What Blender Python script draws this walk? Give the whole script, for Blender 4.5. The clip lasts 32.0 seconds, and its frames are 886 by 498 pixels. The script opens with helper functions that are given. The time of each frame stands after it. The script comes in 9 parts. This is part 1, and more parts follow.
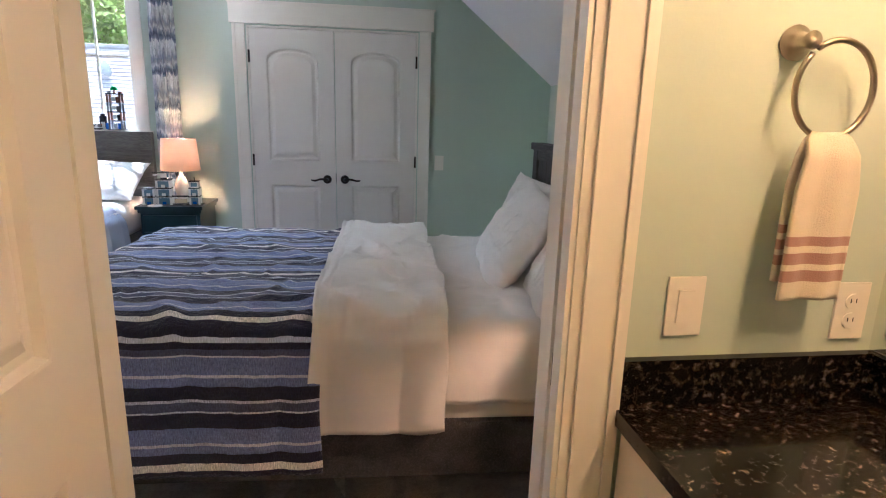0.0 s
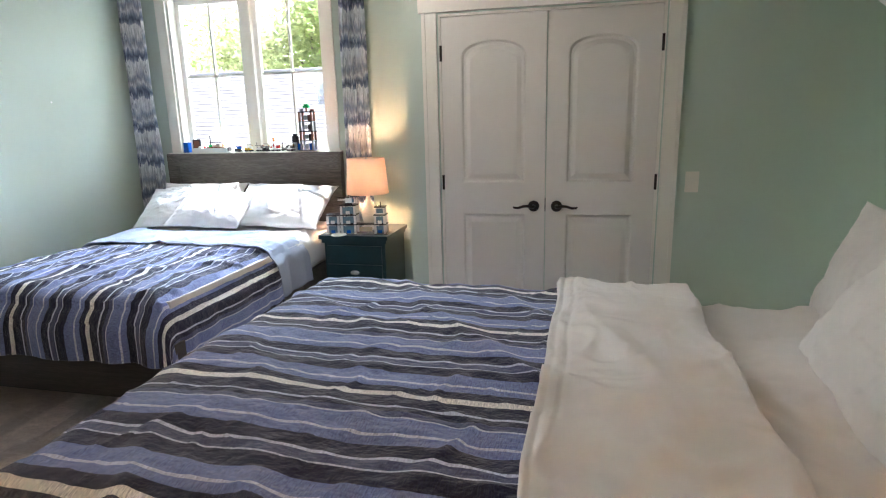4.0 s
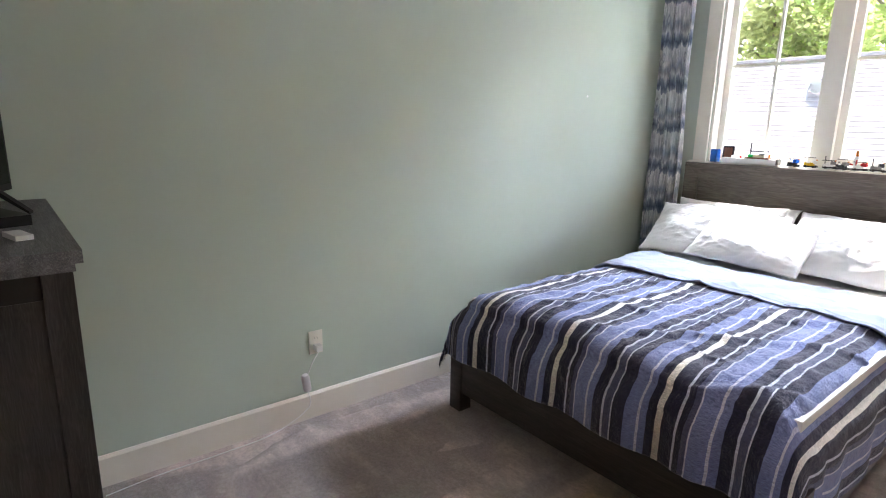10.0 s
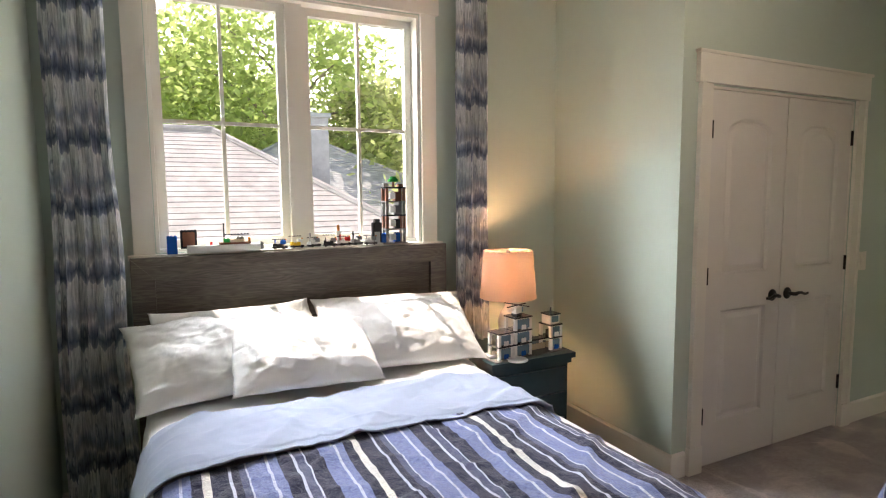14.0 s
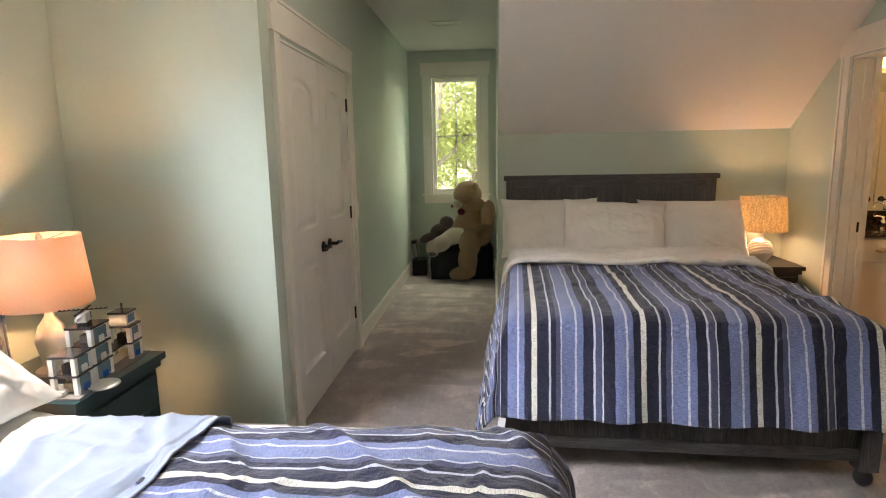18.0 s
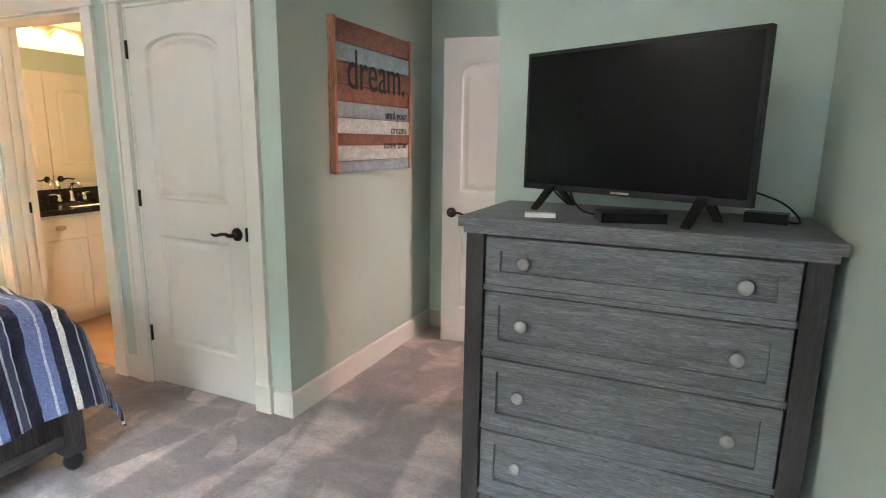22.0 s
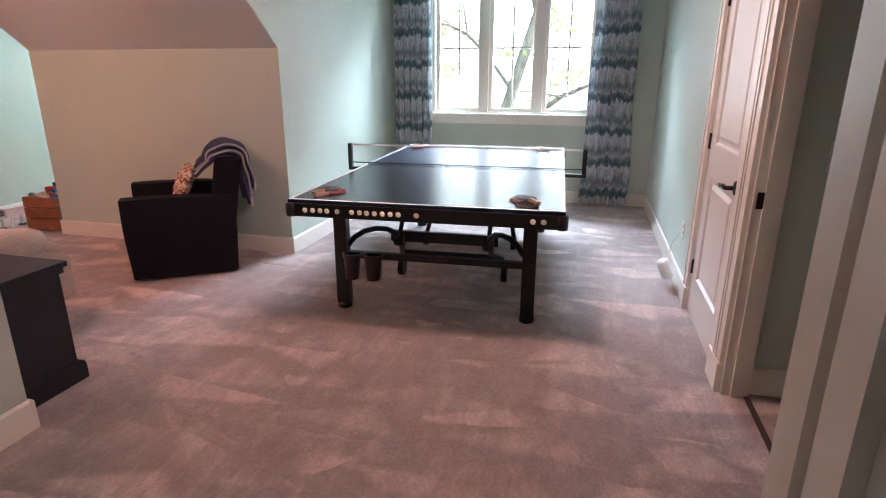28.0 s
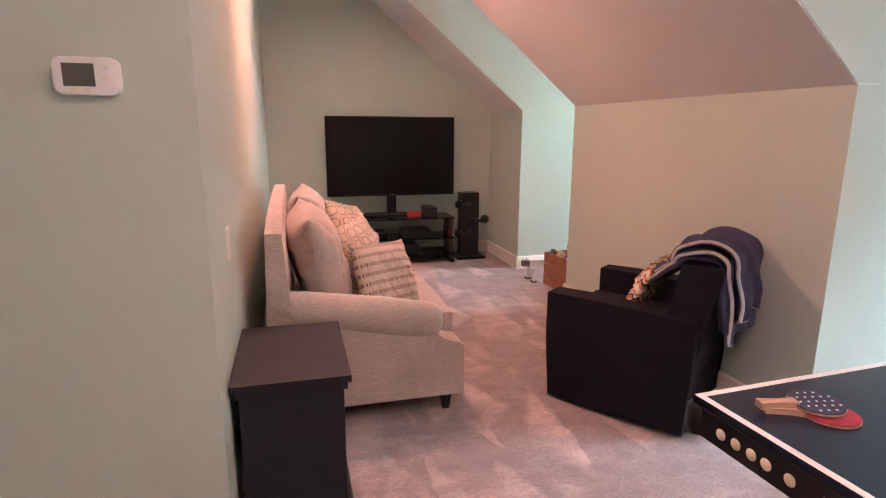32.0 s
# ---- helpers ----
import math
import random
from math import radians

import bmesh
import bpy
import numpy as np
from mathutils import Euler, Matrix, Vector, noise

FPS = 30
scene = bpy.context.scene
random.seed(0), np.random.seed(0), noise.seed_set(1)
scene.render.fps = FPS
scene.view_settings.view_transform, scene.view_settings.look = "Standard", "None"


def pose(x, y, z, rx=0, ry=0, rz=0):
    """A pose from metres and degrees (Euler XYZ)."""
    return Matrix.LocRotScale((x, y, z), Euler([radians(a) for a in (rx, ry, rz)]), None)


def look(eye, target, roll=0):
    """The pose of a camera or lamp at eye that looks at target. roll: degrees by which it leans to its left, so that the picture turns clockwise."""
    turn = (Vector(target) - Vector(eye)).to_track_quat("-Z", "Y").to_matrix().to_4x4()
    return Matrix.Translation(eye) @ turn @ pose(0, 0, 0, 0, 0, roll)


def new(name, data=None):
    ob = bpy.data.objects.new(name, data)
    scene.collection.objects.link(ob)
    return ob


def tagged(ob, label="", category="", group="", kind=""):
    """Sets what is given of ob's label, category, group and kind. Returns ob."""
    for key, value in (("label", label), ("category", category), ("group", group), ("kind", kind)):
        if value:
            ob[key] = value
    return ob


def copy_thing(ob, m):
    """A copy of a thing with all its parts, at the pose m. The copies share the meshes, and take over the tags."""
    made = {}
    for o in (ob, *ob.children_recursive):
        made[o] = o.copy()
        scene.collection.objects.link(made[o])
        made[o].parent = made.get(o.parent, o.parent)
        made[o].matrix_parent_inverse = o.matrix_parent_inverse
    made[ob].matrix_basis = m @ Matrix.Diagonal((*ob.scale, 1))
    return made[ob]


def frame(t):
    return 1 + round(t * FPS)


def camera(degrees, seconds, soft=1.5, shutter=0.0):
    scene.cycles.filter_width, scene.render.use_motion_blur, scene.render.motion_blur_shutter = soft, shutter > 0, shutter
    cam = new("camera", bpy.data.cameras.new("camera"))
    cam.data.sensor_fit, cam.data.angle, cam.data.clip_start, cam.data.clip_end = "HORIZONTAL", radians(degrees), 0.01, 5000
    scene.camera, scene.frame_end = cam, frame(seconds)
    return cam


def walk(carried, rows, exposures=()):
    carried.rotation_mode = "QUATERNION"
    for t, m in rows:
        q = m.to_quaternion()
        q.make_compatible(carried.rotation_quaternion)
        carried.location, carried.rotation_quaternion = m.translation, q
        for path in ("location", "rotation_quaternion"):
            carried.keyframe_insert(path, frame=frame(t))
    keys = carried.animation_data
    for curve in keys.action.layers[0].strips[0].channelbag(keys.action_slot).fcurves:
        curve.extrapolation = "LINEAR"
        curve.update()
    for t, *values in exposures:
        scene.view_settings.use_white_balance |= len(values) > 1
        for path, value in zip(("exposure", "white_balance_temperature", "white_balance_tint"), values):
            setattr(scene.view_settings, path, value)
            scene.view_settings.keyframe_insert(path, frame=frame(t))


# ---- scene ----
cam = camera(77.00, 32.0, 1.1)
PATH = [
    (0, (-0.265, 0.664, 1.413), (0.005, 2.593, 0.958), 1.63),
    (0.5, (-0.328, 0.955, 1.428), (-0.092, 2.895, 1.005), 0.02),
    (1, (-0.360, 1.165, 1.419), (0.006, 3.091, 1.025), -2.12),
    (1.5, (-0.364, 1.346, 1.426), (0.201, 3.214, 0.987), -1.83),
    (2, (-0.371, 1.495, 1.426), (0.315, 3.326, 1.003), -1.11),
    (2.5, (-0.370, 1.595, 1.417), (0.317, 3.427, 1.006), -0.53),
    (3, (-0.406, 1.710, 1.422), (0.081, 3.605, 1.006), -0.33),
    (3.5, (-0.421, 1.782, 1.420), (-0.287, 3.727, 0.971), -1.07),
    (4, (-0.384, 1.774, 1.412), (-0.811, 3.679, 0.979), -1.42),
    (4.5, (-0.332, 1.730, 1.412), (-1.179, 3.496, 1.002), -0.83),
    (6.5, (-0.314, 1.733, 1.449), (-1.832, 3.027, 1.300), -1.62),
    (7, (-0.392, 1.709, 1.441), (-1.664, 3.236, 1.213), -1.14),
    (7.5, (-0.553, 1.790, 1.434), (-1.601, 3.471, 1.163), -0.37),
    (8, (-0.712, 1.948, 1.416), (-1.973, 3.464, 1.086), 0.61),
    (8.5, (-0.840, 2.095, 1.437), (-2.446, 3.236, 1.091), 1.96),
    (9, (-1.149, 2.123, 1.439), (-2.837, 3.123, 1.053), 2.23),
    (9.5, (-1.482, 2.117, 1.455), (-3.087, 3.235, 1.035), 1.54),
    (10, (-1.765, 2.215, 1.465), (-3.283, 3.439, 1.022), 1.08),
    (10.5, (-2.017, 2.310, 1.461), (-3.335, 3.753, 1.034), 1.22),
    (11, (-2.288, 2.365, 1.485), (-3.199, 4.096, 1.066), 1.69),
    (11.5, (-2.489, 2.473, 1.462), (-3.132, 4.322, 1.054), 0.83),
    (12, (-2.762, 2.655, 1.515), (-3.244, 4.549, 1.091), 0.15),
    (12.5, (-2.970, 2.791, 1.496), (-3.292, 4.723, 1.092), 0.66),
    (13, (-3.233, 2.861, 1.503), (-3.084, 4.821, 1.134), -0.58),
    (13.5, (-3.414, 2.984, 1.484), (-2.904, 4.893, 1.174), -0.97),
    (14, (-3.664, 3.191, 1.503), (-2.785, 4.978, 1.311), -0.48),
    (14.5, (-3.818, 3.297, 1.502), (-2.569, 4.858, 1.467), -0.02),
    (15, (-3.905, 3.337, 1.519), (-2.407, 4.662, 1.514), -1.15),
    (15.5, (-3.913, 3.345, 1.517), (-2.222, 4.411, 1.453), -1.69),
    (17.5, (-3.879, 3.926, 1.440), (-1.965, 4.441, 1.171), 1.06),
    (18, (-3.911, 4.142, 1.455), (-1.946, 4.321, 1.128), -1.09),
    (18.5, (-3.916, 4.194, 1.453), (-1.949, 4.065, 1.116), -1.00),
    (19, (-3.915, 4.199, 1.448), (-1.961, 3.909, 1.131), -0.15),
    (19.5, (-3.917, 4.185, 1.446), (-1.974, 3.821, 1.138), 0.19),
    (20, (-3.920, 4.105, 1.445), (-2.038, 3.504, 1.133), -0.11),
    (20.5, (-3.913, 4.095, 1.439), (-2.236, 3.048, 1.135), 0.12),
    (21, (-3.902, 4.072, 1.433), (-2.515, 2.661, 1.137), 0.44),
    (21.5, (-3.871, 4.000, 1.419), (-2.792, 2.345, 1.107), 0.63),
    (22, (-3.815, 3.864, 1.402), (-3.020, 2.070, 1.014), 0.82),
    (22.5, (-3.668, 3.670, 1.395), (-2.981, 1.844, 0.956), 1.86),
    (23, (-3.490, 3.515, 1.386), (-2.692, 1.736, 0.941), 2.87),
    (23.5, (-3.178, 3.335, 1.387), (-2.406, 1.551, 0.919), 2.23),
    (24, (-2.927, 3.046, 1.391), (-2.345, 1.199, 0.890), 0.16),
    (24.5, (-2.752, 2.772, 1.398), (-2.346, 0.871, 0.928), -0.34),
    (26.5, (-2.433, 1.438, 1.432), (-3.451, -0.227, 0.995), -3.01),
    (27, (-2.554, 1.206, 1.426), (-3.967, -0.109, 0.902), -4.05),
    (27.5, (-2.740, 1.039, 1.423), (-4.409, 0.094, 0.857), -2.46),
    (28, (-2.877, 0.944, 1.414), (-4.728, 0.468, 0.824), 0.17),
    (28.5, (-3.047, 0.778, 1.403), (-4.963, 0.648, 0.842), -0.04),
    (29, (-3.245, 0.699, 1.394), (-5.150, 0.438, 0.846), -0.72),
    (29.5, (-3.498, 0.661, 1.407), (-5.305, -0.019, 0.885), 0.49),
    (30, (-3.746, 0.558, 1.407), (-5.435, -0.367, 0.867), 1.30),
    (30.5, (-3.984, 0.485, 1.422), (-5.524, -0.695, 0.937), 0.01),
    (31, (-4.237, 0.529, 1.432), (-5.364, -1.073, 1.029), -0.32),
    (31.5, (-4.453, 0.535, 1.426), (-5.168, -1.288, 1.022), 0.53),
    (32, (-4.641, 0.459, 1.430), (-5.151, -1.429, 1.010), 0.35),
]
walk(cam, [(t, look(eye, target, roll)) for t, eye, target, roll in PATH], [(0, 1.4, 5200, 14), (1.5, 1.8, 5800, 11), (4.5, 1.5, 5900, 12), (7.5, 1.5, 6100, 16), (9, 1.65, 6400, 17), (10.5, 1.4, 6200, 18), (12.5, 1.1, 6900, 19), (15.5, 0.72, 7100, 15),
     (18, 1.1, 7100, 16), (20, 1.75, 6500, 12), (22.5, 2.3, 5900, 10), (23.3, 2.3, 5900, 10), (24.5, 2.3, 6100, 10), (27, 1.3, 5600, 10), (28.2, 0.75, 5700, 11), (30.5, 0.7, 6200, 12), (32, 1.15, 5800, 11)])

# ---------------------------------------------------------------- world, sun, lights
def rgb(r, g, b):
    return (r, g, b, 1.0)


SUN_DIR = Vector((0.46, -1.0, -2.22)).normalized()      # the way the sunlight travels
world = bpy.data.worlds.new("sky")
scene.world = world
world.use_nodes = True
wn = world.node_tree.nodes
sky = wn.new("ShaderNodeTexSky")
sky.sky_type = "NISHITA"
sky.sun_disc = False
sky.sun_elevation = math.asin(-SUN_DIR.z)
sky.sun_rotation = math.atan2(-SUN_DIR.x, -SUN_DIR.y)
wn["Background"].inputs["Strength"].default_value = 0.15
world.node_tree.links.new(sky.outputs["Color"], wn["Background"].inputs["Color"])


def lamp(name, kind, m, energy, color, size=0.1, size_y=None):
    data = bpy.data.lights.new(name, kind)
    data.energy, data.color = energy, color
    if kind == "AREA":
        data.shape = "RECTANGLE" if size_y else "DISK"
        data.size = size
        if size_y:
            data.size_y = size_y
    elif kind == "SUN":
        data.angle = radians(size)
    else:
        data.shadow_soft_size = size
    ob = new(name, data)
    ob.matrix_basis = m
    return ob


lamp("sun", "SUN", look((0, 20, 20), Vector((0, 20, 20)) + SUN_DIR), 5.0, (1.0, 0.95, 0.86), 0.6)
# added lamps stand in for sky light outside the windows, the first three above the heads
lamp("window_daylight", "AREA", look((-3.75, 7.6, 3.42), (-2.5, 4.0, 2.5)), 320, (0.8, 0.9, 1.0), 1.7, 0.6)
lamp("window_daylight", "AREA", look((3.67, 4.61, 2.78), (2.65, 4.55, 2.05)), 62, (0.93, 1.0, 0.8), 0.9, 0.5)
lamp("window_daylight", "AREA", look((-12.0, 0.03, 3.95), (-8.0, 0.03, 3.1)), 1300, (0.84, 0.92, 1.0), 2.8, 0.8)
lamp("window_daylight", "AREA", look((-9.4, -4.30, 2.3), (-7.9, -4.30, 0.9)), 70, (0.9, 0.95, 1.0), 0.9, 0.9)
# lamps of the rooms
WARM = (1.0, 0.53, 0.28)
lamp("fan_light", "POINT", pose(-1.56, 4.08, 2.37), 9.5, (1.0, 0.87, 0.74), 0.09)
lamp("bedside_bulb", "POINT", pose(-1.905, 5.91, 1.05), 15, WARM, 0.04)
lamp("bedside_bulb", "POINT", pose(0.54, 2.085, 0.94), 8.5, WARM, 0.04)
for i in range(3):
    lamp("vanity_bulb", "POINT", pose(0.62, 1.25 - 0.25 * i, 2.13), 4.3, (1.0, 0.51, 0.29), 0.04)
# assumed playroom ceiling lights, out of view, placed to warm the room
lamp("ceiling_lamp_bulb", "AREA", look((-5.0, -3.2, 2.706), (-5.0, -3.19, 0.0)), 28, (1.0, 0.40, 0.28), 0.26)
lamp("ceiling_lamp_bulb", "AREA", look((-5.5, 0.25, 2.706), (-5.5, 0.26, 0.0)), 26, (1.0, 0.54, 0.44), 0.26)

# ---------------------------------------------------------------- materials
MATS = {}


def nodes_of(name):
    m = bpy.data.materials.new(name)
    m.use_nodes = True
    nt = m.node_tree
    return m, nt, nt.nodes["Principled BSDF"]


def mix_color(nt, fac, a, b, blend="MIX"):
    n = nt.nodes.new("ShaderNodeMix")
    n.data_type, n.blend_type = "RGBA", blend
    for sock, v in ((n.inputs[0], fac), (n.inputs[6], a), (n.inputs[7], b)):
        if isinstance(v, (int, float)):
            sock.default_value = v
        elif isinstance(v, tuple):
            sock.default_value = v
        else:
            nt.links.new(v, sock)
    return n.outputs[2]


def noise_tex(nt, scale, detail=3.0, rough=0.55, stretch=None, coord="Object"):
    tc = nt.nodes.new("ShaderNodeTexCoord")
    n = nt.nodes.new("ShaderNodeTexNoise")
    n.inputs["Scale"].default_value, n.inputs["Detail"].default_value, n.inputs["Roughness"].default_value = scale, detail, rough
    out = tc.outputs[coord]
    if stretch:
        mp = nt.nodes.new("ShaderNodeMapping")
        mp.inputs["Scale"].default_value = stretch
        nt.links.new(out, mp.inputs["Vector"])
        out = mp.outputs["Vector"]
    nt.links.new(out, n.inputs["Vector"])
    return n.outputs["Fac"]


def ramp(nt, fac, stops, mode="LINEAR"):
    n = nt.nodes.new("ShaderNodeValToRGB")
    n.color_ramp.interpolation = mode
    e = n.color_ramp.elements
    while len(e) < len(stops):
        e.new(0.5)
    for el, (p, c) in zip(e, stops):
        el.position, el.color = p, c
    nt.links.new(fac, n.inputs["Fac"])
    return n.outputs["Color"]


def bump(nt, bsdf, fac, strength, dist):
    b = nt.nodes.new("ShaderNodeBump")
    b.inputs["Strength"].default_value, b.inputs["Distance"].default_value = strength, dist
    nt.links.new(fac, b.inputs["Height"])
    nt.links.new(b.outputs["Normal"], bsdf.inputs["Normal"])
    return b


def plain(name, color, rough=0.5, metal=0.0, vary=0.06, scale=6.0, grain=0.0, grain_scale=300.0, spec=0.5, stretch=None):
    """A surface with broad unevenness and, where grain is given, fine relief."""
    if name in MATS:
        return MATS[name]
    m, nt, b = nodes_of(name)
    lo = tuple(max(0.0, c * (1 - vary)) for c in color[:3]) + (1,)
    hi = tuple(min(1.0, c * (1 + vary)) for c in color[:3]) + (1,)
    f = noise_tex(nt, scale, 4.0, 0.6, stretch)
    nt.links.new(ramp(nt, f, [(0.3, lo), (0.7, hi)]), b.inputs["Base Color"])
    b.inputs["Roughness"].default_value, b.inputs["Metallic"].default_value = rough, metal
    b.inputs["Specular IOR Level"].default_value = spec
    if grain:
        bump(nt, b, noise_tex(nt, grain_scale, 3.0), grain, 0.002)
    MATS[name] = m
    return m


WALL = plain("sage_wall_paint", rgb(0.50, 0.58, 0.50), 0.45, 0, 0.03, 1.3, 0.12, 160, 0.3)
CEIL = plain("white_ceiling_paint", rgb(0.74, 0.73, 0.71), 0.8, 0, 0.03, 1.1, 0.2, 120, 0.3)
TRIM = plain("ivory_trim_paint", rgb(0.77, 0.74, 0.66), 0.32, 0, 0.03, 2.5, 0.03, 60)
DOORW = plain("white_door_paint", rgb(0.71, 0.68, 0.625), 0.36, 0, 0.03, 2.0, 0.05, 50)
BRONZE = plain("oiled_bronze", rgb(0.025, 0.02, 0.018), 0.38, 0.8, 0.25, 30)
PLASTIC = plain("ivory_plastic", rgb(0.75, 0.72, 0.64), 0.35, 0, 0.03, 8)


def math_node(nt, op, a, b=0.0, clamp=False):
    n = nt.nodes.new("ShaderNodeMath")
    n.operation, n.use_clamp = op, clamp
    for k, v in enumerate((a, b)):
        if isinstance(v, (int, float)):
            n.inputs[k].default_value = v
        else:
            nt.links.new(v, n.inputs[k])
    return n.outputs[0]


def strokes(nt, turn, stretch, wobble):
    """Wedges that the vacuum cleaner's head left in the pile: 0 to 1, each of its own strength, wide at one end."""
    tc = nt.nodes.new("ShaderNodeTexCoord")
    nz_ = nt.nodes.new("ShaderNodeTexNoise")
    nz_.inputs["Scale"].default_value, nz_.inputs["Detail"].default_value = 9.0, 5.0
    nt.links.new(tc.outputs["Object"], nz_.inputs["Vector"])
    warp = nt.nodes.new("ShaderNodeVectorMath")
    warp.operation = "MULTIPLY_ADD"
    nt.links.new(nz_.outputs["Color"], warp.inputs[0])
    warp.inputs[1].default_value = (wobble,) * 3
    nt.links.new(tc.outputs["Object"], warp.inputs[2])
    mp = nt.nodes.new("ShaderNodeMapping")
    mp.inputs["Rotation"].default_value = (0, 0, radians(turn))
    mp.inputs["Scale"].default_value = (*stretch, 0.0)
    nt.links.new(warp.outputs[0], mp.inputs["Vector"])
    v = nt.nodes.new("ShaderNodeTexVoronoi")
    v.inputs["Scale"].default_value = 1.0
    nt.links.new(mp.outputs["Vector"], v.inputs["Vector"])
    off = nt.nodes.new("ShaderNodeVectorMath")
    off.operation = "SUBTRACT"
    nt.links.new(mp.outputs["Vector"], off.inputs[0])
    nt.links.new(v.outputs["Position"], off.inputs[1])
    at = nt.nodes.new("ShaderNodeSeparateXYZ")
    nt.links.new(off.outputs[0], at.inputs[0])
    own = nt.nodes.new("ShaderNodeSeparateColor")
    nt.links.new(v.outputs["Color"], own.inputs[0])
    half = math_node(nt, "MULTIPLY", math_node(nt, "ADD", at.outputs["Y"], 0.5), 0.5)
    side = math_node(nt, "MULTIPLY", math_node(nt, "SUBTRACT", half, math_node(nt, "ABSOLUTE", at.outputs["X"])), 9.0, True)
    ends = math_node(nt, "MULTIPLY", math_node(nt, "SUBTRACT", 0.55, at.outputs["Y"]), 5.0, True)
    power = math_node(nt, "MULTIPLY", math_node(nt, "SUBTRACT", own.outputs[0], 0.35), 1.6, True)
    return math_node(nt, "MULTIPLY", math_node(nt, "MULTIPLY", side, ends), power)


def carpet_material():
    m, nt, b = nodes_of("taupe_carpet")
    broad = noise_tex(nt, 0.9, 2.0, 0.5)
    mid = noise_tex(nt, 7.0, 5.0, 0.7)
    fine = noise_tex(nt, 420.0, 2.0, 0.7)
    tuft = noise_tex(nt, 60.0, 4.0, 0.75)
    one, two, three = strokes(nt, 24, (3.2, 1.1), 0.05), strokes(nt, -58, (3.0, 0.95), 0.05), strokes(nt, 100, (4.4, 1.3), 0.06)
    pick = ramp(nt, broad, [(0.46, rgb(0, 0, 0)), (0.54, rgb(1, 1, 1))])
    worn = math_node(nt, "MAXIMUM", mix_color(nt, pick, one, two), math_node(nt, "MULTIPLY", three, 0.7))
    smear = noise_tex(nt, 3.2, 6.0, 0.72, (1.0, 2.6, 1.0))
    worn = math_node(nt, "MULTIPLY", worn, ramp(nt, smear, [(0.36, rgb(0.45, 0.45, 0.45)), (0.55, rgb(1, 1, 1))]))
    worn = math_node(nt, "ADD", worn, ramp(nt, smear, [(0.5, rgb(0, 0, 0)), (0.75, rgb(0.45, 0.45, 0.45))]))
    base = ramp(nt, mid, [(0.34, rgb(0.33, 0.27, 0.25)), (0.5, rgb(0.375, 0.31, 0.288)), (0.68, rgb(0.42, 0.355, 0.33))])
    c = mix_color(nt, 1.0, base, ramp(nt, worn, [(0.0, rgb(0.88, 0.88, 0.88)), (1.0, rgb(1.85, 1.82, 1.8))]), "MULTIPLY")
    c = mix_color(nt, 1.0, c, ramp(nt, tuft, [(0.34, rgb(0.78, 0.78, 0.78)), (0.66, rgb(1.16, 1.16, 1.16))]), "MULTIPLY")
    c = mix_color(nt, 1.0, c, ramp(nt, fine, [(0.32, rgb(0.6, 0.6, 0.6)), (0.66, rgb(1.26, 1.26, 1.26))]), "MULTIPLY")
    nt.links.new(c, b.inputs["Base Color"])
    b.inputs["Roughness"].default_value = 0.95
    b.inputs["Specular IOR Level"].default_value = 0.15
    b.inputs["Sheen Weight"].default_value = 0.25
    b.inputs["Sheen Roughness"].default_value = 0.6
    bump(nt, b, fine, 0.8, 0.006)
    return m


CARPET = carpet_material()

# ---------------------------------------------------------------- building helpers


def box(bm, x0, x1, y0, y1, z0, z1, m=None):
    lo, hi = Vector((min(x0, x1), min(y0, y1), min(z0, z1))), Vector((max(x0, x1), max(y0, y1), max(z0, z1)))
    v = [bm.verts.new((x, y, z)) for x in (lo.x, hi.x) for y in (lo.y, hi.y) for z in (lo.z, hi.z)]
    if m is not None:
        for q in v:
            q.co = m @ q.co
    for f in ((0, 1, 3, 2), (4, 6, 7, 5), (0, 4, 5, 1), (2, 3, 7, 6), (0, 2, 6, 4), (1, 5, 7, 3)):
        bm.faces.new([v[i] for i in f])
    return v


def prism(bm, outline, axis, a, b):
    """A polygon (pairs in the plane across axis) pushed from a to b along that axis."""
    def at(p, w):
        return {"x": (w, p[0], p[1]), "y": (p[0], w, p[1]), "z": (p[0], p[1], w)}[axis]
    lo, hi = [bm.verts.new(at(p, a)) for p in outline], [bm.verts.new(at(p, b)) for p in outline]
    bm.faces.new(lo[::-1])
    bm.faces.new(hi)
    n = len(outline)
    for i in range(n):
        bm.faces.new((lo[i], lo[(i + 1) % n], hi[(i + 1) % n], hi[i]))


def tube(bm, pts, r, sides=10, cap=True, radii=None):
    """A round bar along a line of points."""
    rings = []
    pts = [Vector(p) for p in pts]
    side = None
    for i, p in enumerate(pts):
        d = (pts[min(i + 1, len(pts) - 1)] - pts[max(i - 1, 0)]).normalized()
        if side is None:
            side = d.orthogonal().normalized()
        side = (side - d * side.dot(d)).normalized()
        up = d.cross(side)
        rr = radii[i] if radii else r
        rings.append([bm.verts.new(p + rr * (math.cos(a) * side + math.sin(a) * up)) for a in (2 * math.pi * k / sides for k in range(sides))])
    for a, b in zip(rings, rings[1:]):
        for k in range(sides):
            bm.faces.new((a[k], a[(k + 1) % sides], b[(k + 1) % sides], b[k]))
    if cap:
        bm.faces.new(rings[0][::-1])
        bm.faces.new(rings[-1])


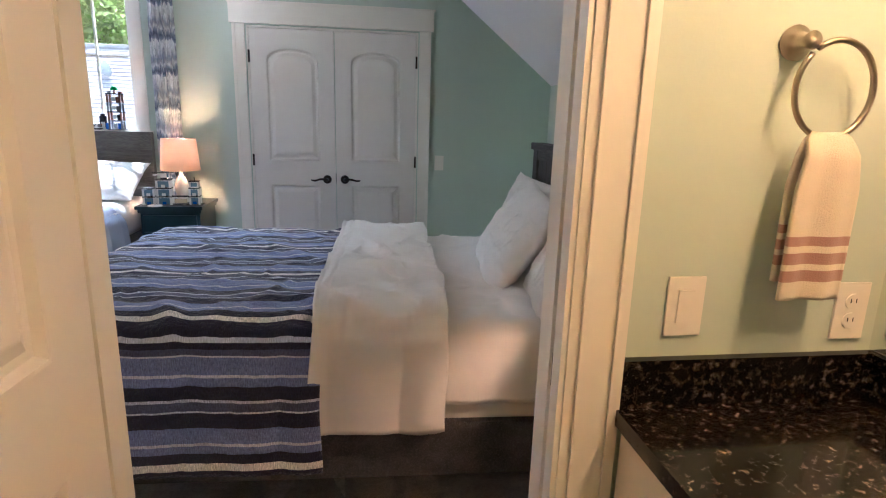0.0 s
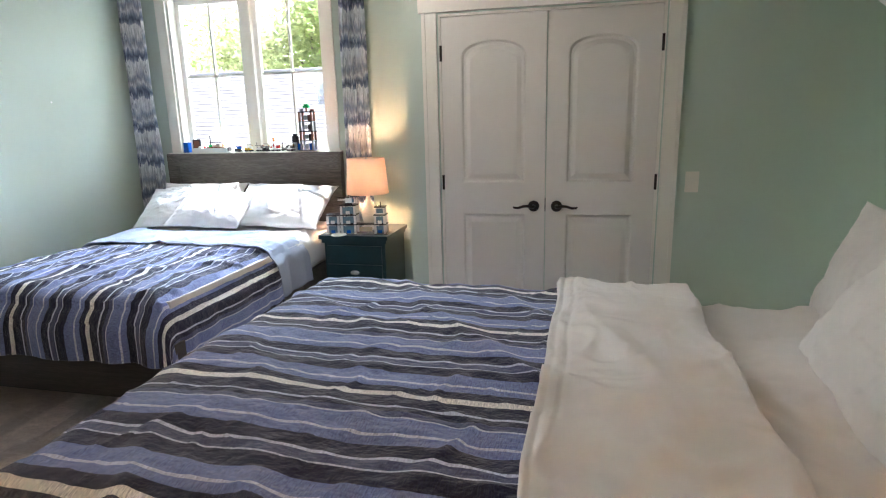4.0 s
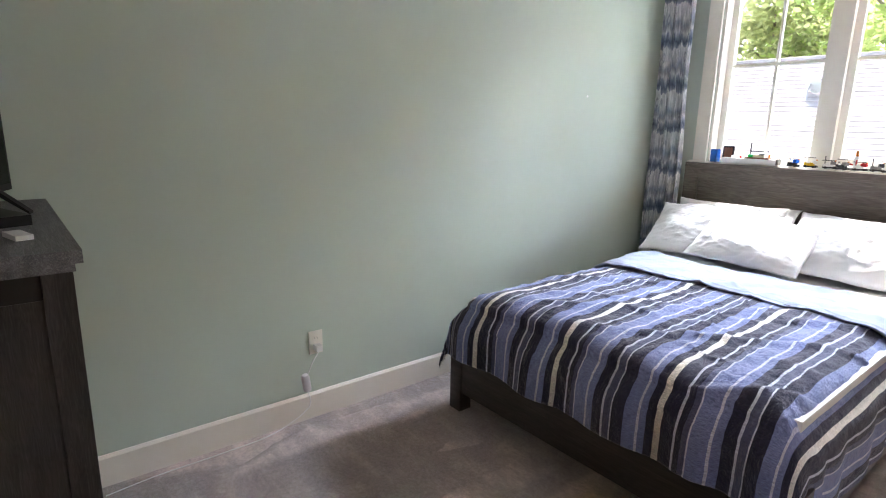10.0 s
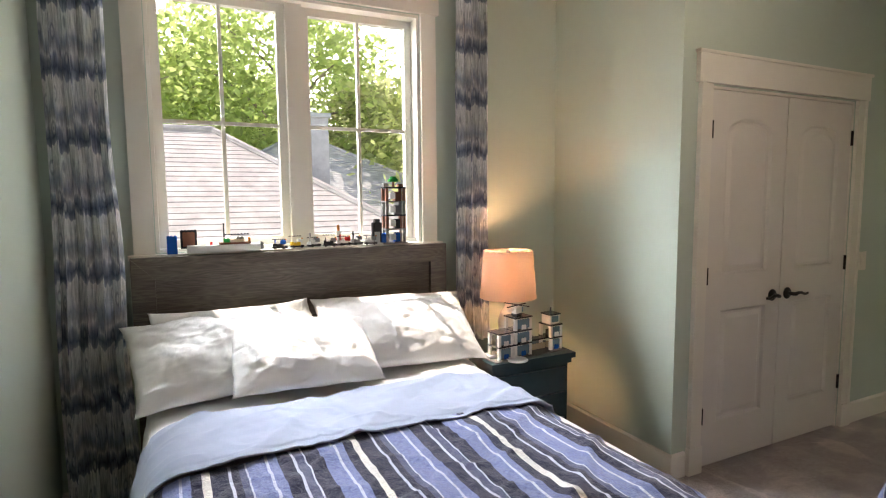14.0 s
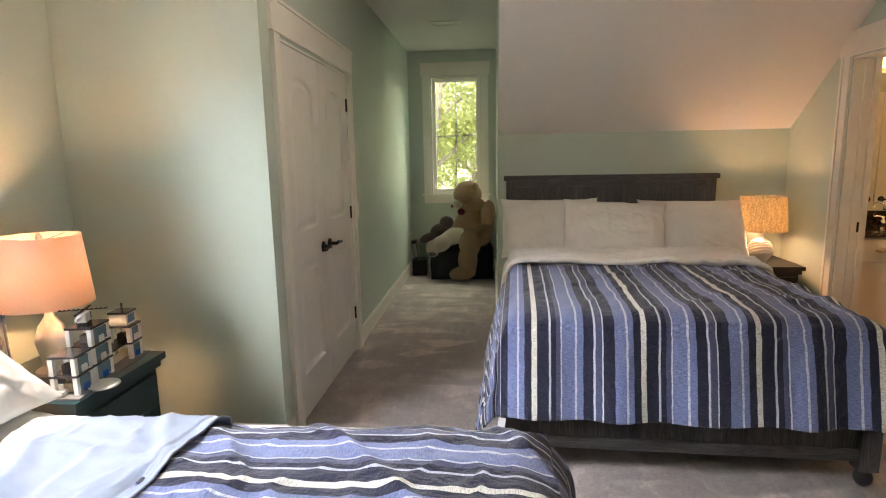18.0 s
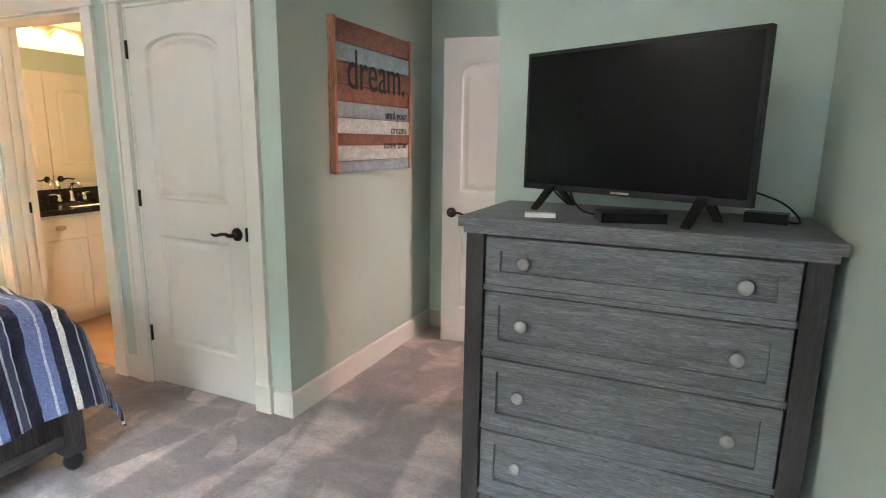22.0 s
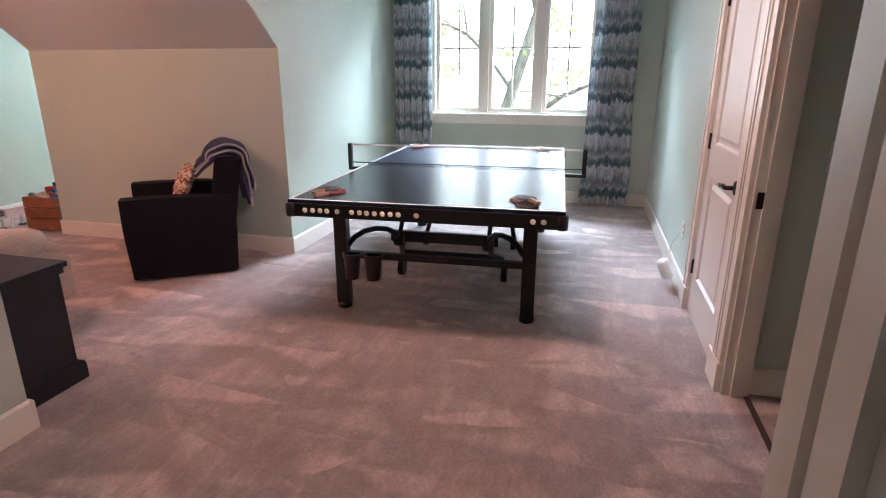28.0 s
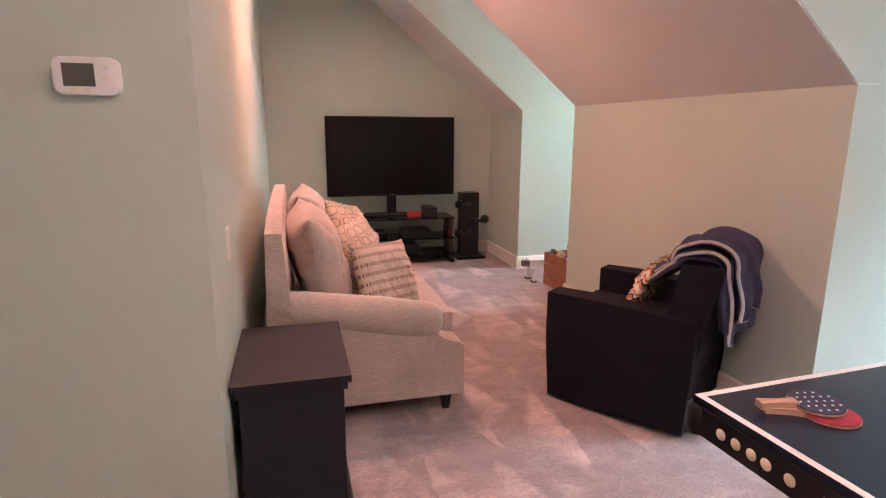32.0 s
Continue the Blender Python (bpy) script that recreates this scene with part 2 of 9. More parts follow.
def lathe(bm, profile, sides=28, m=None):
    """A turned shape from pairs of radius and height."""
    rings = []
    for r, z in profile:
        ring = [Vector((r * math.cos(2 * math.pi * k / sides), r * math.sin(2 * math.pi * k / sides), z)) for k in range(sides)]
        rings.append([bm.verts.new(m @ v if m is not None else v) for v in ring])
    for a, b in zip(rings, rings[1:]):
        for k in range(sides):
            bm.faces.new((a[k], a[(k + 1) % sides], b[(k + 1) % sides], b[k]))
    bm.faces.new(rings[0][::-1])
    bm.faces.new(rings[-1])


def bevel(bm, w, seg=2):
    edges = [e for e in bm.edges if len(e.link_faces) == 2 and e.calc_face_angle(0) > 0.5]
    bmesh.ops.bevel(bm, geom=edges, offset=w, segments=seg, affect="EDGES", profile=0.6, clamp_overlap=True)


def mesh_of(name, bm, mat, smooth=False, recalc=True):
    if recalc:
        bmesh.ops.recalc_face_normals(bm, faces=bm.faces)
    me = bpy.data.meshes.new(name)
    bm.to_mesh(me)
    bm.free()
    if mat:
        me.materials.append(mat)
    if smooth:
        for p in me.polygons:
            p.use_smooth = True
        if smooth != "all":
            me.set_sharp_from_angle(angle=radians(40))
    return me


def part(name, bm, mat, parent=None, label="", smooth=False, recalc=True):
    ob = new(name, mesh_of(name, bm, mat, smooth, recalc))
    ob.parent = parent
    if label:
        ob["label"] = label
    return ob


def thing(name, m, label, category, group="", kind=""):
    ob = new(name)
    ob.empty_display_size = 0.05
    ob.matrix_basis = m
    return tagged(ob, label, category, group, kind)


def single(name, bm, mat, label, category, group="", kind="", smooth=False, m=None):
    ob = new(name, mesh_of(name, bm, mat, smooth))
    if m is not None:
        ob.matrix_basis = m
    return tagged(ob, label, category, group, kind)


def structure(name, bm, mat, label, category, parent=None):
    ob = new(name, mesh_of(name, bm, mat))
    ob.parent = parent
    return tagged(ob, label, category, "", "structure")


# ---------------------------------------------------------------- the plan (metres)
H = 2.74                        # ceiling
WX, NY, BOX_X, CL_Y = -4.168, 6.20, -1.355, 5.19
KNEE_X, KNEE_Z, SLOPE = 0.855, 1.627, 0.80
TOP_X = KNEE_X - (H - KNEE_Z) / SLOPE
DORM_S, DORM_E = 4.10, 3.20
BATH_Y, BATH_IN = 1.775, 1.62
DREAM_X, HALL_S, HALL_W, DRESS_Y = -2.065, 0.16, -3.13, 1.83
BON_E, BON_N, THERMO_Y, SOFA_X, TV_Y = -3.25, 1.63, -1.22, -4.40, -5.75
PIER_X, PIER_Z, PSLOPE = -6.878, 1.62, 0.83
PTOP_X = PIER_X + (H - PIER_Z) / PSLOPE
PING_S, PING_W, ALC_N, ALC_S, ALC_W = -1.375, -9.50, -3.75, -4.83, -9.05
DOOR_H = 2.05


def wall(name, axis, face, back, a, b, z0=0.0, z1=H, holes=(), label="sage green painted wall"):
    """A wall across axis between two planes, from a to b along it, with openings (a0, a1, z0, z1)."""
    bm = bmesh.new()

    def piece(p, q, lo, hi):
        if q - p > 1e-4 and hi - lo > 1e-4:
            box(bm, *((face, back, p, q) if axis == "x" else (p, q, face, back)), lo, hi)
    at = a
    for h0, h1, hz0, hz1 in sorted(holes):
        piece(at, h0, z0, z1)
        piece(h0, h1, z0, hz0)
        piece(h0, h1, hz1, z1)
        at = h1
    piece(at, b, z0, z1)
    return structure(name, bm, WALL, label, "wall")


WIN1 = (-3.724, -2.327, 1.235, 2.525)
WIN2 = (4.29, 4.915, 0.99, 2.435)
WIN3 = (-0.88, 0.95, 1.01, 2.46)
WIN4 = (-4.66, -3.94, 1.03, 2.44)
CLOSET = (-1.147, 0.132)
BATHD = (-0.77, 0.125)
CLDOOR = (-1.845, -1.075)
HALLD = (0.268, 1.115)
GREEND = (-5.43, -4.51)
PINGD = (-6.44, -5.64)

wall("wall_west", "x", WX, WX - 0.12, DRESS_Y - 0.12, NY + 0.16)
wall("wall_north", "y", NY, NY + 0.16, WX, BOX_X + 0.1, holes=[WIN1])
wall("wall_box", "x", BOX_X, BOX_X + 0.1, CL_Y, NY)
wall("wall_closet", "y", CL_Y, CL_Y + 0.11, BOX_X + 0.1, DORM_E + 0.14, holes=[(*CLOSET, 0, DOOR_H)])
wall("wall_dormer_east", "x", DORM_E, DORM_E + 0.14, DORM_S - 0.1, CL_Y, holes=[WIN2])
wall("wall_dormer_south", "y", DORM_S, DORM_S - 0.1, KNEE_X + 0.12, DORM_E)
wall("wall_knee", "x", KNEE_X, KNEE_X + 0.12, BATH_Y, DORM_S, 0, KNEE_Z)
wall("wall_bath", "y", BATH_Y, BATH_IN, DREAM_X + 0.12, 1.1, holes=[(*BATHD, 0, DOOR_H), (*CLDOOR, 0, DOOR_H)])
wall("wall_dream", "x", DREAM_X, DREAM_X + 0.12, HALL_S - 0.12, BATH_Y)
wall("wall_hall_south", "y", HALL_S, HALL_S - 0.12, HALL_W, DREAM_X)
wall("wall_hall_west", "x", HALL_W, BON_E, HALL_S - 0.12, DRESS_Y, holes=[(*HALLD, 0, DOOR_H)])
wall("wall_dresser", "y", DRESS_Y, DRESS_Y - 0.12, WX, BON_E)
wall("wall_ping_north", "y", BON_N, BON_N + 0.12, PING_W, BON_E, holes=[(*GREEND, 0, DOOR_H), (*PINGD, 0, DOOR_H)])
wall("wall_ping_west", "x", PING_W, PING_W - 0.14, PING_S - 0.1, BON_N + 0.12, holes=[WIN3])
wall("wall_ping_south", "y", PING_S, PING_S - 0.1, PING_W, PIER_X - 0.12)
wall("wall_pier", "x", PIER_X, PIER_X - 0.12, ALC_N, PING_S, 0, PIER_Z)
wall("wall_alcove_north", "y", ALC_N, ALC_N + 0.1, ALC_W, PIER_X - 0.12)
wall("wall_alcove_south", "y", ALC_S, ALC_S - 0.1, ALC_W, PIER_X - 0.12)
wall("wall_alcove_west", "x", ALC_W, ALC_W - 0.14, ALC_S - 0.1, ALC_N + 0.1, holes=[WIN4])
wall("wall_knee_south", "x", PIER_X, PIER_X - 0.12, TV_Y, ALC_S, 0, PIER_Z)
wall("wall_television", "y", TV_Y, TV_Y - 0.12, PIER_X - 0.12, SOFA_X + 0.12)
wall("wall_sofa", "x", SOFA_X, SOFA_X + 0.12, TV_Y, THERMO_Y)
wall("wall_thermostat", "y", THERMO_Y, THERMO_Y - 0.12, SOFA_X + 0.12, BON_E + 0.12)
wall("wall_bonus_east", "x", BON_E, BON_E + 0.12, THERMO_Y, HALL_S - 0.12)
wall("wall_green_west", "x", -5.47, -5.59, BON_N + 0.12, 3.3)
wall("wall_green_north", "y", 3.3, 3.42, -5.59, -4.29)
# bathroom and closets behind their doors
wall("wall_bath_east", "x", 0.78, 0.9, -1.0, BATH_IN)
wall("wall_bath_south", "y", -1.0, -1.12, -0.95, 0.9)
wall("wall_bath_west", "x", -0.95, -1.07, -1.0, BATH_IN)
wall("wall_closet_back", "y", 6.05, 6.17, BOX_X + 0.1, 1.2)
wall("wall_closet_side", "x", 1.2, 1.32, CL_Y + 0.11, 6.17)
wall("wall_linen_back", "y", 1.0, 0.88, DREAM_X + 0.12, -1.07)
wall("wall_ping_closet", "y", 2.3, 2.42, -6.7, -5.59)
wall("wall_ping_closet_side", "x", -6.7, -6.82, BON_N + 0.12, 2.3)

# the cheeks beside the sloped ceilings
bm = bmesh.new()
prism(bm, [(TOP_X + 0.02, H), (KNEE_X, KNEE_Z + 0.004), (KNEE_X + 0.12, KNEE_Z + 0.004), (KNEE_X + 0.12, H)], "y", DORM_S, DORM_S - 0.09)
structure("wall_cheek_dormer", bm, WALL, "sage green painted cheek wall", "wall")
for n, (a, b) in enumerate(((PING_S, PING_S - 0.09), (ALC_N, ALC_N + 0.09), (ALC_S, ALC_S - 0.09))):
    bm = bmesh.new()
    prism(bm, [(PTOP_X - 0.02, H), (PIER_X - 0.12, H), (PIER_X - 0.12, PIER_Z + 0.004), (PIER_X, PIER_Z + 0.004)], "y", a, b)
    structure("wall_cheek", bm, WALL, "sage green painted cheek wall", "wall")

# ceilings
def slab(name, x0, x1, y0, y1, z=H, t=0.12):
    bm = bmesh.new()
    box(bm, x0, x1, y0, y1, z, z + t)
    return structure(name, bm, CEIL, "flat white painted ceiling", "ceiling")


slab("ceiling", WX - 0.12, TOP_X, 1.0, NY + 0.16)
slab("ceiling_dormer", TOP_X, DORM_E + 0.14, DORM_S - 0.1, 6.2)
slab("ceiling_hall", BON_E, -1.0, HALL_S - 0.12, 1.0)
slab("ceiling_bath", -1.07, 1.1, -1.12, BATH_IN, 2.46)
slab("ceiling_bonus", PTOP_X, BON_E, TV_Y - 0.12, 1.0)
slab("ceiling_ping", PING_W - 0.14, PTOP_X, PING_S - 0.1, 3.42)
slab("ceiling_green", PTOP_X, WX - 0.12, 1.0, 3.42)
slab("ceiling_alcove", ALC_W - 0.14, PTOP_X, ALC_S - 0.1, ALC_N + 0.1)
bm = bmesh.new()
prism(bm, [(TOP_X, H), (KNEE_X, KNEE_Z), (KNEE_X + 0.12, KNEE_Z), (KNEE_X + 0.12, KNEE_Z + 0.08), (TOP_X, H + 0.12)], "y", BATH_Y, DORM_S - 0.004)
structure("ceiling_slope", bm, CEIL, "sloped white painted ceiling", "ceiling")
for y0, y1 in ((ALC_N + 0.004, PING_S - 0.004), (TV_Y, ALC_S - 0.004)):
    bm = bmesh.new()
    prism(bm, [(PTOP_X, H), (PIER_X, PIER_Z), (PIER_X - 0.12, PIER_Z), (PIER_X - 0.12, PIER_Z + 0.08), (PTOP_X, H + 0.12)], "y", y0, y1)
    structure("ceiling_slope", bm, CEIL, "sloped white painted ceiling", "ceiling")

# floors
bm = bmesh.new()
for x0, x1, y0, y1 in ((WX - 0.12, KNEE_X + 0.12, 1.75, NY + 0.16), (KNEE_X + 0.12, DORM_E + 0.14, DORM_S - 0.1, CL_Y + 0.11), (KNEE_X + 0.12, 1.32, CL_Y + 0.11, 6.17),
                       (BON_E + 0.12, 0.9, -1.12, 1.75), (PING_W - 0.14, BON_E + 0.12, PING_S - 0.1, 1.75), (PIER_X - 0.12, SOFA_X + 0.12, TV_Y - 0.12, PING_S - 0.1),
                       (ALC_W - 0.14, PIER_X - 0.12, ALC_S - 0.1, ALC_N + 0.1), (-5.59, WX - 0.12, 1.75, 3.42), (-6.82, -5.59, 1.75, 2.42)):
    box(bm, x0, x1, y0, y1, -0.2, 0.0)
structure("floor", bm, CARPET, "taupe cut-pile carpet with brushed tracks", "carpet")

# ---------------------------------------------------------------- trim, doors, windows
BH, BT = 0.135, 0.016           # baseboard


def baseboard(axis, plane, side, a, b):
    """A board along a wall: side is the way it stands out of the plane."""
    bm = bmesh.new()
    p, q = plane + side * 0.001, plane + side * BT
    prof = [(p, 0.0), (q, 0.0), (q, BH - 0.012), (plane + side * BT * 0.45, BH), (p, BH)]
    if axis == "x":
        prism(bm, prof, "y", a, b)
    else:
        lo, hi = [bm.verts.new((a, w, z)) for w, z in prof], [bm.verts.new((b, w, z)) for w, z in prof]
        bm.faces.new(lo), bm.faces.new(hi[::-1])
        for i in range(5):
            bm.faces.new((lo[i], hi[i], hi[(i + 1) % 5], lo[(i + 1) % 5]))
    return structure("baseboard", bm, TRIM, "ivory painted wooden baseboard", "baseboard")


C = 0.115                       # casing and its reveal beside an opening
for row in (("x", WX, 1, DRESS_Y, NY), ("y", NY, -1, WX, BOX_X), ("x", BOX_X, -1, CL_Y - BT, NY), ("y", CL_Y, -1, BOX_X, CLOSET[0] - C),
            ("y", CL_Y, -1, CLOSET[1] + C, DORM_E), ("x", DORM_E, -1, DORM_S, CL_Y), ("y", DORM_S, 1, KNEE_X, DORM_E),
            ("x", KNEE_X, -1, BATH_Y, DORM_S + BT), ("y", BATH_Y, 1, BATHD[1] + C, KNEE_X), ("y", BATH_Y, 1, CLDOOR[1] + C, BATHD[0] - C),
            ("y", BATH_Y, 1, DREAM_X, CLDOOR[0] - C), ("x", DREAM_X, -1, HALL_S, BATH_Y + BT), ("y", HALL_S, 1, HALL_W, DREAM_X),
            ("x", HALL_W, 1, HALLD[1] + C, DRESS_Y + BT), ("y", DRESS_Y, 1, WX, HALL_W), ("y", BON_N, -1, PING_W, PINGD[0] - C),
            ("y", BON_N, -1, PINGD[1] + C, GREEND[0] - C), ("y", BON_N, -1, GREEND[1] + C, BON_E), ("x", PING_W, 1, PING_S, BON_N),
            ("y", PING_S, 1, PING_W, PIER_X), ("x", PIER_X, 1, ALC_N - BT, PING_S + BT), ("y", ALC_N, -1, ALC_W, PIER_X),
            ("y", ALC_S, 1, ALC_W, PIER_X), ("x", PIER_X, 1, TV_Y, ALC_S + BT), ("y", TV_Y, 1, PIER_X, SOFA_X), ("x", SOFA_X, -1, TV_Y, THERMO_Y + BT),
            ("y", THERMO_Y, 1, SOFA_X, BON_E), ("x", BON_E, -1, THERMO_Y, HALLD[0] - C), ("x", BON_E, -1, HALLD[1] + C, BON_N),
            ("x", -5.47, 1, BON_N + 0.12, 3.3), ("x", ALC_W, 1, ALC_S, ALC_N)):
    baseboard(*row)



def wall_pose(facing, plane, centre):
    """Local x along the wall, local y out of it towards the room (facing), z up, at the floor."""
    rz = {"y+": 0, "y-": 180, "x+": -90, "x-": 90}[facing]
    x, y = (centre, plane) if facing[0] == "y" else (plane, centre)
    return pose(x, y, 0, 0, 0, rz)


def door_trim(facing, plane, a, b, deep, other=True):
    """Casings, plinth blocks and a deep header round an opening, and the lining of the opening."""
    w, t = b - a, thing("door_trim", wall_pose(facing, plane, (a + b) / 2), "ivory painted door casing with a flat header", "door trim", "", "structure")
    for s in (-1, 1):
        bm = bmesh.new()
        x = s * (w / 2 + 0.008)
        box(bm, x, x + s * 0.088, 0.001, 0.02, BH + 0.012, DOOR_H + 0.006)
        box(bm, x + s * 0.066, x + s * 0.088, 0.02, 0.026, BH + 0.012, DOOR_H + 0.006)
        bevel(bm, 0.002, 1)
        part("casing", bm, TRIM, t)
        bm = bmesh.new()
        box(bm, x - s * 0.004, x + s * 0.096, 0.001, 0.029, 0, BH + 0.012)
        bevel(bm, 0.003, 1)
        part("plinth_block", bm, TRIM, t)
        bm = bmesh.new()
        box(bm, s * (w / 2 - 0.014), s * (w / 2 + 0.008), -deep + 0.002, -0.001, 0, DOOR_H + 0.004)
        box(bm, s * (w / 2 - 0.014), s * (w / 2 - 0.026), -deep * 0.5 - 0.02, -deep * 0.5 + 0.02, 0, DOOR_H - 0.014)
        part("jamb", bm, TRIM, t)
    bm = bmesh.new()
    box(bm, -w / 2 - 0.115, w / 2 + 0.115, 0.001, 0.026, DOOR_H + 0.008, DOOR_H + 0.15)
    box(bm, -w / 2 - 0.125, w / 2 + 0.125, 0.001, 0.034, DOOR_H + 0.15, DOOR_H + 0.166)
    bevel(bm, 0.002, 1)
    part("header", bm, TRIM, t)
    bm = bmesh.new()
    box(bm, -w / 2 + 0.014, w / 2 - 0.014, -deep + 0.002, -0.001, DOOR_H - 0.014, DOOR_H + 0.006)
    part("head_jamb", bm, TRIM, t)
    return t


def panel_outline(x0, x1, z0, z1, arch, inset):
    x0, x1, z0, z1 = x0 + inset, x1 - inset, z0 + inset, z1 - inset
    if not arch:
        return [(x0, z0), (x1, z0), (x1, z1), (x0, z1)]
    r = (x1 - x0) / 2
    pts = [(x0, z0), (x1, z0)]
    for k in range(13):
        a = math.pi * k / 12
        pts.append(((x0 + x1) / 2 + r * math.cos(a), z1 - arch + arch * math.sin(a) ** 0.8))
    return pts


def leaf_mesh(w, h, t=0.036):
    """A two-panel door leaf with an arched upper panel, moulded on both faces. Hinge at x = 0."""
    bm = bmesh.new()
    st, half = min(0.115, w * 0.19), t / 2
    x0, x1 = st, w - st
    zs = (0.235, 0.86, 1.045, h - 0.135)        # lower panel, lock rail, upper panel
    arch = 0.09
    box(bm, 0, x0, -half, half, 0, h), box(bm, x1, w, -half, half, 0, h)
    box(bm, x0, x1, -half, half, 0, zs[0]), box(bm, x0, x1, -half, half, zs[1], zs[2])
    top = panel_outline(x0, x1, zs[2], zs[3], arch, 0)[2:]
    prism(bm, [(x0, h), (x1, h)] + top[0:1] + top[1:], "y", -half, half)
    for p0, p1, a in ((zs[0], zs[1], 0), (zs[2], zs[3], arch)):
        for s in (-1, 1):
            rings = []
            for inset, depth in ((0, half), (0.006, half - 0.001), (0.016, half - 0.0145), (0.03, half - 0.015), (0.054, half - 0.0045), (0.058, half - 0.004)):
                rings.append([bm.verts.new((x, s * depth, z)) for x, z in panel_outline(x0, x1, p0, p1, a, inset)])
            for r0, r1 in zip(rings, rings[1:]):
                n = len(r0)
                for k in range(n):
                    bm.faces.new((r0[k], r0[(k + 1) % n], r1[(k + 1) % n], r1[k]))
            bm.faces.new(rings[-1])
    return bm


LEAVES = {}


def lever(parent, x, z, s, towards, half=0.018):
    """A lever handle on a round rose; s: the face it stands on; towards: the way the lever points."""
    hd = bmesh.new()
    lathe(hd, [(0.0, 0.0), (0.034, 0.0), (0.034, 0.005), (0.028, 0.011), (0.012, 0.013), (0.0, 0.013)], 20, pose(x, s * half, z, -90 * s))
    rose = part("door_handle", hd, BRONZE, parent, "dark oil-rubbed bronze lever handle", "all")
    bm = bmesh.new()
    y = s * (half + 0.05)
    tube(bm, [(x, s * half, z), (x, y - s * 0.01, z), (x + towards * 0.008, y, z), (x + towards * 0.03, y, z + 0.006), (x + towards * 0.06, y, z + 0.004),
              (x + towards * 0.09, y, z - 0.006), (x + towards * 0.115, y, z - 0.004), (x + towards * 0.122, y, z + 0.002)], 0.008, 8, True,
         [0.011, 0.011, 0.011, 0.009, 0.0085, 0.008, 0.007, 0.004])
    part("lever", bm, BRONZE, rose, "", "all")


def door(name, m, w, label, hinge_side=1, h=2.02, handles=(1, -1), handle=True):
    d = thing(name, m, label, "door", "", "structure")
    key = (round(w, 3), h)
    if key not in LEAVES:
        LEAVES[key] = mesh_of("leaf", leaf_mesh(w, h), DOORW)
    leaf = new("leaf", LEAVES[key])
    leaf.parent, leaf.location = d, (0, 0, 0.012)
    if handle:
        for s in handles:
            lever(d, w - 0.065, 0.918, s, -1)
        bm = bmesh.new()
        box(bm, w - 0.0005, w + 0.002, -0.012, 0.012, 0.885, 0.965)
        part("latch_plate", bm, BRONZE, d)
    for z in (0.30, 1.065, 1.83):
        bm = bmesh.new()
        tube(bm, [(-0.003, hinge_side * 0.024, z - 0.045), (-0.003, hinge_side * 0.024, z + 0.045)], 0.0075, 8)
        box(bm, -0.002, 0.0005, -0.016, hinge_side * 0.02, z - 0.045, z + 0.045)
        part("hinge", bm, BRONZE, d)
    return d


# closet double doors, linen closet door, bathroom door, hall door, landing door, playroom closet door
door_trim("y-", CL_Y, *CLOSET, 0.11)
cw = (CLOSET[1] - CLOSET[0] - 0.039) / 2
door("door_1", pose(CLOSET[0] + 0.016, CL_Y + 0.021, 0, 0, 0, 0), cw, "closed white arched two-panel closet door", -1, handles=(-1,))
door("door_2", pose(CLOSET[1] - 0.016, CL_Y + 0.021, 0, 0, 0, 180), cw, "closed white arched two-panel closet door", 1, handles=(1,))
door_trim("y+", BATH_Y, *CLDOOR, 0.17)
door("door_3", pose(CLDOOR[1] - 0.016, BATH_Y - 0.021, 0, 0, 0, 180), CLDOOR[1] - CLDOOR[0] - 0.034, "closed white arched linen closet door", -1, handles=(-1,))
door_trim("y+", BATH_Y, *BATHD, 0.17)
door_trim("y-", BATH_IN, *BATHD, 0.02)
door("door_4", pose(BATHD[0] + 0.04, BATH_IN - 0.03, 0, 0, 0, -91), 0.845, "white arched bathroom door standing open", -1)
door_trim("x+", HALL_W, *HALLD, 0.12)
door_trim("x-", BON_E, *HALLD, 0.004)
door("door_5", pose(HALL_W + 0.04, HALLD[0] + 0.03, 0, 0, 0, 9.5), 0.812, "white arched hall door standing open", 1)
door_trim("y-", BON_N, *GREEND, 0.12)
door("door_6", pose(GREEND[1] - 0.016, BON_N - 0.035, 0, 0, 0, -13), 0.885, "white arched landing door folded back open", -1)
door_trim("y-", BON_N, *PINGD, 0.12)
door("door_7", pose(PINGD[0] + 0.016, BON_N + 0.021, 0, 0, 0, 0), PINGD[1] - PINGD[0] - 0.034, "closed white arched playroom closet door", -1, handles=(-1,))
door("door_8", pose(-0.95 + 0.03, -0.53, 0, 0, 0, 90), 0.6, "closed white arched bathroom cupboard door", 1, handles=(-1,))
door("door_9", pose(-0.95 + 0.03, 0.68, 0, 0, 0, -90), 0.6, "closed white arched bathroom cupboard door", -1, handles=(1,))
# strike plates
for m in (pose(GREEND[0] + 0.016, BON_N + 0.035, 0.925), pose(BATHD[1] - 0.016, BATH_IN + 0.03, 0.925, 0, 0, 180), pose(CLDOOR[0] + 0.004, BATH_Y + 0.0, 0.925)):
    bm = bmesh.new()
    box(bm, -0.001, 0.004, -0.022, 0.022, -0.035, 0.035)
    bevel(bm, 0.001, 1)
    single("strike_plate", bm, BRONZE, "dark bronze strike plate on a door jamb", "strike plate", kind="structure", m=m)


